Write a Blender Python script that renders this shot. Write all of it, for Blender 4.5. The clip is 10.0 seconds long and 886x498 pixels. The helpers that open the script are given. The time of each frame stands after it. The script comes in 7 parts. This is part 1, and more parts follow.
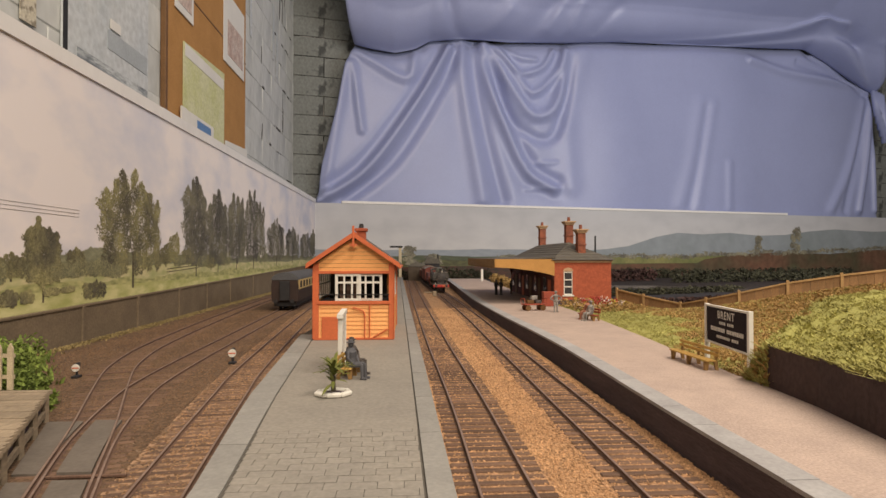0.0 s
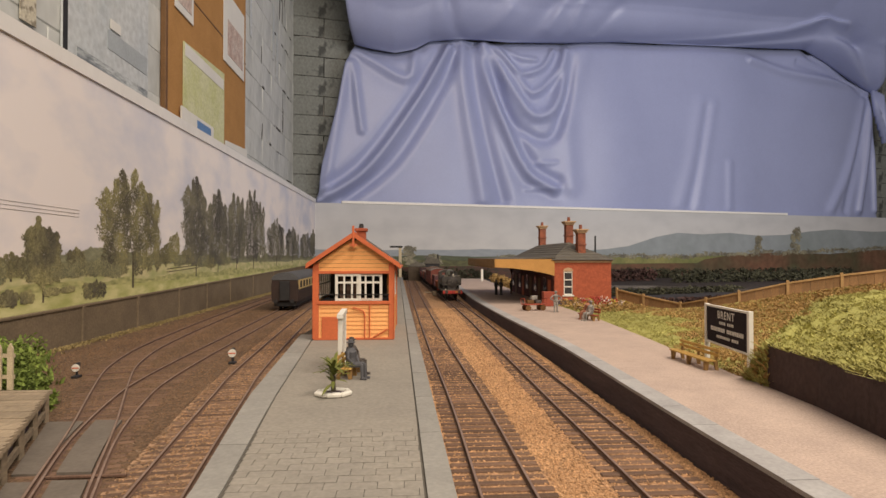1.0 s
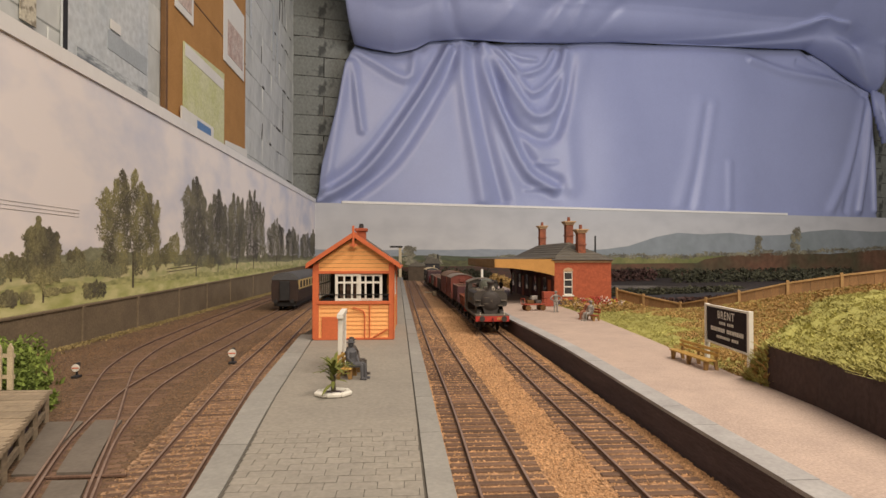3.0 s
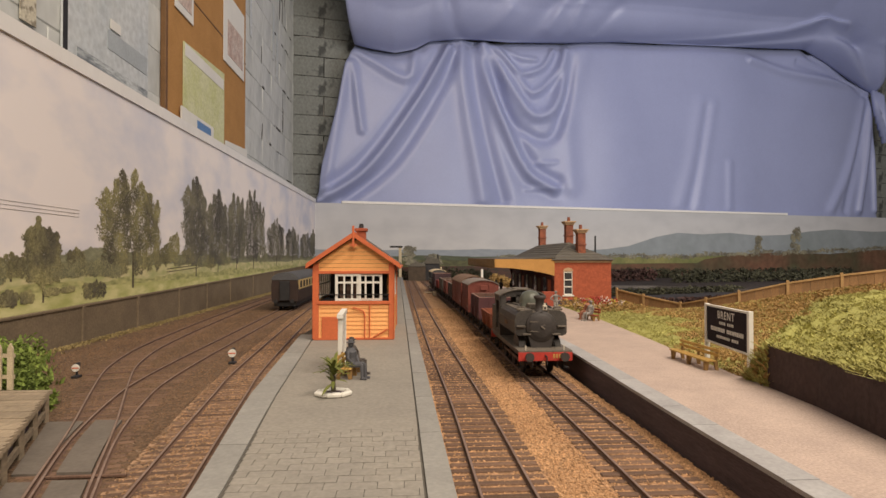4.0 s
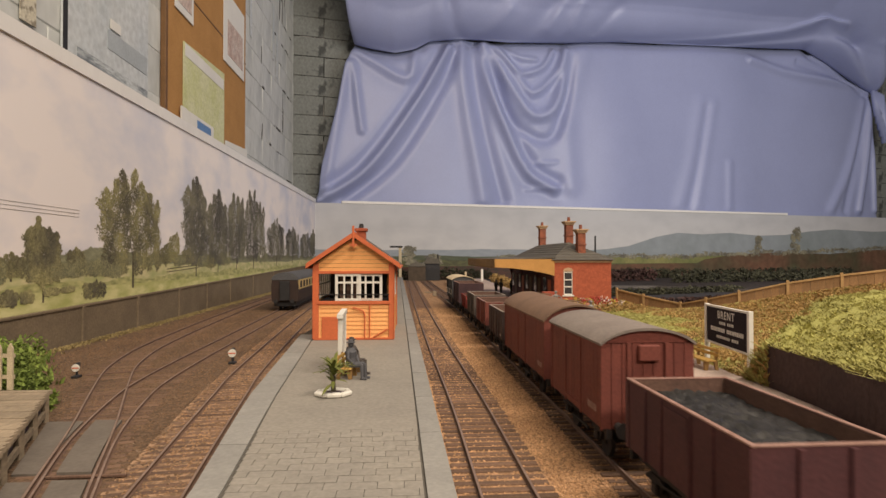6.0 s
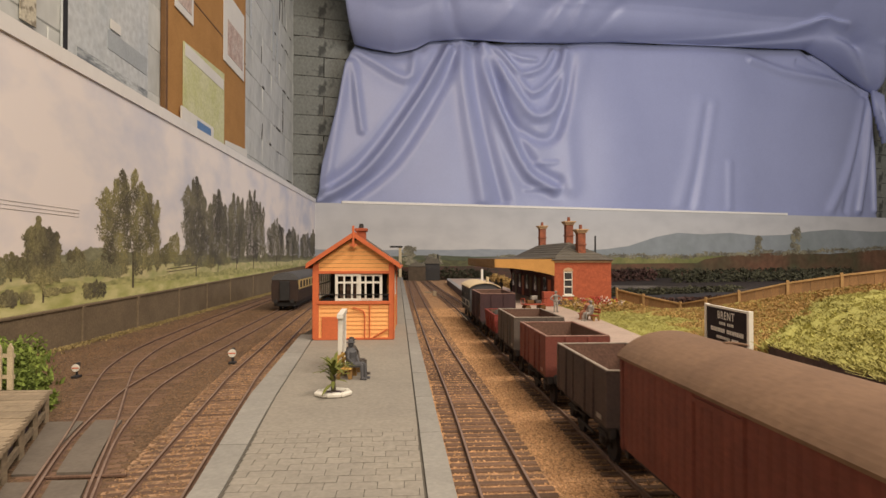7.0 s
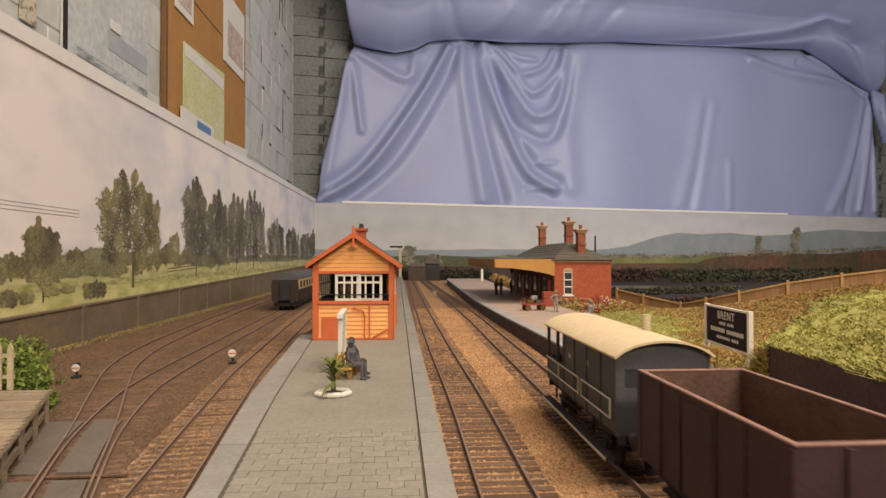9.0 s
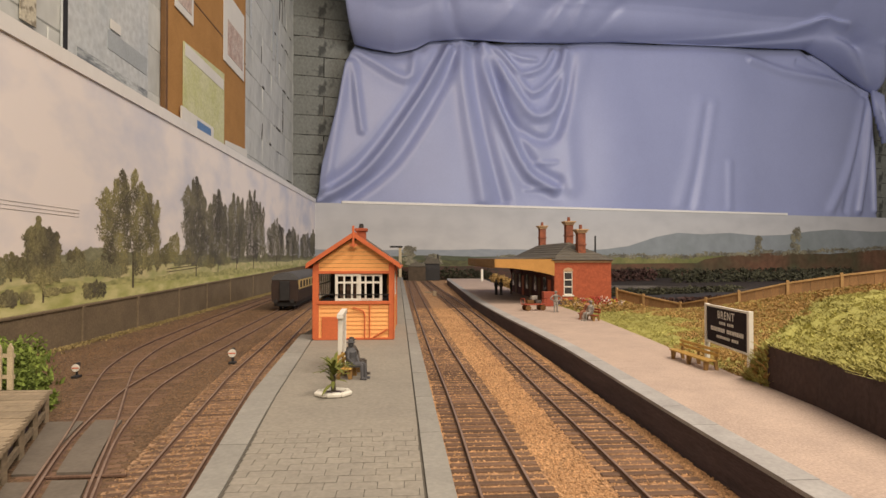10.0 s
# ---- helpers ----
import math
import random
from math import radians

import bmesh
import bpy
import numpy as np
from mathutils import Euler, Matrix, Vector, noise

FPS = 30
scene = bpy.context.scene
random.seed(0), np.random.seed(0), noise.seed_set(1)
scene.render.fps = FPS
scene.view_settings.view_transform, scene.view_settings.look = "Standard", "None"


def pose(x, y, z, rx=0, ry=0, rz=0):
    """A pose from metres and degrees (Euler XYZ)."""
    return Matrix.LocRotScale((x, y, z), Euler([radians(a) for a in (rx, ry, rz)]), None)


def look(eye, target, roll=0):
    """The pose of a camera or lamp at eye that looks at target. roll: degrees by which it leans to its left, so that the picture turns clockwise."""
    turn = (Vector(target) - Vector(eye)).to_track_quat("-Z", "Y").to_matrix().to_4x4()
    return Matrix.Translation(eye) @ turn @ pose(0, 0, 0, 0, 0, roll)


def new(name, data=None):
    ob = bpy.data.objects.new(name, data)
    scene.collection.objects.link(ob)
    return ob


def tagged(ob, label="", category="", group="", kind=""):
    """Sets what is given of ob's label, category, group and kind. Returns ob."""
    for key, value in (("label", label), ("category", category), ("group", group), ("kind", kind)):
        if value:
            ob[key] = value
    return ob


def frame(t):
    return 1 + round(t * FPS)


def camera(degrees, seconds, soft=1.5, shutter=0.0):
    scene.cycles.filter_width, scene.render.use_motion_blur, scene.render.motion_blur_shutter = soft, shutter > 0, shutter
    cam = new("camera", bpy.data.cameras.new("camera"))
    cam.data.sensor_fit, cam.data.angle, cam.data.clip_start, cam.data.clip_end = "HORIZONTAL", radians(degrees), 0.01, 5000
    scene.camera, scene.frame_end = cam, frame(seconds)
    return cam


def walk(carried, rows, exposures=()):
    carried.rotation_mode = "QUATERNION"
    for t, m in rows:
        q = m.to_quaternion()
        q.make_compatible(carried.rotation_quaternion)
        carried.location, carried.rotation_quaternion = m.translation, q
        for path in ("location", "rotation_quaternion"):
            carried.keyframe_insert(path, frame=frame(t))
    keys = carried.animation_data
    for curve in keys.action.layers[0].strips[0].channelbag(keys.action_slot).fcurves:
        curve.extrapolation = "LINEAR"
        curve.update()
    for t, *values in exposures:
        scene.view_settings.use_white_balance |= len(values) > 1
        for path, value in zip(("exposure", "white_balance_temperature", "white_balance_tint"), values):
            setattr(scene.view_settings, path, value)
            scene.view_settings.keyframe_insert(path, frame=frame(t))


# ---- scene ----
# ---- camera ----
U = 1 / 76.2          # the layout is built at 4 mm to the foot; all lengths below are in scale metres
cam = camera(74.0, 10.0, soft=1.5, shutter=0.25)
EYE = Vector((0, 0, 6.0 * U))
VIEW = pose(0, 0, 6.0 * U, 90 + 0.771, 0, -3.741)
walk(cam, [(0.0, VIEW), (10.0, VIEW)], exposures=[(0.0, 0.0, 6500, 10), (5.5, 0.0, 6500, 10), (7.0, 0.05, 6760, 10), (10.0, 0.06, 6760, 10)])

# ---- light ----
world = bpy.data.worlds.new("room_world")
scene.world = world
world.use_nodes = True
world.node_tree.nodes["Background"].inputs[0].default_value = (1.0, 0.95, 0.88, 1)
world.node_tree.nodes["Background"].inputs[1].default_value = 0.09


def area_lamp(name, eye, target, sx, sy, watts, colour):
    data = bpy.data.lights.new(name, "AREA")
    data.shape, data.size, data.size_y, data.energy, data.color = "RECTANGLE", sx * U, sy * U, watts, colour
    ob = new(name, data)
    ob.matrix_world = look(Vector(eye) * U, Vector(target) * U)
    return ob


area_lamp("ceiling_tube_lamp", (46, -8, 104), (26, 40, 0), 100, 12, 23.5, (1.0, 0.86, 0.71))
area_lamp("ceiling_tube_lamp", (42, -120, 104), (20, -40, 0), 100, 12, 33, (1.0, 0.86, 0.71))
# added fill out of view on the right, brightens the hanging sheet
area_lamp("sheet_fill_light", (112, 54, 39), (95, 180, 72), 80, 14, 15, (1.0, 0.95, 0.89))

# ---- materials ----


def mat(name, c1, c2=None, rough=0.8, metal=0.0, scale=1.0, fine=14.0, grain=0.25, bump=0.2, rnd=0.0, island=0.0,
        stretch=(1, 1, 1), spec=0.4, cells=0.0, coat=0.0, lo=0.32, hi=0.68):
    """Two colours mixed by a broad noise, a fine grain over them and a relief. scale: features per scale metre."""
    m = bpy.data.materials.new(name)
    m.use_nodes = True
    nt = m.node_tree
    n, l = nt.nodes, nt.links
    b = n["Principled BSDF"]
    b.inputs["Roughness"].default_value = rough
    b.inputs["Metallic"].default_value = metal
    b.inputs["Specular IOR Level"].default_value = spec
    b.inputs["Coat Weight"].default_value = coat
    c2 = c2 or tuple(v * 0.75 for v in c1)
    tc = n.new("ShaderNodeTexCoord")
    mp = n.new("ShaderNodeMapping")
    mp.inputs["Scale"].default_value = tuple(s / U for s in stretch)
    l.new(tc.outputs["Object"], mp.inputs["Vector"])
    n1 = n.new("ShaderNodeTexNoise")
    n1.inputs["Scale"].default_value = scale
    n1.inputs["Detail"].default_value = 5
    n1.inputs["Roughness"].default_value = 0.65
    l.new(mp.outputs[0], n1.inputs["Vector"])
    ramp = n.new("ShaderNodeMapRange")
    ramp.inputs["From Min"].default_value, ramp.inputs["From Max"].default_value = lo, hi
    l.new(n1.outputs["Fac"], ramp.inputs["Value"])
    mix = n.new("ShaderNodeMix")
    mix.data_type = "RGBA"
    mix.inputs["A"].default_value, mix.inputs["B"].default_value = (*c1, 1), (*c2, 1)
    l.new(ramp.outputs[0], mix.inputs["Factor"])
    if cells:
        n2 = n.new("ShaderNodeTexVoronoi")
        n2.inputs["Scale"].default_value = cells
        l.new(mp.outputs[0], n2.inputs["Vector"])
        sep = n.new("ShaderNodeSeparateColor")
        l.new(n2.outputs["Color"], sep.inputs[0])
        fac, relief = sep.outputs[0], n2.outputs["Distance"]
    else:
        n2 = n.new("ShaderNodeTexNoise")
        n2.inputs["Scale"].default_value = scale * fine
        n2.inputs["Detail"].default_value = 4
        l.new(mp.outputs[0], n2.inputs["Vector"])
        fac, relief = n2.outputs["Fac"], n2.outputs["Fac"]
    val = n.new("ShaderNodeMapRange")
    val.inputs["From Min"].default_value, val.inputs["From Max"].default_value = (0.0, 1.0) if cells else (0.25, 0.75)
    val.inputs["To Min"].default_value, val.inputs["To Max"].default_value = 1 - grain, 1 + grain
    l.new(fac, val.inputs["Value"])
    out = val.outputs[0]
    for amount, node, socket in ((rnd, "ShaderNodeObjectInfo", "Random"), (island, "ShaderNodeNewGeometry", "Random Per Island")):
        if amount:
            info = n.new(node)
            r = n.new("ShaderNodeMapRange")
            r.inputs["To Min"].default_value, r.inputs["To Max"].default_value = 1 - amount, 1 + amount
            l.new(info.outputs[socket], r.inputs["Value"])
            mu = n.new("ShaderNodeMath")
            mu.operation = "MULTIPLY"
            l.new(out, mu.inputs[0])
            l.new(r.outputs[0], mu.inputs[1])
            out = mu.outputs[0]
    mul = n.new("ShaderNodeVectorMath")
    mul.operation = "SCALE"
    l.new(mix.outputs["Result"], mul.inputs[0])
    l.new(out, mul.inputs["Scale"])
    l.new(mul.outputs[0], b.inputs["Base Color"])
    if bump:
        bp = n.new("ShaderNodeBump")
        bp.inputs["Strength"].default_value = bump
        bp.inputs["Distance"].default_value = 0.06 * U
        bp.invert = bool(cells)
        l.new(relief, bp.inputs["Height"])
        l.new(bp.outputs[0], b.inputs["Normal"])
    return m


M = {}
M["ballast"] = mat("ballast", (0.45, 0.265, 0.135), (0.36, 0.205, 0.105), 0.95, scale=0.5, cells=13, grain=0.4, bump=0.5)
M["ballast_chip"] = mat("ballast_chip", (0.50, 0.295, 0.15), (0.36, 0.205, 0.105), 0.95, scale=0.4, grain=0.1, bump=0, island=0.42)
M["siding_chip"] = mat("siding_chip", (0.34, 0.20, 0.105), (0.19, 0.112, 0.062), 0.95, scale=0.4, grain=0.1, bump=0, island=0.45)
M["cinder_chip"] = mat("cinder_chip", (0.19, 0.112, 0.061), (0.12, 0.072, 0.043), 0.97, scale=0.3, grain=0.1, bump=0, island=0.45)
M["dark_ballast"] = mat("dark_ballast", (0.44, 0.255, 0.135), (0.31, 0.18, 0.10), 0.95, scale=0.6, cells=9, grain=0.4, bump=0.8)
M["siding_ballast"] = mat("siding_ballast", (0.33, 0.205, 0.12), (0.22, 0.14, 0.085), 0.95, scale=0.9, cells=6, grain=0.5, bump=0.9)
M["cinder"] = mat("cinder", (0.155, 0.094, 0.053), (0.108, 0.068, 0.041), 0.97, scale=0.35, cells=9, grain=0.35, bump=0.6)
M["sleeper"] = mat("sleeper_wood", (0.20, 0.12, 0.076), (0.13, 0.078, 0.054), 0.9, scale=1.2, rnd=0.3, grain=0.35, bump=0.5, stretch=(0.5, 3, 3))
M["rail"] = mat("rusty_rail", (0.17, 0.10, 0.068), (0.11, 0.065, 0.046), 0.7, scale=1.5, grain=0.3, bump=0.2)
M["rail_top"] = mat("rail_head", (0.27, 0.19, 0.15), (0.17, 0.115, 0.09), 0.5, 0.0, scale=0.8, grain=0.2, bump=0.05)
M["slab"] = mat("platform_slab", (0.295, 0.285, 0.262), (0.245, 0.237, 0.22), 0.85, scale=0.6, grain=0.12, bump=0.15, rnd=0.06)
M["paver"] = mat("platform_paver", (0.30, 0.275, 0.235), (0.255, 0.235, 0.205), 0.85, scale=0.5, grain=0.14, bump=0.2, rnd=0.05)
M["joint"] = mat("platform_joint", (0.12, 0.108, 0.09), (0.085, 0.077, 0.066), 0.95, scale=1)
M["gravel"] = mat("platform_gravel", (0.52, 0.405, 0.34), (0.43, 0.335, 0.285), 0.95, scale=0.6, fine=22, grain=0.2, bump=0.5)
M["kerb2"] = mat("platform_coping", (0.42, 0.41, 0.405), (0.34, 0.33, 0.33), 0.85, scale=0.7, grain=0.12, bump=0.15, rnd=0.05)
M["face_brick"] = mat("dark_face", (0.115, 0.082, 0.086), (0.07, 0.053, 0.06), 0.9, scale=1.2, fine=9, grain=0.25, bump=0.5, stretch=(1, 0.35, 3))
M["grass"] = mat("static_grass", (0.40, 0.385, 0.115), (0.29, 0.275, 0.082), 0.95, scale=0.3, fine=36, grain=0.25, bump=0.4)
M["blade"] = mat("grass_tuft", (0.47, 0.44, 0.145), (0.31, 0.285, 0.09), 0.9, scale=0.3, grain=0.25, bump=0, island=0.16)
M["scrub"] = mat("bank_scrub", (0.33, 0.215, 0.08), (0.22, 0.14, 0.053), 0.95, scale=0.6, grain=0.4, bump=0.8)
M["scrub_tuft"] = mat("scrub_tuft", (0.48, 0.31, 0.115), (0.31, 0.195, 0.072), 0.95, scale=0.5, grain=0.2, bump=0, island=0.3)
M["retain"] = mat("retaining_board", (0.070, 0.042, 0.038), (0.048, 0.029, 0.028), 0.85, scale=0.4, grain=0.3, bump=0.3)
M["fence_wood"] = mat("fence_wood", (0.33, 0.19, 0.085), (0.24, 0.135, 0.06), 0.85, scale=1, grain=0.25, rnd=0.15)
M["fence_rail"] = mat("pale_fence_rail", (0.48, 0.30, 0.13), (0.36, 0.22, 0.09), 0.8, scale=1, grain=0.2)
M["stone_wall"] = mat("boundary_wall", (0.205, 0.155, 0.10), (0.155, 0.117, 0.077), 0.95, scale=0.5, fine=12, grain=0.2, bump=0.5)
M["yard"] = mat("dark_yard", (0.06, 0.05, 0.046), (0.04, 0.034, 0.031), 1.0, scale=0.3, grain=0.4, bump=0.4, spec=0.05)
M["white"] = mat("white_paint", (0.78, 0.76, 0.70), (0.70, 0.67, 0.60), 0.6, scale=1.0, grain=0.05, bump=0.05)
M["board_edge"] = mat("white_edging", (0.78, 0.77, 0.76), (0.70, 0.69, 0.69), 0.55, scale=0.08, grain=0.03, bump=0.02)
M["box_board"] = mat("light_stone_boards", (0.90, 0.44, 0.155), (0.86, 0.41, 0.14), 0.6, scale=0.8, grain=0.08, bump=0.08, rnd=0.04)
M["box_trim"] = mat("orange_brown_trim", (0.62, 0.155, 0.058), (0.54, 0.13, 0.048), 0.55, scale=1, grain=0.1, bump=0.05)
M["dark_in"] = mat("dark_interior", (0.03, 0.025, 0.022), None, 0.9)
M["slate"] = mat("slate", (0.15, 0.135, 0.11), (0.11, 0.10, 0.085), 0.8, scale=1.2, grain=0.3, bump=0.4, rnd=0.12, island=0.15)
M["red_brick"] = mat("red_brick", (0.42, 0.105, 0.05), (0.36, 0.088, 0.042), 0.85, scale=0.7, cells=4.5, grain=0.13, bump=0.2)
M["stack_brick"] = mat("sooty_brick", (0.30, 0.095, 0.05), (0.20, 0.07, 0.042), 0.85, scale=1.2, cells=4.5, grain=0.2, bump=0.2)
M["chim_top"] = mat("chimney_cap", (0.55, 0.37, 0.22), (0.45, 0.29, 0.17), 0.85, scale=2)
M["ochre"] = mat("ochre_valance", (0.55, 0.29, 0.085), (0.47, 0.245, 0.07), 0.75, scale=1, grain=0.15)
# ochre darkened by hand for the valance side that lies in shadow
M["shaded_ochre"] = mat("shaded_valance", (0.30, 0.18, 0.07), (0.24, 0.14, 0.055), 0.8, scale=1)
M["maroon_in"] = mat("maroon_boarding", (0.12, 0.04, 0.035), (0.09, 0.03, 0.028), 0.8, scale=1)
M["black"] = mat("black_iron", (0.028, 0.026, 0.027), (0.018, 0.017, 0.018), 0.6, scale=2, grain=0.3, bump=0.1)
M["sign_black"] = mat("sign_board", (0.030, 0.022, 0.026), (0.022, 0.017, 0.02), 0.85, scale=1, spec=0.15)
M["bench_wood"] = mat("bench_wood", (0.58, 0.36, 0.10), (0.48, 0.29, 0.08), 0.7, scale=2, grain=0.15)
M["leaf"] = mat("leaf", (0.115, 0.155, 0.028), (0.065, 0.095, 0.02), 0.8, scale=1, grain=0.2, bump=0, island=0.45)
M["palm"] = mat("palm_leaf", (0.20, 0.21, 0.045), (0.12, 0.14, 0.03), 0.7, scale=2, grain=0.2, bump=0, island=0.4)
M["figure"] = mat("painted_figure", (0.12, 0.12, 0.13), (0.07, 0.07, 0.078), 0.7, scale=4)
M["brick_paint"] = mat("painted_brickwork", (0.56, 0.575, 0.565), (0.36, 0.38, 0.385), 0.7, scale=0.055, fine=14, grain=0.1, bump=0.6, rnd=0.03, stretch=(1, 1, 0.6), lo=0.45, hi=0.72)
# the west wall's whitewash again, its shade painted in as darker colour, with dirty flakes
M["brick_shaded"] = mat("shaded_dirty_whitewash", (0.185, 0.197, 0.19), (0.06, 0.064, 0.064), 0.75, scale=0.2, fine=10, grain=0.2, bump=0.6, rnd=0.06, stretch=(1, 1, 0.7), lo=0.56, hi=0.66)
M["mortar"] = mat("patchy_mortar", (0.50, 0.515, 0.505), (0.03, 0.028, 0.025), 0.95, scale=0.16, lo=0.60, hi=0.64)
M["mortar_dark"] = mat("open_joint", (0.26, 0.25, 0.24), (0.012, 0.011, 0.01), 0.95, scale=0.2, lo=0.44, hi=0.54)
M["cork"] = mat("cork_board", (0.42, 0.22, 0.075), (0.36, 0.185, 0.06), 0.9, scale=0.3, fine=30, grain=0.15, bump=0.2)
M["wood_dark"] = mat("dark_frame", (0.17, 0.085, 0.03), None, 0.6, scale=0.5)
M["cloth"] = mat("lavender_sheet", (0.31, 0.35, 0.575), (0.28, 0.318, 0.53), 0.42, scale=0.03, fine=60, grain=0.03, bump=0.03, spec=0.5)
M["room"] = mat("room_plaster", (0.55, 0.53, 0.50), (0.48, 0.46, 0.44), 0.9, scale=0.03)
M["deck"] = mat("grey_timber", (0.33, 0.26, 0.18), (0.25, 0.20, 0.14), 0.9, scale=0.6, grain=0.2, rnd=0.1, stretch=(1, 0.4, 1))
M["crossing"] = mat("crossing_slab", (0.17, 0.145, 0.12), (0.135, 0.115, 0.095), 0.9, scale=0.5, grain=0.12)

# ---- building helpers ----


def box(bm, x0, y0, z0, x1, y1, z1, bevel=0.0):
    g = bmesh.ops.create_cube(bm, size=1)
    vs = g["verts"]
    for v in vs:
        v.co = Vector(((x0 + x1) / 2 + v.co.x * (x1 - x0), (y0 + y1) / 2 + v.co.y * (y1 - y0), (z0 + z1) / 2 + v.co.z * (z1 - z0)))
    if bevel:
        es = {e for v in vs for e in v.link_edges}
        bmesh.ops.bevel(bm, geom=list(es), offset=bevel, segments=1, affect="EDGES")
    return bm


def tube(bm, a, b, r0, r1=None, n=10):
    a, b = Vector(a), Vector(b)
    d = b - a
    m = Matrix.Translation((a + b) / 2) @ d.to_track_quat("Z", "Y").to_matrix().to_4x4()
    bmesh.ops.create_cone(bm, cap_ends=True, segments=n, radius1=r0, radius2=r0 if r1 is None else r1, depth=d.length, matrix=m)
    return bm


def prism(bm, pts, a, b, axis="y"):
    """The outline pts, in the two other axes, drawn out from a to b along the axis."""
    def at(p, s):
        return {"y": (p[0], s, p[1]), "x": (s, p[0], p[1]), "z": (p[0], p[1], s)}[axis]
    lo = [bm.verts.new(at(p, a)) for p in pts]
    hi = [bm.verts.new(at(p, b)) for p in pts]
    k = len(pts)
    bm.faces.new(lo)
    bm.faces.new(hi[::-1])
    for i in range(k):
        bm.faces.new((lo[i], hi[i], hi[(i + 1) % k], lo[(i + 1) % k]))
    bmesh.ops.recalc_face_normals(bm, faces=bm.faces)
    return bm


def turned(bm, profile, c=(0, 0, 0), n=20, axis="z"):
    """A body of revolution from (radius, height) pairs."""
    rings = []
    for r, h in profile:
        ring = []
        for i in range(n):
            a = 2 * math.pi * i / n
            p = (r * math.cos(a), r * math.sin(a), h)
            if axis == "y":
                p = (p[0], p[2], p[1])
            elif axis == "x":
                p = (p[2], p[0], p[1])
            ring.append(bm.verts.new(Vector(p) + Vector(c)))
        rings.append(ring)
    for a, b in zip(rings, rings[1:]):
        for i in range(n):
            bm.faces.new((a[i], a[(i + 1) % n], b[(i + 1) % n], b[i]))
    bm.faces.new(rings[0][::-1])
    bm.faces.new(rings[-1])
    bmesh.ops.recalc_face_normals(bm, faces=bm.faces)
    return bm


def mesh_of(name, bm, material, smooth=False):
    bmesh.ops.scale(bm, vec=(U, U, U), verts=bm.verts)
    me = bpy.data.meshes.new(name)
    if smooth:
        for f in bm.faces:
            f.smooth = True
    bm.to_mesh(me)
    bm.free()
    me.materials.append(material)
    return me


def at(ob, x=0, y=0, z=0, rx=0, ry=0, rz=0):
    ob.matrix_basis = pose(x * U, y * U, z * U, rx, ry, rz)
    return ob


def part(name, bm, material, parent=None, label="", smooth=False, kind=""):
    ob = new(name, mesh_of(name, bm, material, smooth))
    if parent:
        ob.parent = parent
    return tagged(ob, label, "", "", kind)


def piece(name, me, parent, x, y, z, rz=0):
    """One more object on a shared mesh."""
    ob = new(name, me)
    ob.parent = parent
    return at(ob, x, y, z, 0, 0, rz)


def thing(name, label, category, x=0, y=0, z=0, rz=0, group="", kind=""):
    ob = new(name)
    ob.empty_display_size = 0.01
    at(ob, x, y, z, 0, 0, rz)
    return tagged(ob, label, category, group, kind)


def nb():
    return bmesh.new()


def slab_poly(pts, z0, z1):
    return prism(nb(), pts, z0, z1, "z")


def along(line, y):
    """x of a polyline of (x, y) at y."""
    for (xa, ya), (xb, yb) in zip(line, line[1:]):
        if y <= yb:
            return xa + (xb - xa) * (y - ya) / (yb - ya)
    (xa, ya), (xb, yb) = line[-2:]
    return xb + (xb - xa) * (y - yb) / (yb - ya)


def smooth_line(pts, step):
    """Points every step metres along a soft curve through pts (x, y)."""
    p = [Vector(q) for q in pts]
    p = [p[0] * 2 - p[1]] + p + [p[-1] * 2 - p[-2]]
    dense = []
    for i in range(1, len(p) - 2):
        for k in range(30):
            t = k / 30
            a, b, c, d = p[i - 1:i + 3]
            dense.append(0.5 * (2 * b + (c - a) * t + (2 * a - 5 * b + 4 * c - d) * t * t + (3 * b - a - 3 * c + d) * t ** 3))
    dense.append(p[-2])
    out, need = [dense[0]], step
    for a, b in zip(dense, dense[1:]):
        seg = (b - a).length
        while seg > 0 and need <= seg:
            a = a + (b - a) * (need / seg)
            out.append(a)
            seg = (b - a).length
            need = step
        need -= seg
    return out


def back_y(x):
    return 157.7 + (x + 23.4) * 0.2378


RNG = random.Random(7)

# ---- structure: room ----
BASE = -0.35      # the baseboard; railheads lie at 0


def setting(name, bm, material, label, category, kind="structure", smooth=False):
    return tagged(part(name, bm, material, smooth=smooth), label, category, "", kind)


bm = nb()
box(bm, -140, -260, -82, 330, 330, -80)
setting("floor", bm, M["room"], "plain dusty concrete floor of the room", "floor")
bm = nb()
box(bm, -140, -260, 110, 330, 330, 112)
setting("ceiling", bm, M["room"], "plain off-white ceiling of the room", "ceiling")
bm = nb()
box(bm, 328, -260, -80, 330, 330, 110)
setting("wall_east", bm, M["room"], "plain painted wall closing the room", "wall")
bm = nb()
box(bm, -30, -260, -80, 328, -258, 110)
setting("wall_south", bm, M["room"], "plain painted wall behind the layout", "wall")

# the two whitewashed brick walls: a dark mortar core, bricks proud of it
WX = -31.0


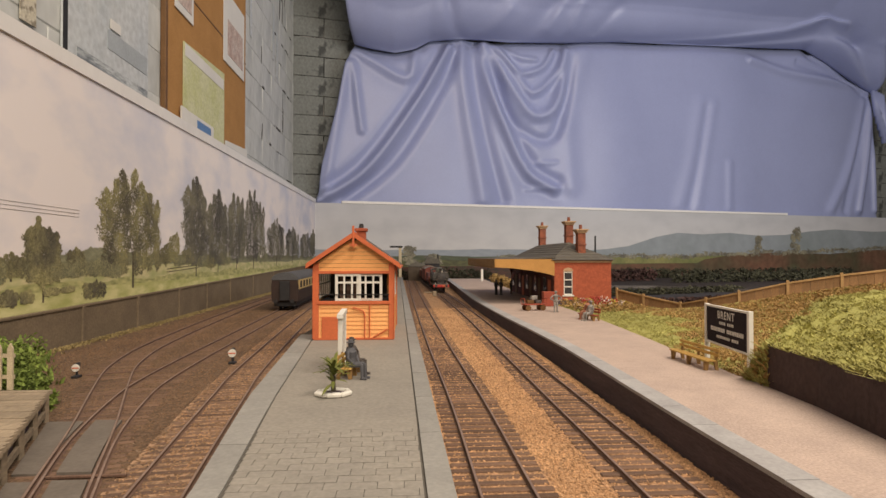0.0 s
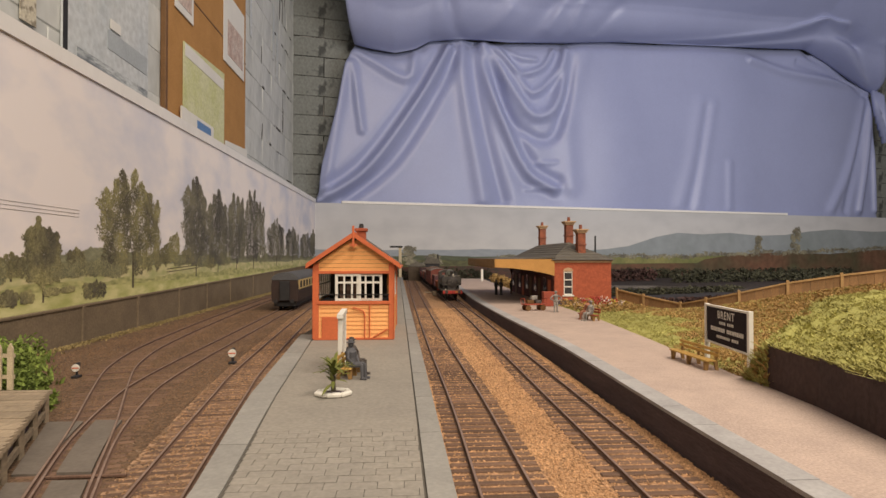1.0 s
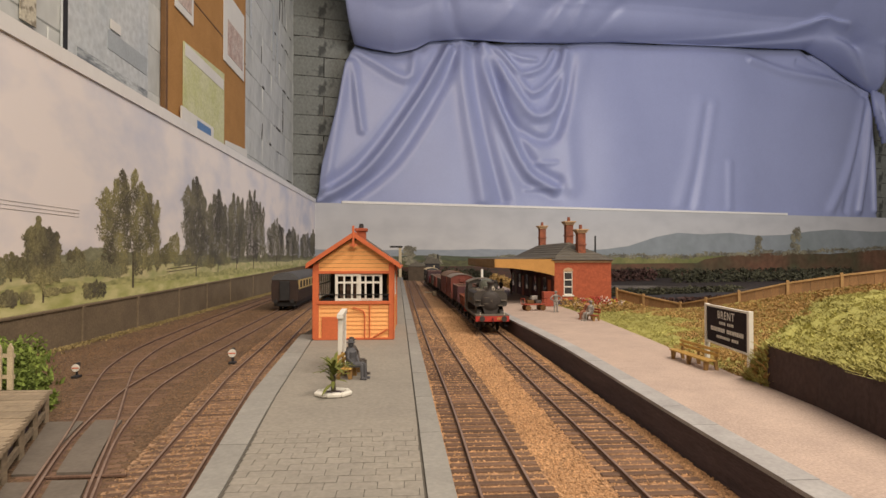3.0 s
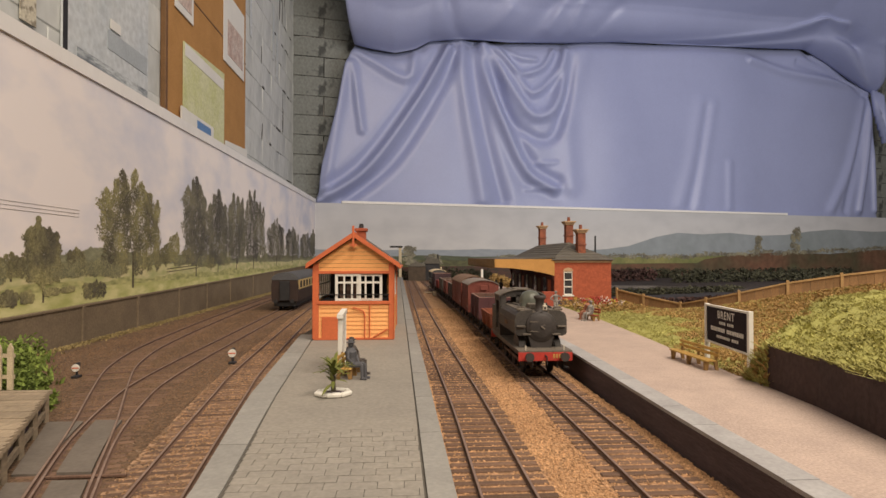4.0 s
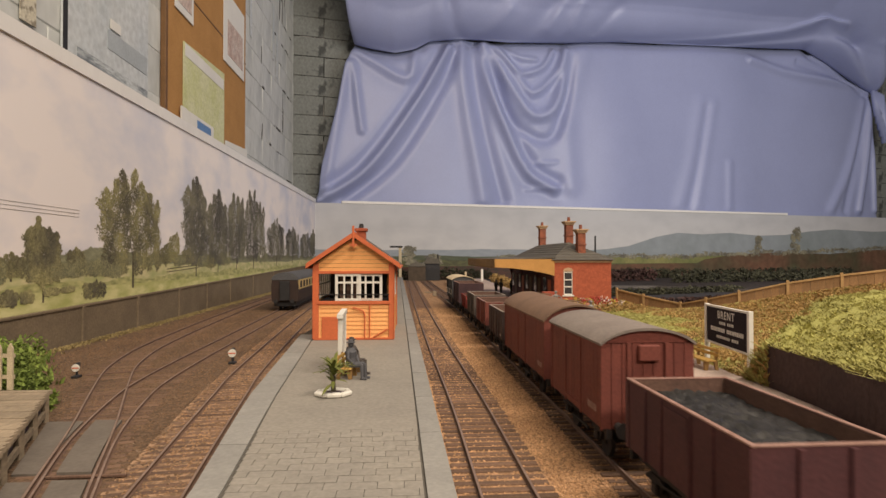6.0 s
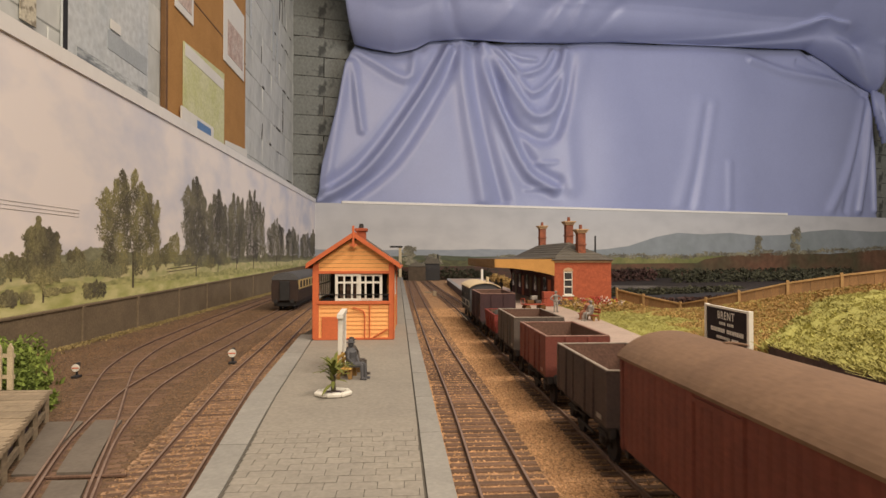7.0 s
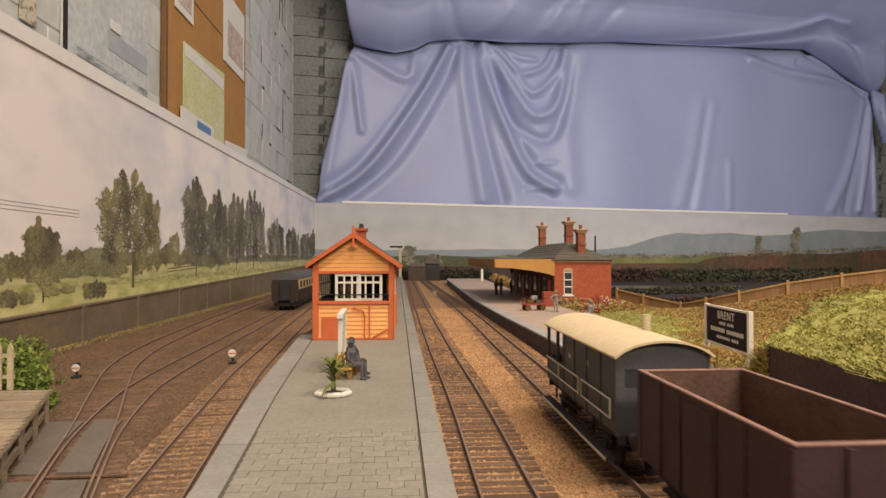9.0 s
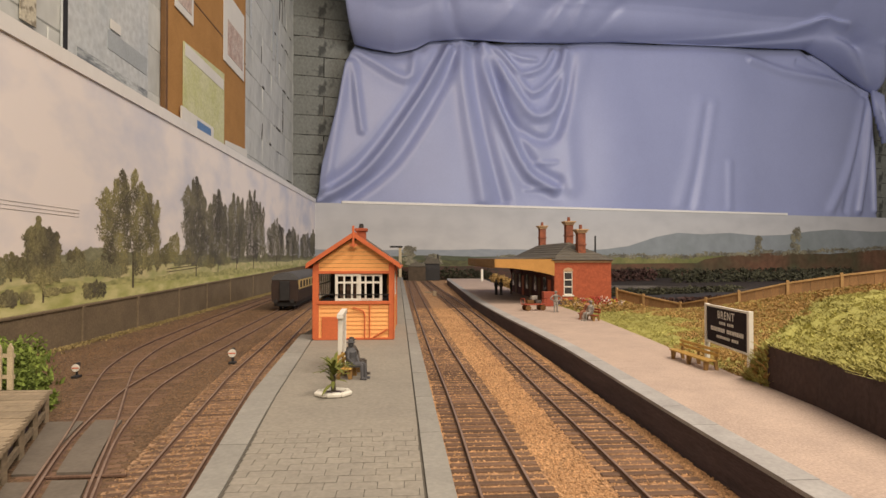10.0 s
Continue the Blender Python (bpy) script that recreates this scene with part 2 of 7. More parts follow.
def brick_wall(name, label, x0, y0, x1, y1, z0, z1, paint_name="brick_paint", seed=1):
    """A painted brick wall from (x0, y0) to (x1, y1); its face is on the right-hand side of that way."""
    length = math.hypot(x1 - x0, y1 - y0)
    turn = math.degrees(math.atan2(y1 - y0, x1 - x0))
    root = thing(name, label, "wall", x0, y0, 0, turn, kind="structure")
    bm = nb()
    box(bm, 0, 0.12 if paint_name == "brick_shaded" else -0.17, z0, length, 6, z1)
    part("mortar_core", bm, M["mortar_dark" if paint_name == "brick_shaded" else "mortar"], root)
    rng = random.Random(seed)
    bw, bh = 17.0, 5.5
    shapes = []
    for k in range(8):
        bm = nb()
        j = [rng.uniform(0.02, 0.07) if paint_name == "brick_paint" else rng.uniform(0.05, 0.14) for _ in range(4)]
        box(bm, j[0], -0.25, j[1], bw - j[2], 1.2, bh - j[3], 0.12)
        for v in bm.verts:
            v.co += Vector([rng.uniform(-0.07, 0.07) for _ in range(3)])
        shapes.append(mesh_of("brick", bm, M[paint_name]))
        half = nb()
        box(half, j[0], -0.25, j[1], bw / 2 - j[2], 1.2, bh - j[3], 0.12)
        for v in half.verts:
            v.co += Vector([rng.uniform(-0.07, 0.07) for _ in range(3)])
        shapes.append(mesh_of("brick", half, M[paint_name]))
    rows = int((z1 - z0) / bh)
    for r in range(rows):
        x = 0.0
        first = r % 2
        while x < length - 1:
            short = (first or length - x < bw)
            first = 0
            me = shapes[rng.randrange(8) * 2 + (1 if short else 0)]
            piece("brick", me, root, x, rng.uniform(-0.04, 0.05), z0 + r * bh)
            x += bw / 2 if short else bw
    return root


wall_w = brick_wall("wall_west", "whitewashed old brick wall with dirty open joints", WX, 10, WX, 172, 4, 108, seed=3)
M["bare_joint"] = mat("bare_dark_joint", (0.035, 0.032, 0.03), (0.09, 0.085, 0.08), 0.95, scale=0.5)
chip_rng = random.Random(17)
for k in range(46):      # flaked paint and open joints, thickest towards the corner
    u = 106 + 46 * chip_rng.random() ** 0.6
    z = 4 + 5.5 * chip_rng.randint(3, 16) + chip_rng.uniform(-0.2, 0.2)
    tall = chip_rng.random() < 0.35
    w, h = (chip_rng.uniform(0.25, 0.6), chip_rng.uniform(1.0, 3.6)) if tall else (chip_rng.uniform(1.2, 5.0), chip_rng.uniform(0.15, 0.45))
    n = 7
    low = [(u + w * i / n, z + chip_rng.uniform(-0.3, 0.1) * h + (0.12 * h * i if tall else 0)) for i in range(n + 1)]
    high = [(x, y + h * chip_rng.uniform(0.5, 1.2)) for x, y in low]
    bm = prism(nb(), low + high[::-1], -0.335, -0.2)
    part("open_joint", bm, M["bare_joint"], wall_w, "dark flaked joint")
brick_wall("wall_north", "whitewashed old brick wall behind the hanging sheet", WX, 164.5, 300, 243.2, 18, 108, "brick_shaded", seed=5)

# ---- structure: baseboard, backdrop boards ----
bm = nb()
g = bmesh.ops.create_grid(bm, x_segments=60, y_segments=60, size=1)
for v in bm.verts:
    v.co = Vector((-24 + (v.co.x + 1) * 0.5 * 240, -30 + (v.co.y + 1) * 0.5 * 300, BASE))
setting("ground", bm, M["cinder"], "flat dark brown cinder ground of the model railway", "ground")


def paint(name, layers, sky_lo, sky_hi, axis, z_lo, z_hi, tint, cloud=0.45):
    """A printed landscape: sky over layers of (height, swing, features per metre, colour a, colour b), listed from far to near."""
    m = bpy.data.materials.new(name)
    m.use_nodes = True
    n, l = m.node_tree.nodes, m.node_tree.links
    b = n["Principled BSDF"]
    b.inputs["Roughness"].default_value = 0.6
    b.inputs["Specular IOR Level"].default_value = 0.25
    tc = n.new("ShaderNodeTexCoord")
    mp = n.new("ShaderNodeMapping")
    mp.inputs["Scale"].default_value = (1 / U,) * 3
    l.new(tc.outputs["Object"], mp.inputs["Vector"])
    sep = n.new("ShaderNodeSeparateXYZ")
    l.new(mp.outputs[0], sep.inputs[0])

    def noise_of(scale, detail, stretch=(1, 1, 1)):
        mm = n.new("ShaderNodeMapping")
        mm.inputs["Scale"].default_value = stretch
        l.new(mp.outputs[0], mm.inputs["Vector"])
        t = n.new("ShaderNodeTexNoise")
        t.inputs["Scale"].default_value, t.inputs["Detail"].default_value = scale, detail
        l.new(mm.outputs[0], t.inputs["Vector"])
        return t.outputs["Fac"]

    def blend(fac, a, c):
        mx = n.new("ShaderNodeMix")
        mx.data_type = "RGBA"
        l.new(fac, mx.inputs["Factor"])
        for sock, v in (("A", a), ("B", c)):
            if isinstance(v, tuple):
                mx.inputs[sock].default_value = (*v, 1)
            else:
                l.new(v, mx.inputs[sock])
        return mx.outputs["Result"]

    def ranged(v, lo, hi, to=(0, 1)):
        r = n.new("ShaderNodeMapRange")
        r.inputs["From Min"].default_value, r.inputs["From Max"].default_value = lo, hi
        r.inputs["To Min"].default_value, r.inputs["To Max"].default_value = to
        l.new(v, r.inputs["Value"])
        return r.outputs[0]

    def maths(op, a, c):
        x = n.new("ShaderNodeMath")
        x.operation = op
        for i, v in enumerate((a, c)):
            if isinstance(v, float):
                x.inputs[i].default_value = v
            else:
                l.new(v, x.inputs[i])
        return x.outputs[0]

    col = blend(ranged(sep.outputs["Z"], z_lo, z_hi), sky_lo, sky_hi)
    clouds = ranged(noise_of(0.11, 4, (1, 1, 1.7)), 0.42, 0.68, (0, cloud))
    col = blend(clouds, col, tint)
    for h, swing, freq, ca, cb in layers:
        edge = ranged(noise_of(freq, 5, (1, 1, 0.0)), 0.0, 1.0, (h - swing, h + swing))
        mask = ranged(maths("SUBTRACT", edge, sep.outputs["Z"]), -0.05, 0.05)
        inner = blend(ranged(noise_of(freq * 5 + 0.2, 6, (1, 1, 3)), 0.35, 0.65), ca, cb)
        col = blend(mask, col, inner)
    l.new(col, b.inputs["Base Color"])
    return m


paint_left = paint("printed_sky_west", [
    (6.2, 1.5, 0.22, (0.32, 0.315, 0.20), (0.21, 0.21, 0.13)),
    (5.2, 0.5, 0.06, (0.66, 0.59, 0.33), (0.42, 0.43, 0.19)),
    (4.2, 0.9, 0.16, (0.27, 0.28, 0.11), (0.56, 0.53, 0.24)),
    (3.6, 0.5, 0.05, (0.68, 0.64, 0.32), (0.42, 0.43, 0.15)),
], (0.90, 0.835, 0.825), (0.82, 0.77, 0.775), "y", 6, 21, (0.53, 0.56, 0.69), 0.8)
paint_back = paint("printed_sky_north", [
    (8.0, 1.0, 0.03, (0.30, 0.33, 0.37), (0.26, 0.29, 0.33)),
    (6.2, 0.9, 0.05, (0.10, 0.115, 0.075), (0.075, 0.085, 0.055)),
    (5.0, 0.5, 0.05, (0.13, 0.13, 0.06), (0.07, 0.07, 0.04)),
    (3.2, 0.7, 0.04, (0.10, 0.045, 0.035), (0.05, 0.04, 0.03)),
], (0.55, 0.545, 0.555), (0.46, 0.47, 0.505), "x", 7, 21, (0.36, 0.365, 0.40))

BX = -23.7
board_w = thing("backdrop_board_west", "white-edged backdrop board printed with trees and pale sky", "backdrop", kind="structure")
bm = nb()
prism(bm, [(-20, BASE), (157.6, BASE), (157.6, 20.4), (-20, 18.85)], BX - 0.6, BX, "x")
part("panel", bm, paint_left, board_w)
bm = nb()
prism(bm, [(-20, 18.85), (158.4, 20.4), (158.4, 21.4), (-20, 19.95)], BX - 0.9, BX + 0.14, "x")
part("edging", bm, M["board_edge"], board_w, "white plastic edging strip")

BT = math.degrees(math.atan(0.2378))
board_n = thing("backdrop_board_north", "backdrop board printed with hills under a grey sky", "backdrop", BX, back_y(BX), 0, BT, kind="structure")
bm = nb()
for a, b, c, d in ((0, 26.2, BASE, 4.4), (31.8, 215, BASE, 4.4), (0, 215, 4.4, 20.4)):     # with a low hole where the line leaves
    box(bm, a, 0, c, b, 0.6, d)
part("panel", bm, paint_back, board_n)
bm = nb()
box(bm, 7, -0.2, 20.4, 160, 0.8, 21.1, 0.1)
part("edging", bm, M["board_edge"], board_n, "white plastic edging strip")

# ---- structure: platforms ----
PZ = 0.9
ISLE_L = [(-4.0, 4), (-4.6, 12.85), (-5.7, 22), (-6.75, 38), (-6.8, 39.5), (-5.6, 60), (-4.0, 150)]
ISLE_R = [(1.2, 4), (1.12, 13), (1.04, 20), (0.85, 37), (0.3, 80), (-0.55, 150)]


def strip(left, right, ys, z0, z1, bm):
    """A solid band between two polylines."""
    a = [(along(left, y), y) for y in ys] + [(along(right, y), y) for y in reversed(ys)]
    return prism(bm, a, z0, z1, "z")


island = thing("platform_island", "grey paved island platform of a model station", "platform", kind="structure")
ys_all = [4, 9, 13, 18, 22, 27, 32, 38, 39.5, 48, 60, 80, 100, 125, 150]
bm = nb()
strip(ISLE_L, ISLE_R, ys_all, BASE, PZ - 0.06, bm)
part("core", bm, M["joint"], island)


def shifted(line, d):
    return [(x + d, y) for x, y in line]


def slabs(root, left, right, y0, y1, step, material, gap=0.05, jitter=0.0, proud=0.0):
    y = y0
    while y < y1:
        ye = min(y + step, y1)
        bm = nb()
        strip(left, right, [y + gap / 2, ye - gap / 2], PZ - 0.055, PZ + proud + RNG.uniform(-jitter, jitter), bm)
        part("edge_slab", bm, material, root)
        y = ye


ISLE_IN = [(-3.4, 4), (-3.95, 12.85), (-4.75, 22), (-5.8, 38), (-5.85, 39.5), (-4.65, 60), (-3.05, 150)]      # where kerb meets paving
slabs(island, ISLE_L, ISLE_IN, 4, 39.4, 3.1, M["slab"], 0.03, 0.008)
slabs(island, shifted(ISLE_R, -0.62), ISLE_R, 4, 150, 4.4, M["slab"], 0.03, 0.008)
# paving between the edges: courses of blocks close by, one worn sheet beyond
bm = nb()
ys_far = [17.6, 22, 27, 32, 38, 39.5, 60, 100, 150]
strip(shifted(ISLE_IN, 0.06), shifted(ISLE_R, -0.68), ys_far, PZ - 0.05, PZ - 0.012, bm)
part("paving", bm, M["paver"], island)
rng = random.Random(11)
y, row = 11.0, 0
while y < 17.55:
    d = 0.42
    xl, xr = along(shifted(ISLE_IN, 0.07), y), along(shifted(ISLE_R, -0.69), y)
    x = xl - (0.3 if row % 2 else 0)
    while x < xr - 0.05:
        xe = min(x + 0.6, xr)
        xs = max(x, xl)
        if xe - xs > 0.06:
            bm = nb()
            box(bm, xs + 0.007, y + 0.007, PZ - 0.05, xe - 0.007, y + d - 0.007, PZ - 0.012 + rng.uniform(-0.006, 0.005))
            part("paver", bm, M["paver"], island)
        x += 0.6
    y += d
    row += 1

MAIN_E = [(8.6, 4), (8.62, 14), (8.68, 20), (8.86, 27), (8.95, 33), (8.8, 40), (8.5, 48), (8.3, 60), (8.25, 72), (9.5, 130), (11.8, 165)]
MAIN_B = [(12.2, 4), (13.4, 15.6), (14.0, 19.1), (14.3, 22), (14.35, 24), (14.5, 28), (15.2, 35.8), (15.9, 47), (16.2, 66), (17.0, 100), (18.4, 142), (20, 165)]
main_pf = thing("platform_main", "pale gravel platform with grey coping and dark brick face", "platform", kind="structure")
ys2 = [4, 10, 14, 15.6, 19.1, 20, 22, 24, 27, 28, 33, 35.8, 40, 47, 48, 60, 66, 72, 80, 100, 130, 138]
bm = nb()
strip(MAIN_E, MAIN_B, ys2, BASE, PZ - 0.05, bm)
part("face", bm, M["face_brick"], main_pf)
bm = nb()
strip(shifted(MAIN_E, 0.78), MAIN_B, ys2, PZ - 0.05, PZ, bm)
part("gravel_top", bm, M["gravel"], main_pf)
slabs(main_pf, shifted(MAIN_E, -0.04), shifted(MAIN_E, 0.78), 4, 138, 2.2, M["kerb2"], 0.02, 0.006, 0.06)

# ---- structure: tracks ----
SPACING = 0.475


def sleeper_mesh(length=2.6):
    bm = nb()
    box(bm, -length / 2, -0.125, -0.25, length / 2, 0.125, -0.12, 0.02)
    return mesh_of("sleeper", bm, M["sleeper"])


SLEEPER = sleeper_mesh()


def rail_strip(name, pts, off, root, material, head):
    """A rail beside the centre line; head: the bright running top."""
    prof = [(-0.07, -0.12), (0.07, -0.12), (0.025, -0.09), (0.025, -0.035), (0.04, -0.03), (0.04, -0.004), (-0.04, -0.004), (-0.04, -0.03), (-0.025, -0.035), (-0.025, -0.09)]
    if head:
        prof = [(-0.034, -0.008), (0.034, -0.008), (0.03, 0.0), (-0.03, 0.0)]
    bm = nb()
    rings = []
    for i, p in enumerate(pts):
        d = (pts[min(i + 1, len(pts) - 1)] - pts[max(i - 1, 0)]).normalized()
        nrm = Vector((d.y, -d.x))
        rings.append([bm.verts.new((p.x + nrm.x * (off + u), p.y + nrm.y * (off + u), w)) for u, w in prof])
    k = len(prof)
    for a, b in zip(rings, rings[1:]):
        for i in range(k):
            bm.faces.new((a[i], a[(i + 1) % k], b[(i + 1) % k], b[i]))
    bm.faces.new(rings[0])
    bm.faces.new(rings[-1][::-1])
    bmesh.ops.recalc_face_normals(bm, faces=bm.faces)
    return part(name, bm, material, root)


def track(name, label, line, near=60.0, head=True, gauge=1.41, start=0.0):
    root = thing(name, label, "railway track", kind="structure")
    mids = smooth_line(line, SPACING)
    rest = nb()
    for i, p in enumerate(mids):
        d = (mids[min(i + 1, len(mids) - 1)] - mids[max(i - 1, 0)])
        turn = math.degrees(math.atan2(d.y, d.x)) - 90
        if p.y < near:
            piece("sleeper", SLEEPER, root, p.x + RNG.uniform(-0.04, 0.04), p.y, RNG.uniform(-0.02, 0.01), turn + RNG.uniform(-1, 1))
        else:
            n0 = len(rest.verts)
            box(rest, -1.3, -0.125, -0.25, 1.3, 0.125, -0.12)
            rest.verts.ensure_lookup_table()
            bmesh.ops.transform(rest, matrix=Matrix.Translation((p.x, p.y, 0)) @ Matrix.Rotation(math.radians(turn), 4, "Z"), verts=rest.verts[n0:])
    if len(rest.verts):
        part("far_sleepers", rest, M["sleeper"], root, kind="stuff")
    else:
        rest.free()
    for s in (-1, 1):
        r = rail_strip("rail", smooth_line(line, 1.0), s * gauge / 2, root, M["rail"], False)
        if head:
            rail_strip("running_surface", smooth_line(line, 1.0), s * gauge / 2, r, M["rail_top"], True)
    return root


T1 = [(2.68, 5), (2.65, 15), (2.62, 25.4), (2.3, 43), (1.9, 80), (1.5, 156)]
T2 = [(6.85, 4), (6.84, 14.3), (6.84, 25), (6.86, 43), (6.88, 58), (6.58, 81), (6.08, 98.6), (5.5, 125), (5.0, 162)]
S1 = [(-5.0, 6), (-6.3, 15.4), (-7.6, 26.1), (-8.4, 34), (-9.95, 60), (-11, 90), (-11, 150)]
S2 = [(-6.6, 10), (-8.55, 15.3), (-10.4, 20.7), (-11.8, 26.6), (-12.25, 30), (-12.6, 36.2), (-12.95, 48), (-13.5, 66), (-14.5, 110)]
S3 = [(-6.6, 10), (-8.75, 15.4), (-10.95, 21.5), (-13.3, 27.5), (-15.1, 32.3), (-16.1, 36), (-17.0, 41), (-17.9, 51), (-18.8, 66), (-19.6, 90), (-20, 150)]

bm = nb()
strip([(1.2, 3), (0.9, 40), (-0.4, 156)], [(8.6, 3), (8.5, 60), (11, 156)], [3, 10, 20, 30, 40, 60, 90, 120, 156], BASE + 0.004, -0.185, bm)
setting("ballast_bed", bm, M["ballast"], "sandy orange-brown ballast bed of two main lines", "ballast", "stuff")
for line in (T1, T2):
    bm = nb()
    ys = [4, 12, 20, 30, 43, 58, 81, 98, 125, 150]
    strip([(x - 1.45, y) for x, y in line], [(x + 1.45, y) for x, y in line], ys, -0.184, -0.168, bm)
    setting("ballast_shoulder", bm, M["dark_ballast"], "oily brown ballast under a running line", "ballast", "stuff")
for line in (S1,):
    bm = nb()
    ys = [8, 15, 22, 30, 45, 60, 90]
    strip([(x - 1.5, y) for x, y in line], [(x + 1.5, y) for x, y in line], ys, BASE + 0.004, -0.142, bm)
    setting("ballast_shoulder", bm, M["siding_ballast"], "brown ballast under a siding", "ballast", "stuff")
bm = nb()
strip([(-22.5, 4), (-22.5, 150)], [(x - 1.5, y) for x, y in S1], [6, 15.4, 20, 26.1, 40, 60, 90, 150], BASE + 0.003, -0.133, bm)
setting("siding_bed", bm, M["cinder"], "dark cinder bed of the goods yard", "ballast", "stuff")
track("track_up", "rusty main-line model track beside the island platform", T1)
track("track_down", "main-line model track beside the gravel platform", T2)
track("track_siding", "rusty siding beside the island platform", S1, 45)
track("track_yard", "rusty yard siding curving to a parked coach", S2, 45)
track("track_back_siding", "rusty back siding by the boundary wall", S3, 45)

# ---- soft growth helpers ----


def tufts(name, spots, material, parent=None, label="", size=0.2, height=0.4, blades=3, seed=1, spread=0.5):
    """Small upright blades at the spots (x, y, z), as one mesh."""
    rng = np.random.default_rng(seed)
    p = np.repeat(np.asarray(spots, float), blades, axis=0)
    k = len(p)
    a = rng.uniform(0, 2 * np.pi, k)
    w = size * rng.uniform(0.5, 1.2, k) / 2
    h = height * rng.uniform(0.5, 1.3, k)
    p[:, :2] += rng.normal(0, size * 0.5, (k, 2))
    lean = rng.normal(0, spread, (k, 2)) * h[:, None]
    d = np.stack([np.cos(a) * w, np.sin(a) * w, np.zeros(k)], 1)
    top = p + np.concatenate([lean, h[:, None]], 1)
    v = np.stack([p - d, p + d, top + d * 0.35, top - d * 0.35], 1).reshape(-1, 3) * U
    me = bpy.data.meshes.new(name)
    me.from_pydata(v.tolist(), [], (np.arange(k * 4).reshape(-1, 4)).tolist())
    me.materials.append(material)
    ob = new(name, me)
    if parent:
        ob.parent = parent
    return tagged(ob, label, "", "", "stuff")


def clump(name, balls, count, size, material, parent=None, label="", seed=2, flat=None):
    """Leaves scattered over the skins of balls (x, y, z, rx, ry, rz). flat: keep them in one thin layer, axis and depth."""
    rng = np.random.default_rng(seed)
    b = np.asarray(balls, float)
    pick = rng.integers(0, len(b), count)
    d = rng.normal(0, 1, (count, 3))
    d /= np.linalg.norm(d, axis=1)[:, None]
    c = b[pick, :3] + d * b[pick, 3:] * rng.uniform(0.55 if not flat else 0.05, 1.08 if not flat else 1.35, count)[:, None]
    u = rng.normal(0, 1, (count, 3))
    w = rng.normal(0, 1, (count, 3))
    if flat:
        ax, lo, hi = flat
        u[:, ax] = 0
        w[:, ax] = 0
        c[:, ax] = rng.uniform(lo, hi, count)
    u /= np.linalg.norm(u, axis=1)[:, None]
    w -= (w * u).sum(1)[:, None] * u
    w /= np.linalg.norm(w, axis=1)[:, None]
    s = (size * rng.uniform(0.5, 1.3, count))[:, None]
    v = np.stack([c - u * s, c + w * s * 0.55, c + u * s, c - w * s * 0.55], 1).reshape(-1, 3) * U
    me = bpy.data.meshes.new(name)
    me.from_pydata(v.tolist(), [], np.arange(count * 4).reshape(-1, 4).tolist())
    me.materials.append(material)
    ob = new(name, me)
    if parent:
        ob.parent = parent
    return tagged(ob, label)


def chips(name, spots, size, material, label, seed):
    """Small broken stones lying at the spots (x, y, z), as one mesh."""
    g = np.random.default_rng(seed)
    k = len(spots)
    axes = np.array([(1, 0, 0), (0, 1, 0), (-1, 0, 0), (0, -1, 0), (0, 0, 0.75), (0, 0, -0.4)], float)
    r = np.asarray(size)[:, None, None] * g.uniform(0.55, 1.35, (k, 6, 1)) * axes[None]
    a = g.uniform(0, 6.28, k)
    c, w = np.cos(a)[:, None], np.sin(a)[:, None]
    v = np.stack([r[:, :, 0] * c - r[:, :, 1] * w, r[:, :, 0] * w + r[:, :, 1] * c, r[:, :, 2] + 0.3 * r[:, :, 0]], 2) + spots[:, None, :]
    tri = np.array([(0, 1, 4), (1, 2, 4), (2, 3, 4), (3, 0, 4), (1, 0, 5), (2, 1, 5), (3, 2, 5), (0, 3, 5)])
    f = (np.arange(k)[:, None, None] * 6 + tri[None]).reshape(-1, 3)
    me = bpy.data.meshes.new(name)
    me.from_pydata((v.reshape(-1, 3) * U).tolist(), [], f.tolist())
    me.materials.append(material)
    return tagged(new(name, me), label, "ballast", "", "stuff")


def line_x(line, y):
    return np.interp(y, [q[1] for q in line], [q[0] for q in line])


sg = np.random.default_rng(51)
k = 80000
sy = 8 + 62 * sg.uniform(0, 1, k) ** 1.7
sx = sg.uniform(1.0, 8.6, k)
off = np.minimum(np.abs(sx - line_x(T1, sy)), np.abs(sx - line_x(T2, sy)))
keep = (sx > line_x(ISLE_R, sy) + 0.05) & (np.abs(off - 0.705) > 0.09) & ((off > 1.32) | (sg.uniform(0, 1, k) < 0.4))
sx, sy, off = sx[keep], sy[keep], off[keep]
sz = np.where(off < 1.45, -0.162, -0.182) + np.where(off < 1.3, 0.012, 0.02) * sg.uniform(-1, 1, len(sx))
chips("ballast_stones", np.stack([sx, sy, sz], 1), 0.030 + 0.0009 * sy, M["ballast_chip"], "loose sandy orange-brown ballast stones", 52)
k = 46000
sy = 9 + 60 * sg.uniform(0, 1, k) ** 1.5
sx = sg.uniform(-21.5, -4.6, k)
gap = np.minimum(np.minimum(np.abs(np.abs(sx - line_x(S1, sy)) - 0.705), np.abs(np.abs(sx - line_x(S2, sy)) - 0.705)), np.abs(np.abs(sx - line_x(S3, sy)) - 0.705))
slab_side = (sy < 22.7) & (sx < line_x(S2, sy) + 0.5)
keep = (sx < line_x(ISLE_L, sy) - 0.1) & (gap > 0.1) & ~slab_side & ((sx < -14.5) & (sy > 24) | (sx > line_x(S2, sy) - 4))
sx, sy = sx[keep], sy[keep]
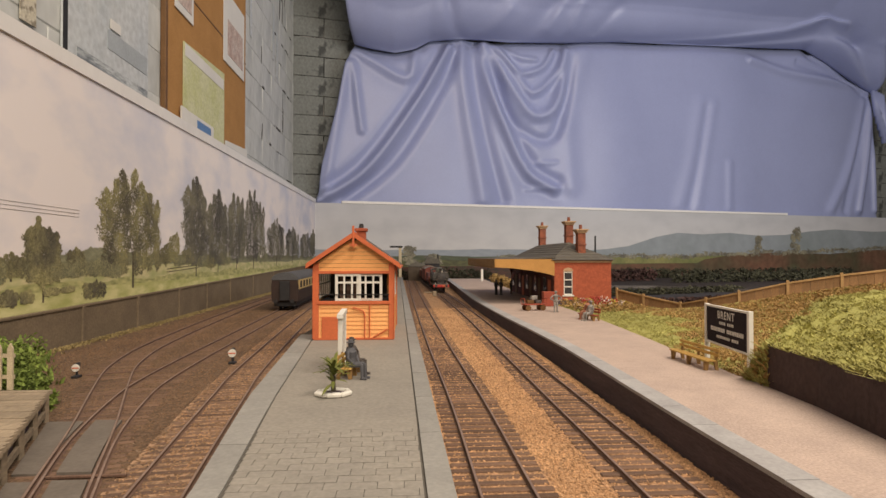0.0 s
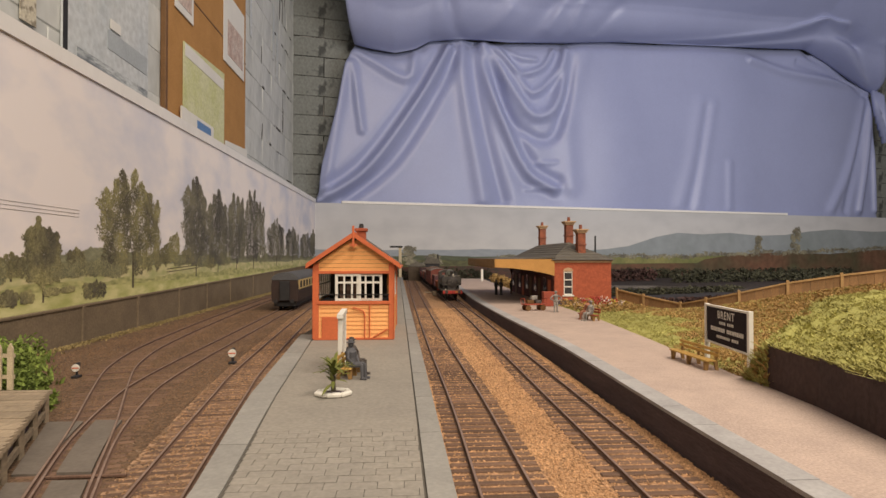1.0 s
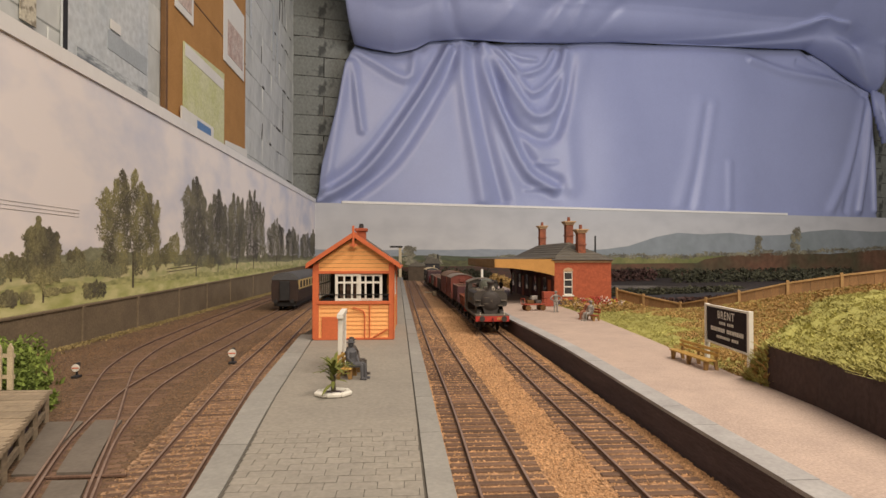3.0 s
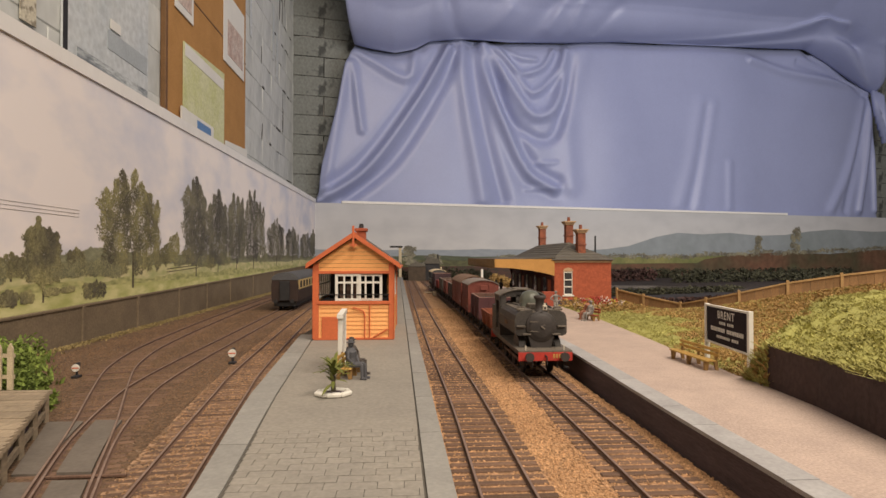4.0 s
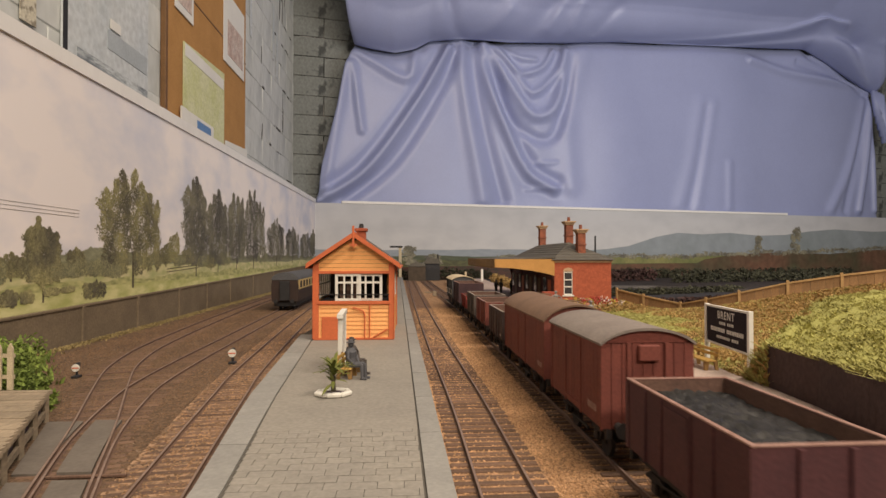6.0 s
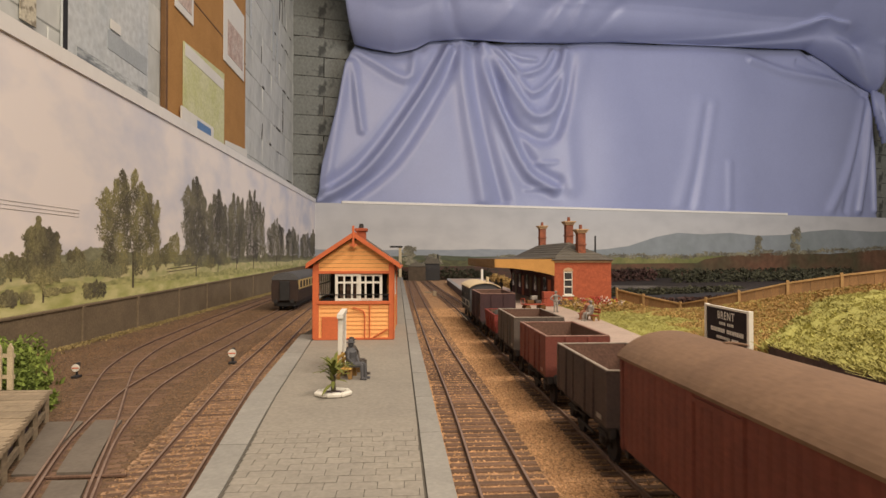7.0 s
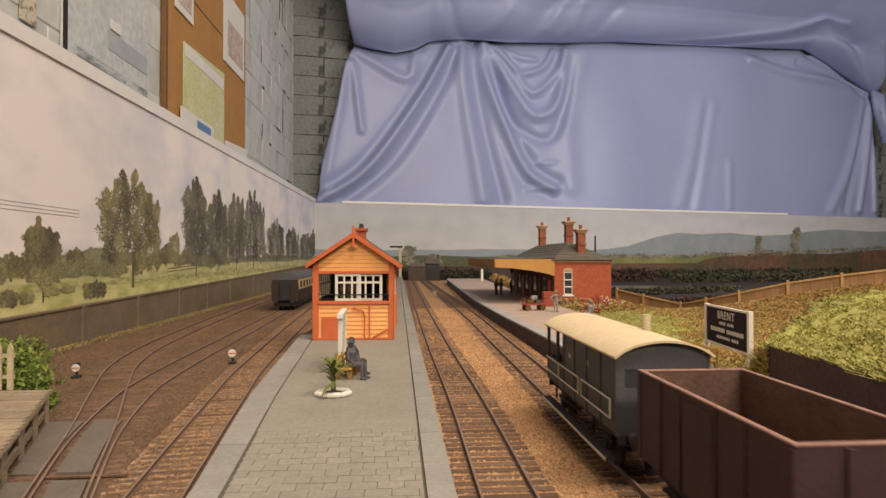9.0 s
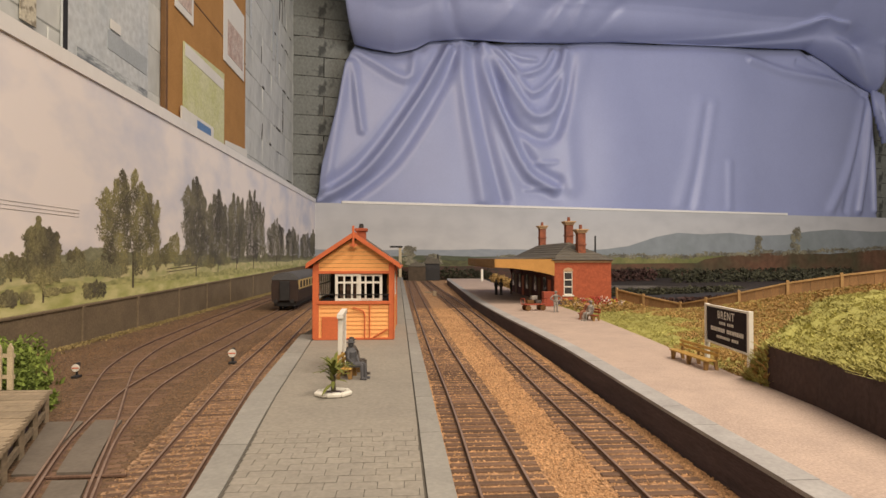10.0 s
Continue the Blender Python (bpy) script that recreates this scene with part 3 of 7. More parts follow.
by_isle = np.abs(sx - line_x(S1, sy)) < 1.4
spots = np.stack([sx, sy, np.full(len(sx), -0.142) + sg.uniform(-0.012, 0.012, len(sx))], 1)
chips("yard_cinders", spots[~by_isle], 0.026 + 0.0009 * sy[~by_isle], M["cinder_chip"], "loose dark cinders over the yard", 53)
chips("siding_stones", spots[by_isle], 0.032 + 0.0009 * sy[by_isle], M["siding_chip"], "brown ballast stones along the siding", 54)

# ---- the printed landscape ----
M["print_tree"] = mat("printed_tree", (0.35, 0.32, 0.15), (0.125, 0.113, 0.076), 0.7, scale=0.28, grain=0.2, bump=0, island=0.32, lo=0.38, hi=0.6)
M["print_tree_far"] = mat("printed_far_tree", (0.25, 0.232, 0.16), (0.11, 0.102, 0.085), 0.7, scale=0.22, grain=0.2, bump=0, island=0.3, lo=0.38, hi=0.6)
M["print_wire"] = mat("printed_wire_grey", (0.42, 0.39, 0.36), None, 0.7, scale=0.5)
M["print_trunk"] = mat("printed_trunk", (0.11, 0.09, 0.06), None, 0.7, scale=0.5)
M["print_wood"] = mat("printed_woods", (0.33, 0.315, 0.17), (0.20, 0.195, 0.115), 0.7, scale=0.3, grain=0.2, bump=0, island=0.3)
M["print_hill"] = mat("printed_hill", (0.27, 0.30, 0.335), (0.205, 0.235, 0.245), 0.7, scale=0.05, fine=6, grain=0.1, bump=0)
M["print_moor"] = mat("printed_moor", (0.155, 0.075, 0.048), (0.06, 0.06, 0.033), 0.8, scale=0.07, fine=8, grain=0.35, bump=0)
M["print_meadow"] = mat("printed_meadow", (0.27, 0.25, 0.10), (0.12, 0.14, 0.05), 0.7, scale=0.1, fine=10, grain=0.15, bump=0)

# (place along the board, foot, top, half-width)
WEST_TREES = [(40.3, 3.0, 8.6, 1.85), (53.1, 3.3, 13.7, 5.75), (68.7, 3.8, 15.1, 3.5), (76.6, 4.1, 14.6, 4.0), (84.8, 4.2, 14.8, 3.8),
              (94.2, 4.2, 16.6, 7.6), (110.9, 4.4, 13.3, 7.2), (126.4, 4.8, 12.4, 7.6), (143.5, 5.0, 12.0, 8.6), (154, 5.4, 13.2, 3.6),
              (62.4, 5.1, 8.6, 1.35), (60.2, 5.0, 7.4, 1.2), (66.3, 5.0, 6.9, 1.9), (73.8, 4.4, 6.7, 1.5), (44.1, 5.0, 6.7, 1.05), (37.1, 4.5, 6.3, 1.3)]
rng = random.Random(21)


def leaf_print(name, y, z0, z1, hw, count, size, material, seed, plumes=7, bare=0.12):
    """A flat crown of small printed leaves: upright plumes of uneven height, feathery at the rim."""
    g = np.random.default_rng(seed)
    mid = np.linspace(-0.78, 0.78, plumes) + g.normal(0, 0.05, plumes)
    top = (1 - 0.2 * np.abs(mid) ** 1.6) * g.uniform(0.86, 1.0, plumes)
    top[int(g.integers(plumes // 3, plumes - plumes // 3))] = 1.0
    foot = bare * g.uniform(0.3, 1.2, plumes) + 0.09 * np.abs(mid) * g.uniform(0.0, 1.2, plumes)
    girth = g.uniform(0.8, 1.3, plumes) * 1.9 / plumes
    k = g.integers(0, plumes, count)
    s = g.uniform(0, 1, count) ** 0.85
    shape = np.sqrt(np.clip(1.02 - s ** 5, 0, 1)) * np.clip(0.45 + 2.2 * s, 0, 1) * (1 + 0.28 * np.sin(k * 2.3 + s * 17) + 0.16 * np.sin(k * 5.1 + s * 41))
    f = foot[k] + (top[k] - foot[k]) * s
    u = mid[k] + 0.05 * np.sin(s * 6 + k * 1.7) + girth[k] * shape * g.uniform(-1, 1, count) * g.uniform(0.5, 1.1, count)
    cy = y + u * hw
    cz = z0 + (z1 - z0) * f + g.normal(0, 0.006 * (z1 - z0), count)
    a = g.uniform(0, 6.28, count)
    w = size * g.uniform(0.4, 1.3, count)
    c = np.stack([np.full(count, BX) + g.uniform(0.012, 0.04, count), cy, cz], 1)
    d = np.stack([np.zeros(count), np.cos(a) * w, np.sin(a) * w], 1)
    e = np.stack([np.zeros(count), -np.sin(a) * w * 0.6, np.cos(a) * w * 0.6], 1)
    v = np.stack([c - d, c + e, c + d, c - e], 1).reshape(-1, 3) * U
    me = bpy.data.meshes.new(name)
    me.from_pydata(v.tolist(), [], np.arange(count * 4).reshape(-1, 4).tolist())
    me.materials.append(material)
    ob = new(name, me)
    ob.parent = board_w
    return tagged(ob, "printed tree with loose leafy crown" if "tree" in name else "printed dark green bush")


for i, (y, z0, z1, hw) in enumerate(WEST_TREES):
    m = M["print_tree"] if i < 2 or i > 9 else M["print_tree_far"]
    tree = leaf_print("printed_tree", y, z0 + 0.04 * (z1 - z0), z1, hw, 14000 if i < 10 else 2500, 0.006 * (z1 - z0) + 0.05, m, 30 + i, 9 if hw > 5 else 5, 0.2 if i == 0 else 0.08)
    bm = nb()
    box(bm, BX + 0.004, y - hw * 0.02 - 0.06, z0, BX + 0.010, y + hw * 0.02 + 0.06, z0 + (z1 - z0) * 0.3)
    part("trunk", bm, M["print_trunk"], tree)
# (place along the board, foot, top, half-width) of printed bushes and distant woods
WEST_BUSHES = [(46.6, 2.7, 4.25, 1.7), (41.2, 3.35, 3.95, 0.9), (43.2, 3.45, 3.95, 0.8), (36.9, 2.9, 4.0, 0.9), (38.6, 3.0, 3.9, 0.7),
               (42.6, 4.4, 5.75, 1.6), (45.0, 4.4, 6.0, 1.8), (47.4, 4.4, 5.9, 1.6), (49.6, 4.2, 5.6, 1.4), (35.2, 4.2, 6.0, 1.6),
               (63.8, 4.9, 6.2, 1.4), (70.8, 4.7, 6.2, 1.6), (79.8, 4.7, 7.0, 2.2), (100, 4.6, 8.6, 3.2), (119, 4.9, 8.4, 5.0), (135, 5.2, 9.0, 6.0)]
for i, (y, z0, z1, hw) in enumerate(WEST_BUSHES):
    leaf_print("printed_bush", y, z0, z1, hw, 1300, 0.085, M["print_tree"] if i < 5 else M["print_wood"], 90 + i)
for z in (4.55, 4.85):
    bm = nb()
    tube(bm, (BX + 0.012, 60.5, z - 0.05), (BX + 0.012, 69.5, z + 0.25), 0.035, n=4)
    part("printed_rail", bm, M["print_trunk"], board_w)
# telegraph wires and a field rail printed low on the board
for z in (9.35, 9.1, 8.85):
    bm = nb()
    tube(bm, (BX + 0.01, 30, z), (BX + 0.01, 44.5, z + 0.05), 0.016, n=4)
    part("printed_wire", bm, M["print_wire"], board_w)

cosb = math.cos(math.radians(BT))


def printed(name, outline, material, depth, label=""):
    """A flat printed shape on the north board; outline as (plan x, height)."""
    return part(name, prism(nb(), [((x - BX) / cosb, z) for x, z in outline], -depth, -depth + 0.004), material, board_n, label)


printed("printed_hill", [(30, 6), (48, 7.6), (62, 8.4), (70, 9.4), (80, 12.4), (88, 13.8), (97, 13.4), (108, 14.0), (120, 13.2), (131, 13.6), (142, 15.0), (153, 15.8), (170, 15.2), (184, 15.6), (184, 5), (30, 5)], M["print_hill"], 0.03, "printed blue-green hills")
printed("printed_meadow", [(60, 5.9), (84, 6.2), (100, 6.5), (118, 6.6), (118, 4), (60, 4)], M["print_meadow"], 0.045, "printed pale meadows")
printed("printed_moor", [(95, 4), (98, 5.2), (108, 6.6), (118, 7.2), (132, 7.6), (150, 7.0), (168, 8.4), (184, 9.0), (184, 1), (60, 1), (60, 3.6), (80, 3.9)], M["print_moor"], 0.06, "printed red-brown moor")
for i, (x, z0, z1, hw) in enumerate([(135.4, 7.0, 17.6, 3.4), (119.6, 6.6, 12.8, 2.6), (1.4, 3, 8.6, 3.2), (8, 3, 6.6, 4), (30, 4.5, 6.6, 6), (44, 4.5, 6.4, 6)]):
    u = (x - BX) / cosb
    balls = [(u + rng.uniform(-0.6, 0.6) * hw * (1.1 - f * 0.8), 0, z0 + (z1 - z0) * f, hw * rng.uniform(0.2, 0.4), 0.1, (z1 - z0) * 0.08) for f in [rng.uniform(0.1, 0.98) for _ in range(14)]]
    clump("printed_tree", balls, 500, 0.45, M["print_tree_far"], board_n, "printed dark tree", seed=60 + i, flat=(1, -0.16, -0.08))
balls = [(u, 0, 6.2 + rng.uniform(-0.5, 0.5), 2.4, 0.1, 0.5) for u in range(70, 122, 3)]
clump("printed_hedgerow", balls, 900, 0.4, M["print_tree_far"], board_n, "printed dark hedgerow", seed=71, flat=(1, -0.10, -0.07))

balls = [(u, 0, 6.6 + (u - 120) * 0.028 + rng.uniform(-0.5, 0.6), 2.2, 0.1, 0.5) for u in range(122, 214, 2)]
clump("printed_hedgerow", balls, 1500, 0.4, M["print_tree_far"], board_n, "printed dark scrub on the moor", seed=72, flat=(1, -0.10, -0.07))

# ---- the hanging sheets ----
FOLDS = [  # curve (x, z), half-width, depth
    ([(12.9, 66.9), (3.8, 50.5), (-10.4, 30.4), (-23.1, 21.3)], 1.5, 2.6), ([(15.2, 67.6), (9.8, 54.1), (-2.6, 33.9), (-16, 22)], 1.8, -1.6),
    ([(10, 66), (0.5, 50), (-13, 32), (-24, 24)], 1.6, -1.0), ([(-13.2, 63.3), (0.6, 56.7), (3.0, 64.7)], 1.5, 1.2), ([(-14.3, 60), (-11.9, 41.3)], 1.1, 1.1),
    ([(-15.8, 59.9), (-21.7, 23.7)], 1.3, 1.0), ([(18.9, 68.4), (22.3, 48.6), (29.3, 22.9)], 2.2, -2.0), ([(16.5, 68.4), (18.5, 48.6), (23, 22.9)], 2.4, 1.4),
    ([(22.3, 68.7), (27.6, 50.7), (36.5, 32.5), (45.7, 26.8)], 1.7, 2.4), ([(25, 68.7), (30.5, 50.7), (39, 34.5), (47, 29.5)], 1.6, -1.2),
    ([(21.5, 69), (31.1, 49.3), (39.3, 42.6), (45.8, 43.4), (49.6, 54.1), (51.5, 70.2)], 1.8, -2.0), ([(24.1, 68.9), (32.9, 56.2), (39.3, 49.0), (46.7, 53.0), (51.5, 70.2)], 1.9, 2.6),
    ([(27.6, 69), (34.7, 59.8), (39.3, 55.9), (46.8, 62.7), (49.6, 70)], 1.4, 1.9), ([(25.8, 69.1), (32, 63.8), (35.6, 61.6), (42.1, 64), (45.8, 69.6)], 1.1, 1.5),
    ([(29, 69.4), (34, 66.6), (40, 66.2)], 0.9, 1.0), ([(55.4, 70.6), (50.5, 50.7), (51.4, 27.9)], 3.2, 0.9),
    ([(99, 58.1), (95.6, 38.9), (91.1, 23.7)], 2.6, 0.5), ([(104, 57.5), (100, 35.4), (97.7, 23)], 2.0, 0.5), ([(101.5, 56), (97.8, 36), (94.5, 23)], 1.6, -0.5), ([(110.2, 37.8), (110.1, 22.7)], 1.5, 0.6),
    ([(173.7, 67.3), (160.1, 69.3), (136.9, 71.2), (119.9, 74.5)], 1.6, 1.6), ([(172.3, 67.6), (160.2, 73.4), (147.1, 78.7)], 1.3, 1.6), ([(172, 66.6), (158, 71.4), (140, 75.4)], 1.4, -1.0),
    ([(172.3, 66.1), (162.5, 38.2), (154.3, 23.4)], 2.0, 1.2), ([(173.7, 66.2), (172.1, 47.1), (167.7, 23.3)], 1.6, 1.8), ([(173, 66), (167, 43), (161, 23)], 1.6, -1.2), ([(175, 62.1), (175.9, 23.5)], 1.1, 1.2),
    ([(58, 72), (66, 50), (70, 21)], 9, 0.6), ([(125, 74), (128, 21)], 9, -0.6), ([(36.5, 34.2), (46.7, 35.1)], 0.8, 0.45), ([(36.5, 26.5), (47.6, 27.2)], 0.8, 0.45),
]


def near_curve(pts, x, z):
    best = np.full(x.shape, 1e9)
    for (xa, za), (xb, zb) in zip(pts, pts[1:]):
        dx, dz = xb - xa, zb - za
        t = np.clip(((x - xa) * dx + (z - za) * dz) / (dx * dx + dz * dz), 0, 1)
        best = np.minimum(best, np.hypot(x - xa - t * dx, z - za - t * dz))
    return best


def grid_mesh(name, px, py, pz, material, parent=None, label="", solid=0.0):
    r, c = px.shape
    v = np.stack([px, py, pz], -1).reshape(-1, 3) * U
    idx = np.arange(r * c).reshape(r, c)
    f = np.stack([idx[:-1, :-1], idx[:-1, 1:], idx[1:, 1:], idx[1:, :-1]], -1).reshape(-1, 4)
    me = bpy.data.meshes.new(name)
    me.from_pydata(v.tolist(), [], f.tolist())
    me.polygons.foreach_set("use_smooth", [True] * len(me.polygons))
    me.materials.append(material)
    ob = new(name, me)
    if solid:
        md = ob.modifiers.new("thickness", "SOLIDIFY")
        md.thickness, md.offset = solid * U, 0
    if parent:
        ob.parent = parent
    return tagged(ob, label)


TOP_LINE = [(-17, 66.5), (-13.2, 65.2), (-8.9, 64.5), (-2.6, 64.1), (3, 65.8), (7.1, 68.4), (16.3, 70.1), (24.1, 70.6), (31.1, 70.8), (49.6, 72.6), (65.3, 74.7), (90.4, 76.8), (120, 78.8), (142, 80.6), (152.3, 76.8), (163, 71.6), (173.7, 67.3)]


def top_z(x):
    return np.interp(x, [p[0] for p in TOP_LINE], [p[1] for p in TOP_LINE])


sheet = thing("hanging_sheet", "creased lavender cloth sheet hung behind the backdrop board", "sheet")
uu, vv = np.meshgrid(np.linspace(0, 1, 380), np.linspace(0, 1, 110))
left = np.interp(vv, [0, 0.25, 0.6, 0.85, 1], [-24, -22.5, -18.5, -16.5, -14])
right = np.interp(vv, [0, 0.5, 0.8, 1], [177, 175.5, 174, 173.2])
X = left + uu * (right - left)
Z = 19.5 + vv * (top_z(X) - 19.5)
Dp = 0.5 * np.sin(X * 0.13 + 0.4 * np.sin(Z * 0.1)) * (1 - 0.4 * vv)
for pts, w, dep in FOLDS:
    g = near_curve([tuple(q) for q in smooth_line(pts, 2.5)] + [pts[-1]], X, Z)
    Dp += 1.05 * dep * (np.exp(-(g / w) ** 2) - 0.35 * np.exp(-(g / (2.3 * w)) ** 2))
Dp -= 1.8 * np.exp(-((top_z(X) - Z) / 2.2) ** 2)
grid_mesh("drop", X, 161.3 + (X + 23.4) * 0.2378 - Dp, Z, M["cloth"], sheet, solid=0.05)
# the canopy that runs forward from the head of the drop
uu, vv = np.meshgrid(np.linspace(0, 1, 220), np.linspace(0, 1, 90))
left = np.interp(vv, [0, 0.2, 0.5, 1], [-14, -15.5, -16, -15])
right = np.interp(vv, [0, 0.3, 1], [174, 172, 150])
X = left + uu * (right - left)
zt = top_z(X)
Y = 161.0 + (X + 23.4) * 0.2378 - vv * 45 - 1.6 * np.sin(np.pi * np.clip(vv * 4, 0, 1))
Z = zt - 0.5 + vv * (106 - zt) - 1.3 * np.sin(np.pi * np.clip(vv * 5, 0, 1))
for pts, w, dep in [([(17, 0), (14, 0.2), (12, 0.5)], 1.6, -1.3), ([(17, 0), (24, 0.12), (30, 0.4)], 2.0, 1.2), ([(18, 0), (34, 0.12), (44, 0.5)], 3.0, -1.2),
                    ([(0, 0.05), (2, 0.5)], 8, -1.2), ([(42, 0.2), (46, 0.5)], 1.6, 1.1), ([(50, 0.2), (52, 0.5)], 1.5, 0.9), ([(58, 0.2), (64, 0.5)], 1.8, -0.9),
                    ([(69, 0.0), (100, 0.14), (128, 0.32), (150, 0.6)], 1.2, 2.0), ([(73, 0.0), (105, 0.11), (135, 0.28), (158, 0.5)], 2.4, -2.2), ([(85, 0.12), (110, 0.3), (120, 0.5)], 6.0, -1.0),
                    ([(174, 0), (158, 0.2), (140, 0.5)], 3, 1.8), ([(174, 0), (165, 0.25), (155, 0.6)], 2.6, -1.6), ([(174, 0), (170, 0.3), (166, 0.6)], 2.2, 1.4),
                    ([(-14, 0), (-10, 0.3), (-6, 0.7)], 3, 1.0)]:
    g = near_curve([(a, b * 26) for a, b in pts], X, vv * 57)
    Y -= 0.9 * np.clip(vv / 0.02, 0, 1) * dep * np.exp(-(g / w) ** 2)
grid_mesh("canopy", X, Y, Z, M["cloth"], sheet, solid=0.05)
bm = nb()
for k in range(5):
    tube(bm, (173 + 0.5 * k, 206.0 - 0.4 * k, 67.5 - 0.5 * k), (174.5 + 0.7 * k, 205.4, 58 - 2.5 * k), 0.9, 1.5, 8)
part("gathered_corner", bm, M["cloth"], sheet, smooth=True)

# ---- pinned things on the west wall ----
WF = WX + 0.30


def pinned(name, label, y0, y1, z0, z1, material, depth=0.2, cat="paper", proud=0.0, bars=(), skew=0.0):
    root = thing(name, label, cat, WF + proud, 0, 0)
    bm = prism(nb(), [(y0, z0), (y1, z0 + skew), (y1, z1 + skew), (y0, z1)], 0, depth, "x")
    part("sheet", bm, material, root)
    for (a, b, c, d, m) in bars:
        bm = prism(nb(), [(a, c), (b, c), (b, d), (a, d)], depth + 0.01, depth + 0.05, "x")
        part("printed_area", bm, m, root)
    return root


M["paper"] = mat("white_paper", (0.72, 0.71, 0.68), (0.66, 0.65, 0.63), 0.7, scale=0.2, grain=0.03, bump=0)
M["map"] = mat("map_print", (0.50, 0.52, 0.24), (0.62, 0.62, 0.42), 0.7, scale=0.25, fine=10, grain=0.15, bump=0)
M["photo"] = mat("grey_photo", (0.46, 0.50, 0.53), (0.56, 0.58, 0.59), 0.5, scale=0.16, fine=9, grain=0.18, bump=0)
M["sepia"] = mat("sepia_photo", (0.40, 0.25, 0.20), (0.62, 0.55, 0.50), 0.5, scale=0.5, fine=5, grain=0.3, bump=0)
M["sketch"] = mat("pencil_sketch", (0.50, 0.53, 0.55), (0.14, 0.16, 0.18), 0.6, scale=0.7, fine=6, grain=0.25, bump=0, stretch=(1, 0.35, 1.6), lo=0.45, hi=0.62)
M["faded_print"] = mat("faded_print", (0.56, 0.52, 0.42), (0.24, 0.21, 0.16), 0.7, scale=1.2, fine=5, grain=0.2, bump=0, lo=0.48, hi=0.6)
M["haze"] = mat("grey_wash", (0.40, 0.44, 0.47), (0.33, 0.36, 0.39), 0.6, scale=0.3, grain=0.1, bump=0)
M["blue"] = mat("blue_print", (0.12, 0.25, 0.50), None, 0.5, scale=0.5)
cork = thing("notice_board", "brown cork notice board in a dark wooden frame", "notice board", WF, 0, 0)
bm = nb()
box(bm, 0, 76.5, 20, 0.5, 113.4, 70)
part("cork_panel", bm, M["cork"], cork)
bm = nb()
box(bm, 0, 75.7, 19, 0.7, 76.5, 71, 0.1)
part("frame", bm, M["wood_dark"], cork)
for z in (42.5, 56):
    bm = nb()
    box(bm, 0.5, 76.5, z, 0.56, 113.4, z + 0.22)
    part("seam", bm, M["wood_dark"], cork)
pinned("pinned_map", "green and white map sheet pinned on cork", 81.7, 99.8, 22, 35.4, M["map"], 0.1, proud=0.6, bars=[(82.2, 99.3, 33.6, 35.3, M["paper"])], skew=1.1)
pinned("pinned_photograph", "reddish photograph with white border pinned on cork", 99.4, 111.8, 38.8, 51, M["paper"], 0.1, "photograph", 0.6, [(101.5, 110.6, 40.4, 46.4, M["sepia"])])
pinned("pinned_photograph", "small photograph with white border pinned on cork", 78.7, 85.4, 38.9, 47, M["paper"], 0.1, "photograph", 0.6, [(79.6, 84.5, 40, 46, M["sepia"])])
pinned("pinned_card", "blue and white card leaning over the map", 80.4, 93.8, 22, 26.2, M["paper"], 0.1, "card", 0.8, [(86.5, 92.4, 22.4, 25.7, M["blue"])])
pinned("pinned_card", "small white card pinned beside the map", 80.3, 82.2, 24, 26.2, M["paper"], 0.1, "card", 0.95)
pinned("pinned_photograph", "grey photograph curling below the cork board", 100.6, 114, 20, 25.6, M["paper"], 0.1, "photograph", 0.6, [(101.3, 113.2, 20.6, 24.9, M["photo"])], 0.8)
pinned("poster", "large faded grey landscape print on the wall", 54.2, 71.6, 20, 40, M["photo"], 0.2, "poster", 0.1, [(54.2, 54.9, 20, 40, M["black"]), (56.5, 71.4, 21, 25.6, M["sketch"]), (62, 71.2, 27.4, 29.4, M["haze"])])
pinned("tape_strip", "strip of white tape over the grey print", 62.4, 64.6, 29.6, 30.6, M["paper"], 0.06, "tape", 0.4)
pinned("poster", "small torn print beside the grey poster", 48.6, 50.6, 25, 28.4, M["faded_print"], 0.1, "poster", 0.1)
for (y, z, h) in ((138, 52, 13), (142, 49, 11), (118, 50, 9)):
    pinned("torn_paper", "grey torn strip of paper on the brick wall", y, y + 1.8, z, z + h, M["photo"], 0.06, "paper", 0.05)

# ---- boundary wall along the west board ----
wall_b = thing("boundary_wall", "long grey-brown boundary wall at the foot of the backdrop", "wall", kind="structure")
edges = [20, 33, 44.2, 53, 62.4, 71, 80.2, 92, 106, 122, 140, 156]
for y0, y1 in zip(edges, edges[1:]):
    ta, tb = 2.2 + (y0 - 30) * 0.0145, 2.2 + (y1 - 30) * 0.0145
    bm = nb()
    prism(bm, [(y0 + 0.05, BASE), (y1 - 0.05, BASE), (y1 - 0.05, tb), (y0 + 0.05, ta)], BX + 0.15, BX + 0.5, "x")
    part("panel", bm, M["stone_wall"], wall_b)
    bm = nb()
    box(bm, BX + 0.1, y1 - 0.22, BASE, BX + 0.62, y1 + 0.22, tb + 0.05, 0.03)
    part("pier", bm, M["stone_wall"], wall_b)
    bm = nb()
    prism(bm, [(y0, ta), (y1, tb), (y1, tb + 0.12), (y0, ta + 0.12)], BX + 0.1, BX + 0.58, "x")
    part("coping", bm, M["stone_wall"], wall_b)
rng_np = np.random.default_rng(3)
spots = np.stack([BX + 0.7 + np.abs(rng_np.normal(0, 0.45, 5000)), rng_np.uniform(30, 150, 5000), np.full(5000, -0.14)], 1)
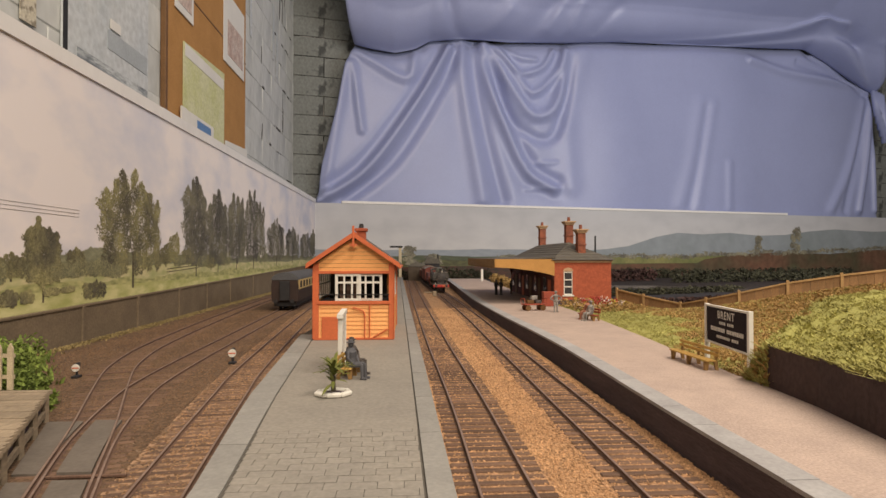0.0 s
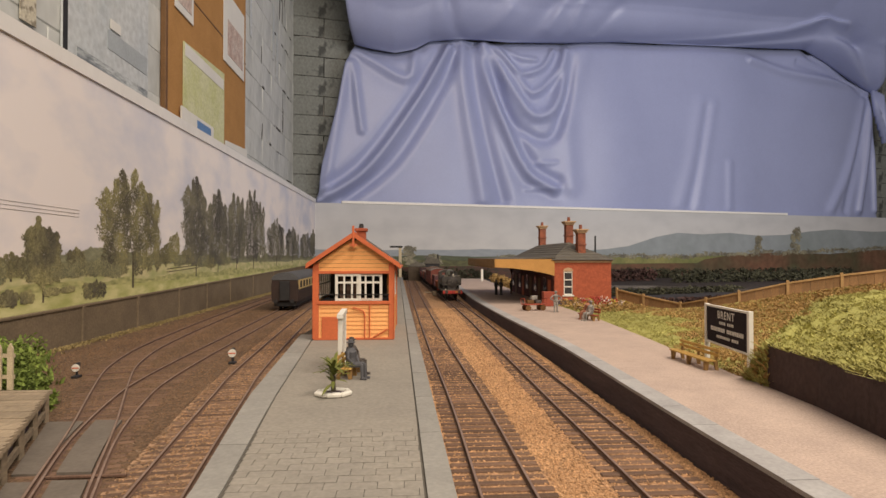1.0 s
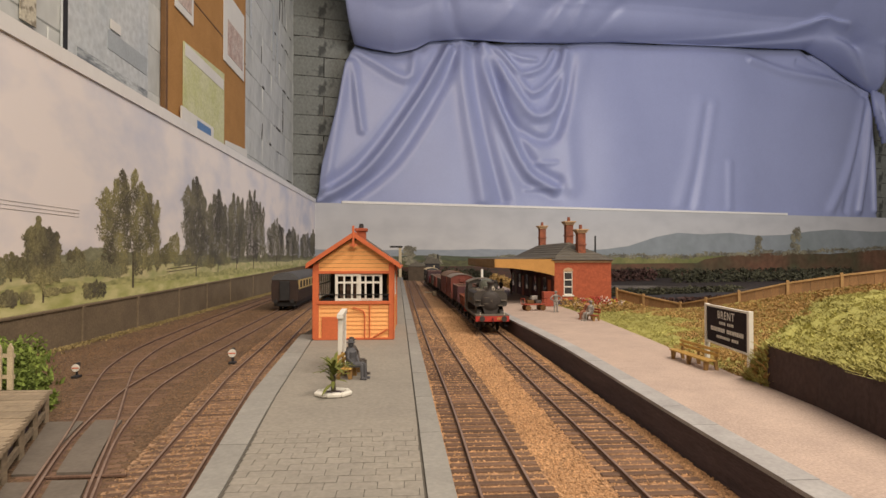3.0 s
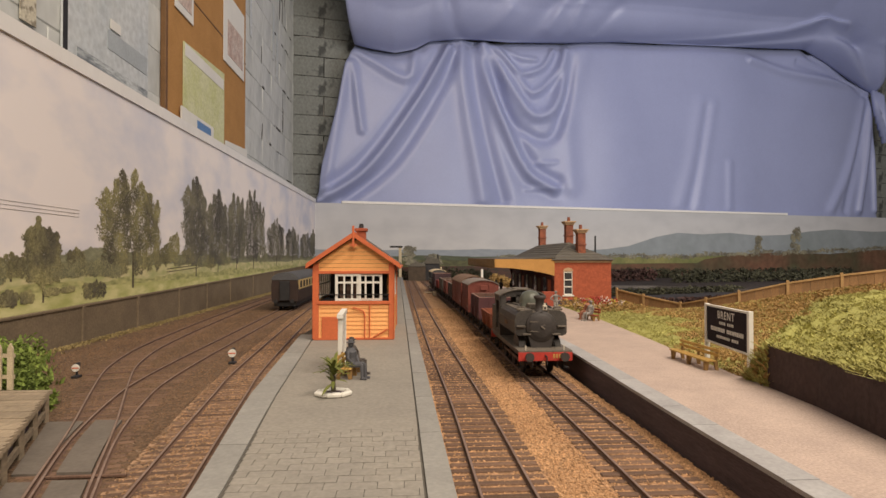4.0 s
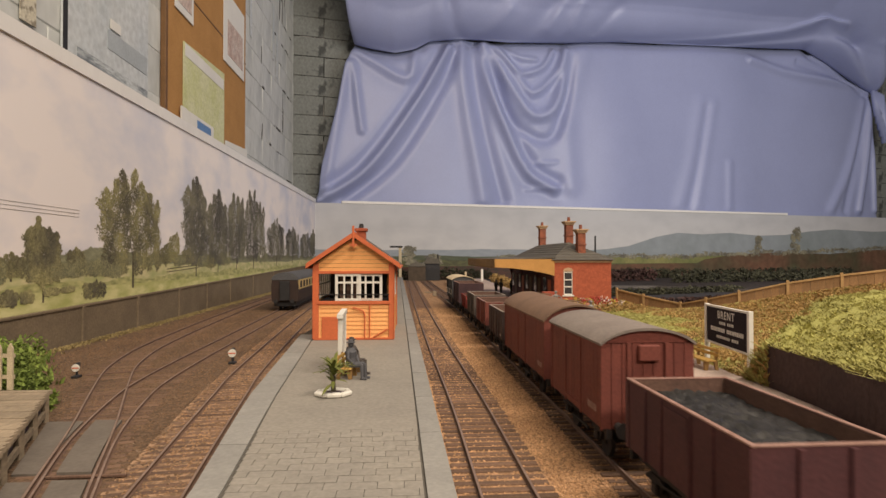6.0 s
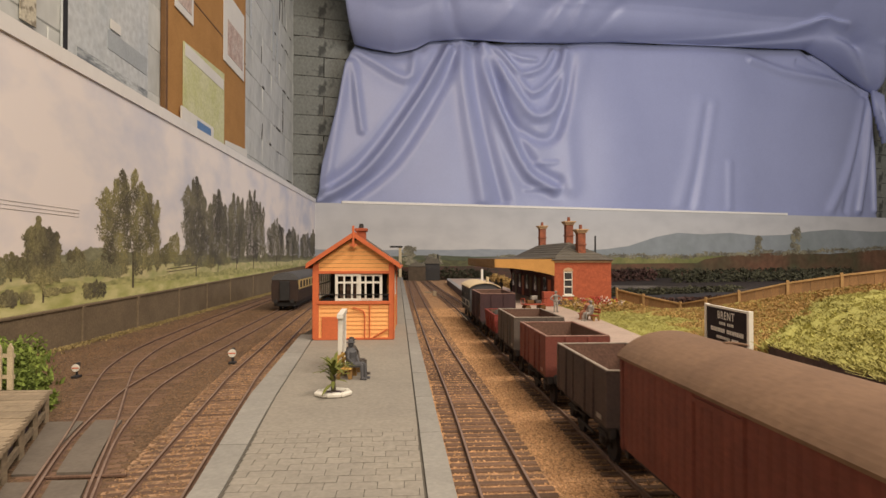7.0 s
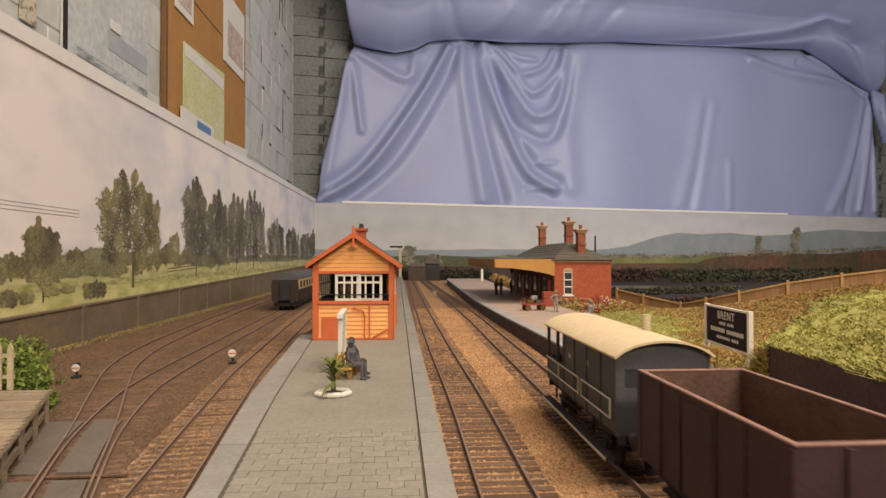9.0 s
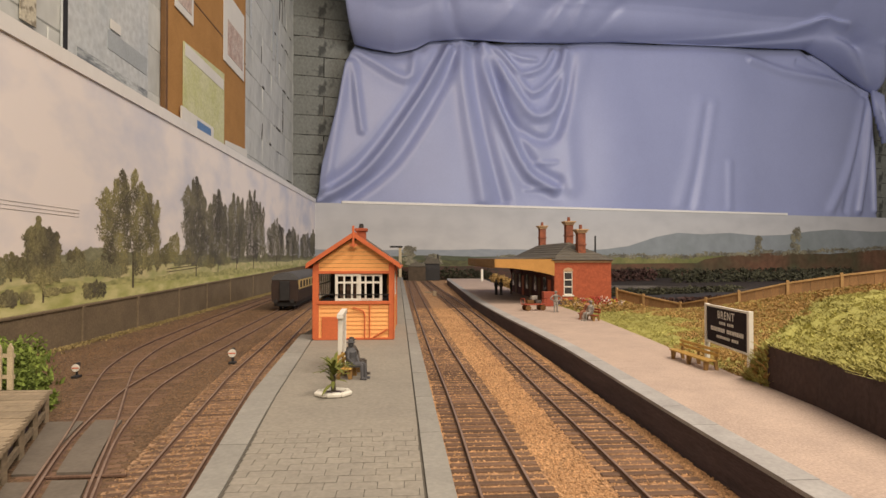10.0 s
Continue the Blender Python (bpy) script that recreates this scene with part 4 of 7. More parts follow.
M["dry_tuft"] = mat("dry_grass", (0.34, 0.26, 0.115), (0.22, 0.17, 0.075), 0.95, scale=0.4, bump=0, island=0.3)
tufts("dry_verge", spots, M["dry_tuft"], None, "dry tan grass along the foot of the wall", 0.13, 0.12, 3, 4)
spots = np.stack([rng_np.uniform(-21, -7, 2600), rng_np.uniform(14, 90, 2600), np.full(2600, -0.135)], 1)
M["stone_bit"] = mat("loose_stone", (0.27, 0.19, 0.13), (0.14, 0.10, 0.075), 0.95, scale=0.5, bump=0, island=0.4)
tufts("yard_debris", spots, M["stone_bit"], None, "loose cinders and weeds scattered over the yard", 0.08, 0.04, 2, 5, 1.0)

# ---- goods dock, fence and bushes ----
dock = thing("loading_dock", "low timber loading dock with grey plank top", "loading dock")
DOCK_E = [(-8.0, 9.5), (-10.66, 16.3), (-13.4, 23.1)]
for k in range(34):
    y0 = 9.5 + k * 0.4
    xe = along(DOCK_E, y0 + 0.2)
    bm = nb()
    box(bm, -20.5, y0 + 0.012, 0.86, xe + 0.1 + RNG.uniform(-0.03, 0.03), y0 + 0.388, 1.0 + RNG.uniform(-0.012, 0.012))
    part("plank", bm, M["deck"], dock)
bm = nb()
prism(bm, [(-20.4, 9.6), (-8.25, 9.6), (-10.85, 16.3), (-13.5, 23.0), (-20.4, 23.0)], BASE, 0.85, "z")
part("bank", bm, M["face_brick"], dock)
for k in range(7):
    y = 10.5 + k * 2.05
    x = along(DOCK_E, y)
    bm = nb()
    box(bm, x - 0.18, y - 0.13, BASE, x + 0.06, y + 0.13, 0.86, 0.02)
    part("post", bm, M["deck"], dock)
for z in (0.1, 0.62):
    bm = nb()
    prism(bm, [(x + d, y) for d, pts in ((0.02, DOCK_E), (-0.1, DOCK_E[::-1])) for x, y in pts], z, z + 0.2, "z")
    part("rail", bm, M["deck"], dock)
pf = thing("picket_fence", "weathered cream picket fence at the end of the dock", "fence", -14.8, 23.2, 1.0)
M["old_cream"] = mat("old_cream", (0.55, 0.47, 0.33), (0.45, 0.37, 0.25), 0.85, scale=1.5)
for k in range(9):
    bm = nb()
    x = -k * 0.42
    prism(bm, [(x - 0.1, 0), (x + 0.1, 0), (x + 0.1, 1.55), (x, 1.75), (x - 0.1, 1.55)], -0.04, 0.04)
    part("picket", bm, M["old_cream"], pf)
for z in (0.4, 1.2):
    bm = nb()
    box(bm, -3.6, 0.05, z, 0.1, 0.12, z + 0.14)
    part("rail", bm, M["old_cream"], pf)
M["bush"] = mat("bush_leaf", (0.20, 0.26, 0.05), (0.10, 0.145, 0.03), 0.85, scale=0.6, bump=0, island=0.4)
for i, (bx, by, bz, r) in enumerate([(-16.0, 25.2, 0.4, 1.25), (-18.2, 26.5, 0.9, 1.7), (-19.4, 29.8, 0.8, 1.6), (-15.0, 24.3, 0.1, 0.8), (-21.0, 29.5, 1.0, 1.8)]):
    balls = [(RNG.uniform(-1, 1) * r * 0.8, RNG.uniform(-1, 1) * r * 0.8, RNG.uniform(-0.2, 0.9) * r, r * 0.5, r * 0.5, r * 0.42) for _ in range(16)]
    bush = thing("bush", "loose green foliage bush beside the loading dock", "bush", bx, by, BASE, group="bushes by the dock")
    clump("foliage", [(a, b, max(c + bz * 0.6, 0.1), d, e, f) for a, b, c, d, e, f in balls], 2600, 0.12, M["bush"], bush, seed=80 + i)
    bm = nb()
    for k in range(5):
        tube(bm, (0, 0, 0), (RNG.uniform(-1, 1) * r * 0.6, RNG.uniform(-1, 1) * r * 0.6, r * 0.9), 0.06, 0.02, 5)
    part("stems", bm, M["print_trunk"], bush)
spots = np.stack([rng_np.uniform(-23, -14.5, 3000), rng_np.uniform(23, 40, 3000), np.full(3000, -0.15)], 1)
spots = spots[(spots[:, 0] < -12.5 - (spots[:, 1] - 23) * 0.62 - rng_np.uniform(0, 3, 3000))]
tufts("rough_grass", spots, M["bush"], None, "rough green grass behind the yard turnout", 0.2, 0.3, 4, 8)

# crossing slabs flush with the yard track
cross = thing("yard_crossing", "grey concrete crossing slabs between yard rails", "crossing", kind="structure")
YL = smooth_line(S2, 0.5)


def yard_x(y):
    return along([tuple(p) for p in YL], y)


for y0, y1 in ((11.5, 16.6), (17.2, 22.6)):
    bm = nb()
    ys = np.linspace(y0, y1, 8)
    prism(bm, [(yard_x(y) - 0.48, y) for y in ys] + [(yard_x(y) + 0.46, y) for y in ys[::-1]], BASE, -0.03, "z")
    part("slab", bm, M["crossing"], cross)
    bm = nb()
    prism(bm, [(max(along(DOCK_E, y) + 0.1, yard_x(y) - 4), y) for y in ys] + [(yard_x(y) - 0.92, y) for y in ys[::-1]], BASE, -0.06, "z")
    part("slab", bm, M["crossing"], cross)
bm = nb()
tube(bm, (-9.9, 16.9, -0.06), (-7.7, 16.95, -0.06), 0.05, n=6)
tube(bm, (-13.3, 33, -0.1), (-16.4, 31.5, -0.1), 0.05, n=6)
part("point_rodding", bm, M["rail"], cross)

# ---- ground signals ----


def ground_signal(x, y, s):
    g = thing("ground_signal", "black ground signal with a white disc and band", "signal", x, y, -0.14, 0, "yard disc signals")
    bm = nb()
    box(bm, -0.28 * s, -0.2, 0, 0.28 * s, 0.3, 0.14, 0.03)
    tube(bm, (0, 0.1, 0.1), (0, 0.1, 0.75 * s), 0.13 * s, 0.1 * s, 8)
    part("base", bm, M["black"], g)
    bm = nb()
    tube(bm, (0, 0.0, 0.95 * s), (0, -0.07, 0.95 * s), 0.34 * s, n=24)
    d = part("disc", bm, M["white"], g, "white enamel disc")
    bm = nb()
    box(bm, -0.3 * s, -0.085, 0.90 * s, 0.3 * s, -0.074, 1.0 * s)
    part("band", bm, M["box_trim"], d, "red band")
    bm = nb()
    box(bm, -0.12 * s, 0.02, 1.0 * s, 0.12 * s, 0.3, 1.38 * s, 0.03)
    part("lamp_case", bm, M["black"], g)


ground_signal(-9.85, 34.5, 0.66)
ground_signal(-16.6, 31.0, 0.55)

# ---- parked coach ----
M["choc"] = mat("chocolate_paint", (0.045, 0.026, 0.02), (0.03, 0.018, 0.015), 0.5, scale=1.0, grain=0.2)
M["cream"] = mat("cream_panel", (0.58, 0.42, 0.17), (0.50, 0.36, 0.14), 0.5, scale=1.0, grain=0.1)
M["roof_grey"] = mat("dirty_roof", (0.10, 0.10, 0.105), (0.075, 0.075, 0.08), 0.8, scale=0.8)
coach = thing("parked_coach", "brown and cream passenger coach parked on a siding", "railway coach", -13.4, 67.0, 0.0, 1.0)
bm = nb()
prof = [(-1.45, 1.0), (1.45, 1.0), (1.5, 2.6), (1.42, 3.5), (-1.42, 3.5), (-1.5, 2.6)]
prism(bm, prof, 0, 17.5)
part("body", bm, M["choc"], coach)
bm = nb()
prism(bm, [(-1.5, 3.42)] + [(1.5 * math.sin(a), 3.42 + 0.85 * math.cos(a)) for a in np.linspace(-1.35, 1.35, 11)] + [(1.5, 3.42)], -0.05, 17.55)
part("roof", bm, M["roof_grey"], coach)
bm = nb()
box(bm, 1.44, 0.25, 2.35, 1.515, 17.3, 3.42)
part("cream_side", bm, M["cream"], coach, "cream upper side panels")
for k in range(7):
    bm = nb()
    box(bm, 1.5, 1.2 + k * 2.3, 2.5, 1.53, 2.5 + k * 2.3, 3.25)
    part("window", bm, M["dark_in"], coach)
bm = nb()
box(bm, -1.2, 0.3, 0.45, 1.2, 17.2, 1.0)
part("underframe", bm, M["black"], coach)
bm = nb()
box(bm, -0.55, -0.25, 1.1, 0.55, 0.0, 3.3, 0.05)
part("gangway", bm, M["black"], coach)
for x in (-0.9, 0.9):
    bm = nb()
    tube(bm, (x, 0, 1.05), (x, -0.55, 1.05), 0.1, 0.1, 8)
    tube(bm, (x, -0.5, 1.05), (x, -0.6, 1.05), 0.22, 0.22, 12)
    part("buffer", bm, M["black"], coach)
for y in (1.6, 4.0, 13.4, 15.8):
    bm = nb()
    for x in (-0.74, 0.74):
        tube(bm, (x - 0.07, y, 0.5), (x + 0.07, y, 0.5), 0.5, 0.5, 18)
    tube(bm, (-0.8, y, 0.5), (0.8, y, 0.5), 0.08, 0.08, 6)
    part("wheelset", bm, M["black"], coach)

# ---- signal box ----
sb = thing("signal_box", "orange and cream weatherboarded signal box on the island platform", "signal box", -3.12, 36.5, PZ, -0.6)
SW, SD = 2.42, 8.0
bm = nb()
box(bm, -SW + 0.12, 0.14, 0, SW - 0.12, SD - 0.1, 2.3)
part("lower_core", bm, M["dark_in"], sb)
for side in (-1, 1):
    for y in (0.0, SD - 0.22):
        bm = nb()
        x = side * (SW - 0.02)
        box(bm, x - 0.2 * (side > 0) - 0.02 * (side < 0) - 0.06, y - 0.02, 0, x + 0.2 * (side < 0) + 0.02 * (side > 0) + 0.06, y + 0.26, 4.72, 0.02)
        part("corner_post", bm, M["box_trim"], sb)


def boards(root, y, x0, x1, z0, z1, step, skip=None):
    z = z0
    while z < z1 - 0.02:
        ze = min(z + step, z1)
        xa, xb = (x0, x1) if skip is None else skip(z, ze)
        if xb - xa > 0.1:
            bm = nb()
            prism(bm, [(y, z), (y + 0.10, z), (y + 0.10, ze), (y + 0.055, ze)], xa, xb, "x")
            part("weatherboard", bm, M["box_board"], root)
        z = ze


boards(sb, 0.05, -SW + 0.2, SW - 0.2, 0.12, 2.2, 0.26)
GE, GP = 4.62, 6.32     # eave and ridge
z = 4.22
while z < 6.1:      # boards of the gable, cut to the roof pitch
    wb, wt = [min(SW - 0.1, (GP - 0.02 - q) / (GP - GE) * 2.5) for q in (z, z + 0.23)]
    bm = nb()
    prism(bm, [(-wb, z), (wb, z), (max(wt, 0.02), z + 0.225), (-max(wt, 0.02), z + 0.225)], 0.045, 0.13)
    part("weatherboard", bm, M["box_board"], sb)
    z += 0.24
bm = nb()
prism(bm, [(-SW, 4.2), (SW, 4.2), (SW, 4.6), (0, GP - 0.05), (-SW, 4.6)], 0.13, 0.22)
part("gable_backing", bm, M["dark_in"], sb)
for z0, z1, d in ((2.18, 2.38, 0.05), (4.06, 4.24, 0.03), (0.0, 0.13, 0.03)):
    bm = nb()
    box(bm, -SW + 0.16, -d, z0, SW - 0.16, 0.2, z1, 0.02)
    part("rail_trim", bm, M["box_trim"], sb)
# side walls and floor of the upper room
for side in (-1, 1):
    bm = nb()
    x = side * (SW - 0.06)
    box(bm, x - 0.05, 0.24, 0, x + 0.05, SD - 0.22, 2.4)
    part("side_wall", bm, M["box_board"], sb)
    bm = nb()
    box(bm, x - 0.04, 0.24, 4.1, x + 0.04, SD - 0.22, 4.62)
    part("side_fascia", bm, M["box_trim"], sb)
    for k in range(4):
        bm = nb()
        y = 0.3 + k * 1.9
        for yy in (y, y + 0.9, y + 1.75):
            box(bm, x - 0.04, yy, 2.4, x + 0.04, yy + 0.09, 4.1)
        for zz in (2.4, 3.3, 4.0):
            box(bm, x - 0.035, y, zz, x + 0.035, y + 1.8, zz + 0.09)
        part("side_window", bm, M["white"], sb)
bm = nb()
prism(bm, [(-SW + 0.1, 0), (SW - 0.1, 0), (SW - 0.1, 4.6), (0, GP - 0.05), (-SW + 0.1, 4.6)], SD - 0.14, SD)
part("rear_wall", bm, M["box_board"], sb)
bm = nb()
box(bm, -SW + 0.2, 0.3, 2.3, SW - 0.2, SD - 0.2, 2.36)
part("room_floor", bm, M["dark_in"], sb)
bm = nb()
box(bm, -1.9, 3.4, 2.36, 1.9, 3.5, 4.1)
part("partition", bm, M["dark_in"], sb)


def sash(x0, x1, y):
    bm = nb()
    z0, z1 = 2.4, 4.05
    n = 3
    for k in range(n + 1):
        x = x0 + (x1 - x0) * k / n
        w = 0.085 if k in (0, n) else 0.055
        box(bm, x - w, y, z0, x + w, y + 0.07, z1)
    for z, w in ((z0 + 0.07, 0.07), (z0 + 1.12, 0.06), (z1 - 0.07, 0.07)):
        box(bm, x0, y - 0.004, z - w, x1, y + 0.074, z + w)
    return part("window_sash", bm, M["white"], sb, "white glazing bars")


sash(-1.06, 0.36, 0.04)
sash(0.24, 1.66, 0.14)
for k in range(3):
    bm = nb()
    box(bm, -0.98 + k * 0.42, 1.1, 2.4, -0.72 + k * 0.42, 1.2, 3.9 - 0.2 * k)
    part("lever_frame", bm, M["rail"], sb)
bm = nb()
tube(bm, (-SW + 0.25, 0.0, 2.78), (SW - 0.25, 0.0, 2.78), 0.03, 0.03, 6)
part("window_bar", bm, M["black"], sb)
bm = nb()
box(bm, -1.95, -0.03, 0.1, -0.92, 0.08, 1.4, 0.02)
part("access_door", bm, M["box_trim"], sb)
for pts in ([(-0.05, 1.98), (0.25, 1.9), (0.6, 1.75), (0.68, 1.5), (0.68, 0.1)], [(0.98, 2.2), (0.98, 0.1)], [(1.2, 0.15), (2.1, 0.65)], [(-SW - 0.05, 4.4), (-SW - 0.05, 0.1)], [(SW + 0.05, 4.4), (SW + 0.05, 0.1)]):
    bm = nb()
    for a, b in zip(pts, pts[1:]):
        tube(bm, (a[0], -0.03, a[1]), (b[0], -0.03, b[1]), 0.045, 0.045, 6)
    part("drain_pipe", bm, M["box_trim"], sb)
# roof: slates, barge boards, ridge, stack, finial
for side in (-1, 1):
    bm = nb()
    o, r = (side * 2.78, 4.52), (0.0, GP + 0.12)
    prism(bm, [o, r, (r[0], r[1] + 0.1), (o[0] + side * 0.02, o[1] + 0.1)], -0.32, SD + 0.3)
    part("roof_slope", bm, M["slate"], sb)
    nx, nz = (r[0] - o[0]), (r[1] - o[1])
    for row in range(9):
        f0, f1 = row / 9, (row + 1) / 9
        bm = nb()
        a = (o[0] + nx * f0, o[1] + 0.1 + nz * f0)
        b = (o[0] + nx * f1, o[1] + 0.1 + nz * f1)
        y = -0.3
        while y < SD + 0.2:
            ye = y + 0.5
            prism(bm, [(a[0], a[1] + 0.005), (b[0], b[1] + 0.002), (b[0], b[1] + 0.015), (a[0], a[1] + 0.045)], y + 0.01, min(ye, SD + 0.28) - 0.01)
            y = ye
        part("slate_course", bm, M["slate"], sb)
    bm = nb()
    prism(bm, [(side * 2.86, 4.40), (0, GP + 0.0), (0, GP + 0.30), (side * 2.86, 4.70)], -0.42, -0.28)
    part("barge_board", bm, M["box_trim"], sb)
    bm = nb()
    box(bm, side * 2.82 - 0.08, -0.3, 4.38, side * 2.82 + 0.08, SD + 0.2, 4.52, 0.02)
    part("gutter", bm, M["box_trim"], sb)
bm = nb()
tube(bm, (0, -0.35, GP + 0.25), (0, SD + 0.3, GP + 0.25), 0.09, 0.09, 8)
part("ridge_tile", bm, M["box_trim"], sb)
bm = nb()
box(bm, -0.07, -0.46, 5.7, 0.07, -0.36, 7.0, 0.02)
box(bm, -0.22, -0.45, 5.78, 0.25, -0.37, 5.9)
part("finial", bm, M["box_trim"], sb)
bm = nb()
box(bm, 0.0, 1.6, 6.0, 0.6, 2.2, 6.75)
box(bm, -0.1, 1.5, 6.75, 0.7, 2.3, 6.95, 0.03)
st = part("chimney_stack", bm, M["red_brick"], sb)
bm = nb()
tube(bm, (0.3, 1.9, 6.95), (0.3, 1.9, 7.25), 0.17, 0.13, 10)
part("chimney_pot", bm, M["black"], st)

# ---- figures: plain painted shapes ----


def figure(name, label, x, y, z, seated, turn, material, s=1.0, arms=0.2):
    bm = nb()
    hip = 0.5 if seated else 0.88
    for sx in (-0.11, 0.11):
        if seated:
            tube(bm, (sx, 0, hip), (sx * 1.2, -0.48, hip + 0.02), 0.10, 0.08, 8)
            tube(bm, (sx * 1.2, -0.48, hip + 0.04), (sx * 1.3, -0.52, 0.02), 0.075, 0.055, 8)
            box(bm, sx * 1.3 - 0.05, -0.7, 0, sx * 1.3 + 0.05, -0.45, 0.08, 0.02)
        else:
            tube(bm, (sx * 0.9, 0, hip), (sx * 1.2, 0, 0.05), 0.10, 0.065, 8)
            box(bm, sx * 1.2 - 0.05, -0.16, 0, sx * 1.2 + 0.05, 0.08, 0.08, 0.02)
    turned(bm, [(0.13, 0), (0.19, 0.1), (0.18, 0.3), (0.22, 0.5), (0.14, 0.6), (0.06, 0.66)], (0, 0, hip - 0.03), 12)
    turned(bm, [(0.03, 0), (0.09, 0.05), (0.11, 0.13), (0.08, 0.21), (0.03, 0.25)], (0, 0, hip + 0.62), 10)
    turned(bm, [(0.17, 0), (0.17, 0.02), (0.1, 0.03), (0.09, 0.09), (0.03, 0.11)], (0, 0, hip + 0.8), 12)
    for sx in (-1, 1):
        tube(bm, (sx * 0.22, 0, hip + 0.52), (sx * (0.26 + arms * 0.5), -0.05, hip + 0.26), 0.06, 0.05, 7)
        tube(bm, (sx * (0.26 + arms * 0.5), -0.05, hip + 0.27), (sx * 0.2, -0.22 if seated else -0.08, hip + 0.05), 0.05, 0.04, 7)
    bmesh.ops.scale(bm, vec=(s, s, s), verts=bm.verts)
    ob = part(name, bm, material, smooth=False)
    at(ob, x, y, z, 0, 0, turn)
    return tagged(ob, label, "model figure", "model passengers")


M["fig_brown"] = mat("brown_paint", (0.10, 0.085, 0.075), (0.06, 0.05, 0.045), 0.7, scale=4)
M["fig_red"] = mat("dull_red_paint", (0.35, 0.09, 0.05), (0.45, 0.25, 0.15), 0.7, scale=3)
M["fig_pale"] = mat("grey_white_paint", (0.45, 0.42, 0.38), (0.10, 0.09, 0.085), 0.7, scale=1.6)
M["fig_yellow"] = mat("yellow_paint", (0.6, 0.45, 0.08), None, 0.7, scale=3)


def bench(name, label, x, y, z, turn, length, material, group):
    """A slatted seat; its front looks along -y before it is turned."""
    b = thing(name, label, "bench", x, y, z, turn, group)
    for k in range(3):
        bm = nb()
        box(bm, -length / 2, -0.42 + k * 0.16, 0.42, length / 2, -0.29 + k * 0.16, 0.48, 0.01)
        part("seat_slat", bm, material, b)
    for k in range(2):
        bm = nb()
        box(bm, -length / 2, 0.13 + k * 0.03, 0.62 + k * 0.2, length / 2, 0.18 + k * 0.03, 0.76 + k * 0.2, 0.01)
        part("back_slat", bm, material, b)
    for k in range(3):
        bm = nb()
        xx = -length / 2 + 0.25 + k * (length - 0.5) / 2
        prism(bm, [(-0.4, 0), (-0.25, 0), (-0.18, 0.36), (0.05, 0.36), (0.13, 0), (0.26, 0), (0.2, 0.5), (0.27, 1.0), (0.2, 1.0), (0.1, 0.42), (-0.42, 0.42)], xx - 0.05, xx + 0.05, "x")
        part("support", bm, M["bench_dark"], b)
    return b


M["bench_dark"] = mat("bench_support", (0.34, 0.20, 0.07), (0.25, 0.145, 0.05), 0.75, scale=2)
M["bench_red"] = mat("red_bench", (0.36, 0.075, 0.04), (0.28, 0.06, 0.035), 0.7, scale=2)
bench("platform_bench", "yellow-brown slatted bench under the island name board", -2.45, 25.6, PZ, 80, 2.0, M["bench_wood"], "platform benches")
figure("seated_figure", "dark grey painted seated figure with hat", -2.25, 25.0, PZ, True, 70, M["figure"], 1.15)

figure("seated_figure", "brown painted seated figure leaning forward on the bench", -2.3, 25.9, PZ, True, 70, M["fig_brown"], 1.15, 0.4)

# the island name board, seen nearly on edge
nbd = thing("name_board", "white-framed station name board on two posts, nearly edge-on", "sign", -2.85, 27.3, PZ, 2)
for y in (-1.25, 1.25):
    bm = nb()
    box(bm, -0.1, y - 0.1, 0, 0.1, y + 0.1, 2.5, 0.02)
    part("post", bm, M["white"], nbd)
bm = nb()
box(bm, -0.07, -1.1, 0.95, 0.07, 1.1, 2.35)
part("panel", bm, M["white"], nbd)
bm = nb()
prism(bm, [(-1.5, 2.42), (1.5, 2.42), (1.5, 2.6), (-1.5, 2.6)], -0.13, 0.13, "x")
part("top_rail", bm, M["white"], nbd)

# planter
pot = thing("palm_planter", "spiky palm in a ring of white painted stones", "planter", -2.62, 22.0, PZ)
for k in range(7):
    a = 2 * math.pi * k / 7 + 0.35
    bm = nb()
    box(bm, -0.27, -0.11, 0, 0.27, 0.11, 0.17, 0.05)
    o = part("edging_stone", bm, M["white"], pot)
    at(o, 0.55 * math.cos(a), 0.42 * math.sin(a), 0, 0, 0, math.degrees(a) + 90)
bm = nb()
turned(bm, [(0.48, 0), (0.45, 0.08), (0.2, 0.13), (0.05, 0.14)], n=14)
part("soil", bm, M["face_brick"], pot)
rng = random.Random(5)
for k in range(46):
    a, el, ln = rng.uniform(0, 6.28), rng.uniform(0.05, 1.2), rng.uniform(0.6, 1.05)
    bm = nb()
    d = Vector((math.cos(a) * math.cos(el), math.sin(a) * math.cos(el), math.sin(el)))
    sdir = Vector((-math.sin(a), math.cos(a), 0))
    p0 = Vector((0, 0, 0.12 + rng.uniform(0.3, 0.95)))
    pts = [(0, 0.02), (0.4, 0.075), (0.75, 0.055), (1.0, 0.004)]
    vs = []
    for f, w in pts:
        c = p0 + d * ln * f - Vector((0, 0, 0.35 * f * f * ln))
        vs.append((bm.verts.new(c - sdir * w), bm.verts.new(c + Vector((0, 0, 0.015))), bm.verts.new(c + sdir * w)))
    for q, r in zip(vs, vs[1:]):
        bm.faces.new((q[0], q[1], r[1], r[0]))
        bm.faces.new((q[1], q[2], r[2], r[1]))
    part("leaf", bm, M["palm"], pot)
bm = nb()
tube(bm, (0, 0, 0.05), (0, 0, 0.75), 0.1, 0.06, 8)
part("stem", bm, M["print_trunk"], pot)

